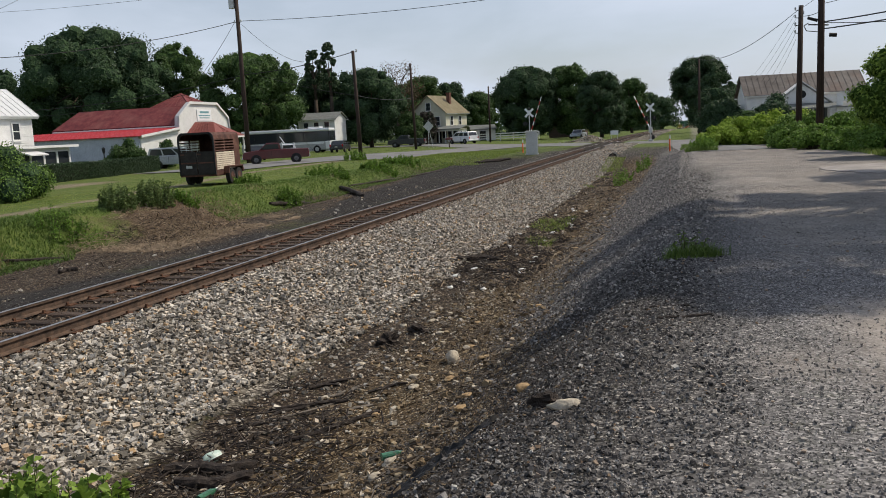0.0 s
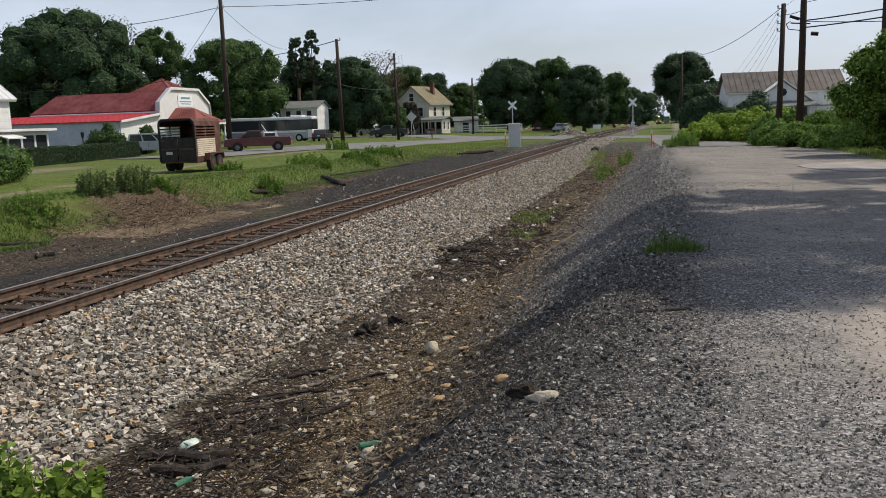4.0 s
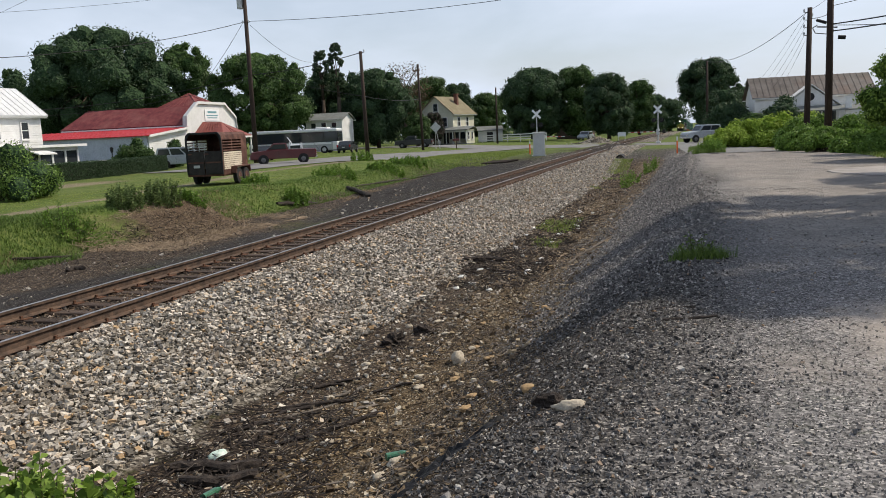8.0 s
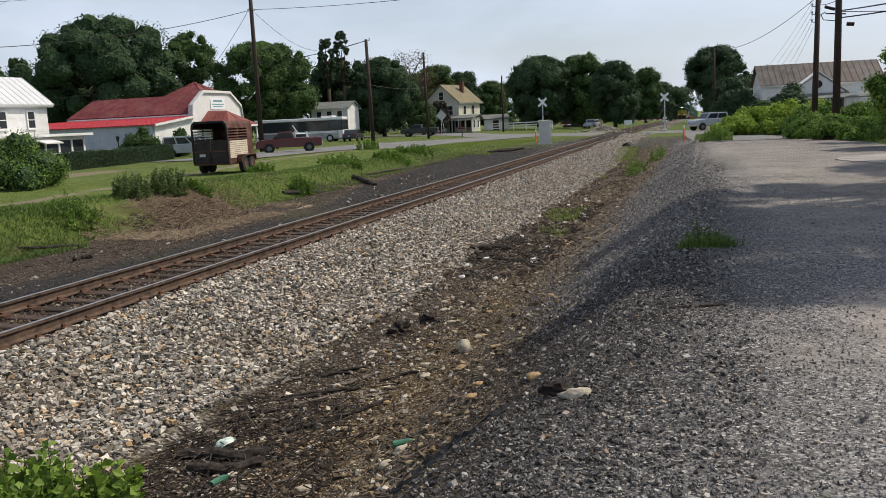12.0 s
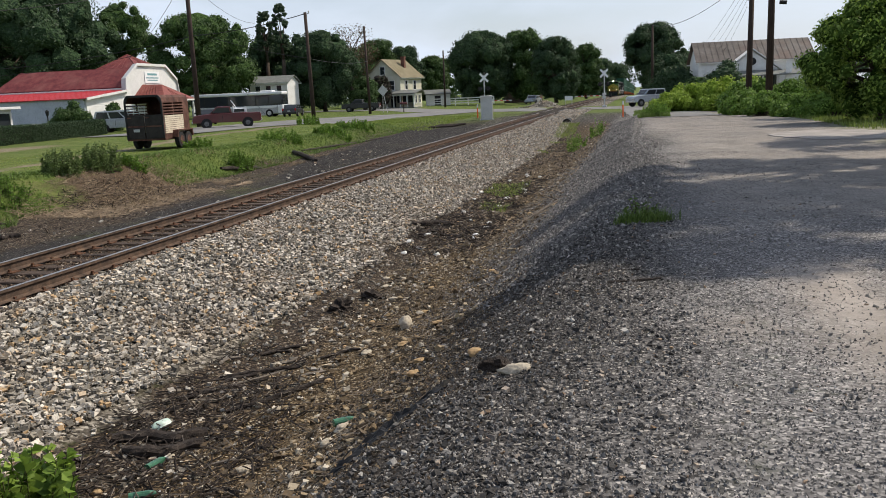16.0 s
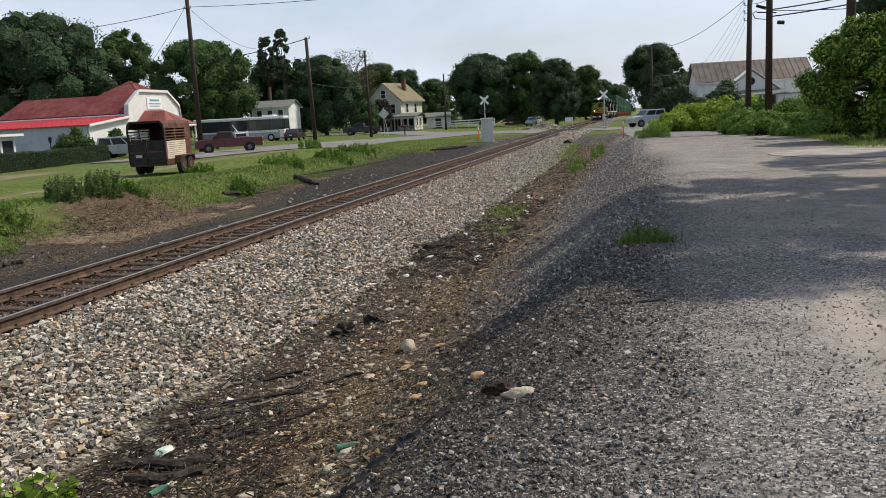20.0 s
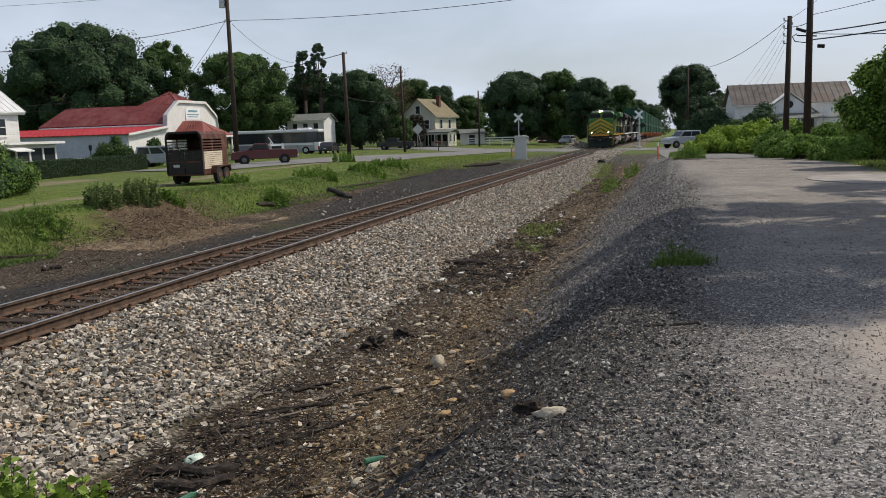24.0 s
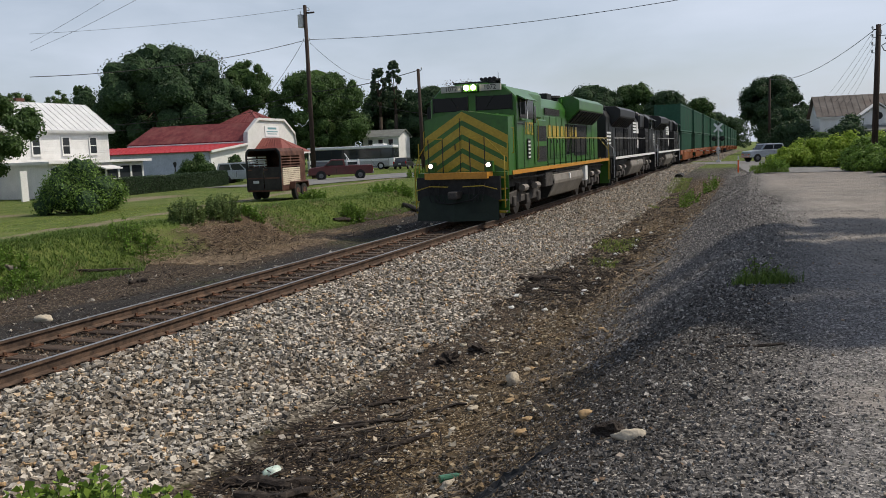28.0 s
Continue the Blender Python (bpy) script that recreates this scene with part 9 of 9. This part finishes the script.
def build_debris():
    rock("boulder", -2.95, 10.0, (0.2, 0.17, 0.2), PALE_STONE, "pale rounded limestone lump lying in the ditch", 3)
    rock("long_stone", -0.7, 4.64, (0.2, 0.075, 0.07), PALE_STONE, "long pale stone at the road's crumbling edge", 105, turn=22)
    rock("dark_block", -0.84, 4.76, (0.19, 0.09, 0.11), WET_WOOD, "dark broken asphalt block beside the long stone", 106, jag=1.6, turn=35)
    rock("ochre_stone", -1.27, 6.18, (0.13, 0.09, 0.07), OCHRE_STONE, "ochre sandstone piece on the slope", 107)
    rock("flat_stone", -2.42, 9.6, (0.24, 0.1, 0.05), OCHRE_STONE, "flat tan stone in the ditch", 108)
    rock("flat_stone", -2.75, 9.2, (0.2, 0.12, 0.05), OCHRE_STONE, "flat tan stone in the ditch", 109)
    rock("dark_clod", -4.3, 11.25, (0.34, 0.24, 0.22), WET_WOOD, "dark rotten clod at the ballast's foot", 110, category="clod", jag=2.6)
    rock("dark_clod", -4.1, 12.05, (0.3, 0.26, 0.18), WET_WOOD, "dark clod at the ballast's foot", 111, category="clod", jag=2.4)
    rock("white_stone", -12.1, 11.3, (0.32, 0.24, 0.16), PALE_STONE, "white stone lying on the cinders", 112)
    rock("flat_stone", -3.6, 7.4, (0.2, 0.12, 0.06), PALE_STONE, "flat pale stone among dead sticks", 113)
    rnd = random.Random(12)
    for k in range(60):
        y = 4.2 + 22 * rnd.random() ** 1.4
        x = -2.0 - 2.6 * rnd.random()
        sz = rnd.uniform(0.05, 0.12)
        rock("small_stone", x, y, (sz * rnd.uniform(1, 1.7), sz, sz * 0.6), rnd.choice([PALE_STONE, OCHRE_STONE, PALE_STONE]), "small pale stone half sunk in the ditch", 200 + k)["group"] = "ditch stones"
    log("rotten_log", (-4.75, 6.35), (-4.02, 6.78), 0.075, WET_WOOD, "black rotten log in the ditch", 1)
    log("rotten_log", (-4.5, 6.12), (-3.9, 6.5), 0.07, WET_WOOD, "black rotten log in the ditch", 2)
    log("rotten_log", (-4.1, 7.3), (-3.3, 8.25), 0.032, WET_WOOD, "dark rotten branch in the ditch", 3)
    log("rotten_log", (-4.7, 8.3), (-3.9, 8.75), 0.03, WET_WOOD, "dark rotten branch in the ditch", 4)
    rnd = random.Random(77)
    for k in range(16):
        y = 5.6 + 3.6 * rnd.random()
        x = -4.75 + 1.2 * rnd.random() - 0.12 * (y - 7)
        a, ln = rnd.uniform(0.3, 1.3), rnd.uniform(0.25, 0.75)
        log("drift_board", (x, y), (x + ln * math.cos(a), y + ln * math.sin(a)), rnd.uniform(0.014, 0.035), rnd.choice([WET_WOOD, WET_WOOD, GREY_WOOD]), "rotten strip of driftwood in the ditch", 60 + k, 0.6, "driftwood")["group"] = "driftwood"
    for k in range(10):
        y = 16.5 + 6.5 * rnd.random()
        x = -4.95 + 1.1 * rnd.random()
        a, ln = rnd.uniform(-0.2, 0.6), rnd.uniform(0.4, 1.1)
        log("drift_board", (x, y), (x + ln * math.cos(a), y + ln * math.sin(a)), rnd.uniform(0.025, 0.05), WET_WOOD, "rotten dark board among litter in the ditch", 80 + k, 0.6, "driftwood")["group"] = "driftwood"
    log("rotten_log", (-5.25, 18.6), (-4.35, 18.95), 0.09, WET_WOOD, "black timber baulk at the ballast's foot", 5)
    log("old_tie", (-16.7, 38.4), (-14.0, 34.7), 0.13, WET_WOOD, "discarded black railway tie on the cinders", 6)
    log("old_tie", (-16.9, 40.0), (-16.6, 47.5), 0.07, WET_WOOD, "discarded dark timber along the bank's foot", 7)
    log("old_tie", (-16.5, 48.5), (-16.6, 56.0), 0.07, WET_WOOD, "discarded dark timber along the bank's foot", 8)
    log("old_tie", (-15.9, 16.0), (-15.2, 17.3), 0.05, WET_WOOD, "discarded dark timber along the bank's foot", 9)
    log("old_tie", (-15.6, 29.0), (-15.2, 31.8), 0.1, WET_WOOD, "discarded dark timber along the bank's foot", 10)
    log("bark_piece", (-13.6, 15.2), (-13.3, 15.5), 0.07, WET_WOOD, "dark bark piece on the cinders", 11)
    log("cut_block", (-16.5, 14.2), (-16.3, 14.6), 0.09, GREY_WOOD, "grey weathered wood block on the bank", 12)
    for k in range(6):
        log("old_tie", (-15.8 + k * 0.1, 62.2 + 0.28 * k), (-13.9 + k * 0.1, 62.9 + 0.28 * k), 0.11, WET_WOOD, "discarded dark tie in a low pile", 20 + k)["group"] = "tie pile"
    log("long_rod", (-2.75, 17.0), (-1.75, 18.6), 0.025, GREY_WOOD, "long grey pole lying on the slope", 31, 1.0, "pole")
    log("stick", (-0.36, 7.3), (-0.02, 7.32), 0.012, WET_WOOD, "dark stick on the gravel road", 32, 1.0, "stick")
    log("stick", (-0.26, 6.76), (0.16, 7.0), 0.012, WET_WOOD, "dark stick on the gravel road", 33, 1.0, "stick")
    log("pale_branch", (-4.55, 7.9), (-4.0, 8.75), 0.014, GREY_WOOD, "pale bare branch in the ditch", 34, 1.0, "branch")
    for k in range(9):
        a = 0.5 + k * 0.22
        log("cut_branch", (-13.4 + 0.06 * k, 25.2 + 0.05 * k), (-13.4 + 1.3 * math.cos(a) * 0.5, 25.2 + 1.4 * math.sin(a)), 0.012, STRAW_WOOD, "pale cut branch on the cinders", 40 + k, 1.0, "branch")["group"] = "cut branches"
    # torn plastic sheet on the slope
    s = Shape()
    n, m = 34, 9
    for i in range(n + 1):
        f = i / n
        c = Vector((-2.0 + 0.62 * f, 4.75 + 0.85 * f, 0))
        wd = 0.07 + 0.14 * math.sin(3.1 * f) + 0.03 * noise.noise(Vector((f * 9, 2, 0)))
        for k in range(m):
            q = 2 * k / (m - 1) - 1
            p = c + Vector((0.8, -0.6, 0)) * q * wd + Vector((0.03, 0.03, 0)) * noise.noise(Vector((f * 12, q * 4, 5)))
            fold = abs(noise.noise(Vector((f * 10, q * 2.5, 1)))) * 0.11 + 0.03 * noise.noise(Vector((f * 26, q * 6, 3)))
            s.v.append((p.x, p.y, ground_z(p.x, p.y) + 0.005 + max(fold, -0.01) * (1 - q * q)))
    for i in range(n):
        for k in range(m - 1):
            a = i * m + k
            s.f.append((a, a + 1, a + m + 1, a + m))
    tagged(part("plastic_sheet", s, TARP), "torn black plastic sheet half buried in the slope", "plastic sheet")
    # a worn asphalt patch with a broken edge in the gravel road
    rnd = random.Random(9)
    ring = []
    for k in range(40):
        a = 2 * math.pi * k / 40
        q = 1 + 0.16 * noise.noise(Vector((math.cos(a) * 1.7, math.sin(a) * 1.7, 4))) + 0.05 * rnd.uniform(-1, 1)
        ring.append((5.3 + 1.75 * q * math.cos(a), 25.4 + 2.7 * q * math.sin(a)))
    s = Shape()
    n = len(ring)
    low = [(x, y, ground_z(x, y) - 0.02) for x, y in ring]
    top = [(x, y, ground_z(x, y) + 0.022) for x, y in ring]
    s.add(low + top + [(5.3, 25.4, ground_z(5.3, 25.4) + 0.03)], [(i, (i + 1) % n, n + (i + 1) % n, n + i) for i in range(n)] + [(n + i, n + (i + 1) % n, 2 * n) for i in range(n)])
    tagged(part("asphalt_patch", s, OLD_ASPHALT), "worn pale asphalt patch with a broken edge", "asphalt patch")
    # bottles and bags
    for k, (x, y, rz) in enumerate(((-4.1, 6.02, 80), (-3.86, 5.45, 30), (-2.55, 6.58, 40))):
        b = thing("green_bottle", pose(x, y, ground_z(x, y) + 0.035, 0, 90, rz), "crumpled green plastic bottle in the dirt", "bottle", "green bottles")
        part("body", Shape().rod((0, 0, -0.1), (0, 0, 0.06), 0.036, 0.034, 12).rod((0, 0, 0.06), (0, 0, 0.12), 0.034, 0.013, 12), PET, b, smooth=False)
        part("cap", Shape().rod((0, 0, 0.12), (0, 0, 0.14), 0.015, 0.015, 10), SCRAP, b)
    rock("plastic_bag", -4.55, 6.85, (0.2, 0.15, 0.1), BAG, "crumpled pale green plastic bag beside the log", 120, category="plastic bag")
    rnd = random.Random(5)
    for k in range(26):
        y = 15.5 + 15 * rnd.random() ** 1.3
        x = -4.9 + 1.5 * rnd.random()
        rock("plastic_scrap", x, y, (rnd.uniform(0.1, 0.24), rnd.uniform(0.07, 0.14), 0.07), SCRAP, "white plastic scrap in the ditch", 130 + k, category="litter")["group"] = "litter in the ditch"
    # twigs and bark shreds
    r = np.random.RandomState(31)
    for name, n, mat, x0, x1, y0, y1, ln, th, label in (("dead_twigs", 5000, WET_WOOD, -5.0, -3.0, 4.0, 28, 0.2, 0.009, "dark dead twigs and bark shreds in the ditch"),
                                                        ("dry_stems", 1500, GREY_WOOD, -4.7, -1.9, 4.0, 22, 0.24, 0.004, "thin dry stems strewn in the ditch"),
                                                        ("brush_twigs", 3600, STRAW_WOOD, -16.2, -12.9, 18.2, 27, 0.35, 0.006, "heap of dry brown twigs on the bank"),
                                                        ("ditch_branches", 500, WET_WOOD, -5.0, -2.6, 17, 50, 0.3, 0.014, "dark dead branches in the ditch"),
                                                        ("pale_shreds", 700, STRAW_WOOD, -4.8, -1.8, 12, 48, 0.25, 0.012, "pale dry shreds strewn in the ditch"),
                                                        ("dark_brush", 450, WET_WOOD, -15.7, -14.0, 19.5, 25, 0.4, 0.009, "dark dead branches heaped on the bank"),
                                                        ("cinder_shreds", 900, WET_WOOD, -14.6, -11.2, 10, 40, 0.12, 0.01, "dark bark shreds on the cinders")):
        x, y = x0 + (x1 - x0) * r.rand(n), y0 + (y1 - y0) * r.rand(n) ** 1.35
        k = wave_noise(x, y, 0.7, 41, 3) > -0.3
        if name in ("dead_twigs", "ditch_branches", "pale_shreds"):
            k &= ((y < 9.5) & (x < -3.3 + 0.3 * (7 - y))) | (y > 15.5) | (r.rand(n) < 0.12)
        x, y = x[k], y[k]
        n = len(x)
        a = r.rand(n) * 6.283 if name != "dead_twigs" else 1.1 + 0.8 * r.randn(n)
        d = np.stack([np.cos(a), np.sin(a), 0.35 * r.randn(n)], -1) * (ln * (0.3 + r.rand(n)))[:, None] * 0.5
        c = np.stack([x, y, height(x, y) + 0.02 + 0.03 * r.rand(n)], -1)
        sd = np.stack([-np.sin(a), np.cos(a), np.zeros(n)], -1) * (th * (0.5 + r.rand(n)))[:, None]
        up = np.array([0, 0, 1.0]) * (th * 1.4)
        v = np.stack([c - d - sd, c - d + sd, c - d + up, c + d - sd * 0.6, c + d + sd * 0.6, c + d + up * 0.6], 1).reshape(-1, 3)
        i = 6 * np.arange(n)
        f = np.concatenate([np.stack([i + p, i + q, i + s_, i + t_], -1) for p, q, s_, t_ in ((0, 1, 4, 3), (1, 2, 5, 4), (2, 0, 3, 5))]).tolist()
        tagged(raw(name, v, f, mat), label, "twigs", kind="stuff")


STRAW_WOOD = material("pale_dry_twig", [(0.17, 0.125, 0.085), (0.36, 0.28, 0.19)], 5, 0.9, 0, 0.2)
build_debris()


# ---- what moves ----
def train_rows(offset, length, turned):
    """The poses of one car, whose front end runs offset metres behind the train's front."""
    rows = []
    for k in range(57):
        t = k * 0.5
        y0 = LEAD_Y + SPEED * (28 - t) + offset
        a = Vector((-9.0085 + float(bend(y0)), y0, float(fall(y0)) + 0.001))
        y1 = y0 + length
        b = Vector((-9.0085 + float(bend(y1)), y1, float(fall(y1)) + 0.001))
        yaw = -math.degrees(math.atan2(b.x - a.x, b.y - a.y))
        tilt = math.degrees(math.atan2(b.z - a.z, b.y - a.y))
        if turned:
            rows.append((t, pose(*b, -tilt, 0, yaw + 180)))
        else:
            rows.append((t, pose(*a, tilt, 0, yaw)))
    return rows


def motions():
    for ob, offset, length, turned in TRAIN:
        walk(ob, train_rows(offset, length, turned))
    # the gates come down, and stay down
    for arm, ang, rows in ((ARM_L, ANG_L, ((0, 62), (0.5, 54), (1, 45), (1.5, 34), (2, 22), (2.5, 11), (3, 2.5), (3.4, 0), (28, 0))),
                           (ARM_R, ANG_R, ((0, 58), (0.5, 42), (1, 25), (1.5, 10), (2, 0.5), (2.3, 0), (28, 0)))):
        walk(arm, [(t, pose(0, 0, 1.3, 0, 0, ang) @ pose(0, 0, 0, 0, -a, 0)) for t, a in rows])
    # the white van drives off to the left; the silver truck rolls up and waits
    van = [(0, -32.5, 121.6), (1, -36.2, 124.4), (2, -40.3, 127.2), (3, -44.4, 130.0), (4, -48.5, 132.8), (5, -52.6, 135.6), (6, -56.7, 138.4), (7, -60.8, 141.0), (8, -64.4, 143.0), (10, -70, 145.6), (28, -70.5, 145.8)]
    walk(WHITE_VAN, [(t, pose(x, y, ground_z(x, y) + 0.07, 0, 0, 145)) for t, x, y in van])
    truck = [(0, 30.0, 91.5, 183), (3.5, 12.0, 89.0, 188), (4.5, 5.4, 90.4, 200), (5.2, 1.9, 91.6, 208), (6.0, 0.4, 92.3, 213), (28, 0.4, 92.3, 213)]
    walk(SILVER_TRUCK, [(t, pose(x, y, ground_z(x, y) + 0.06, 0, 0, a)) for t, x, y, a in truck])


motions()
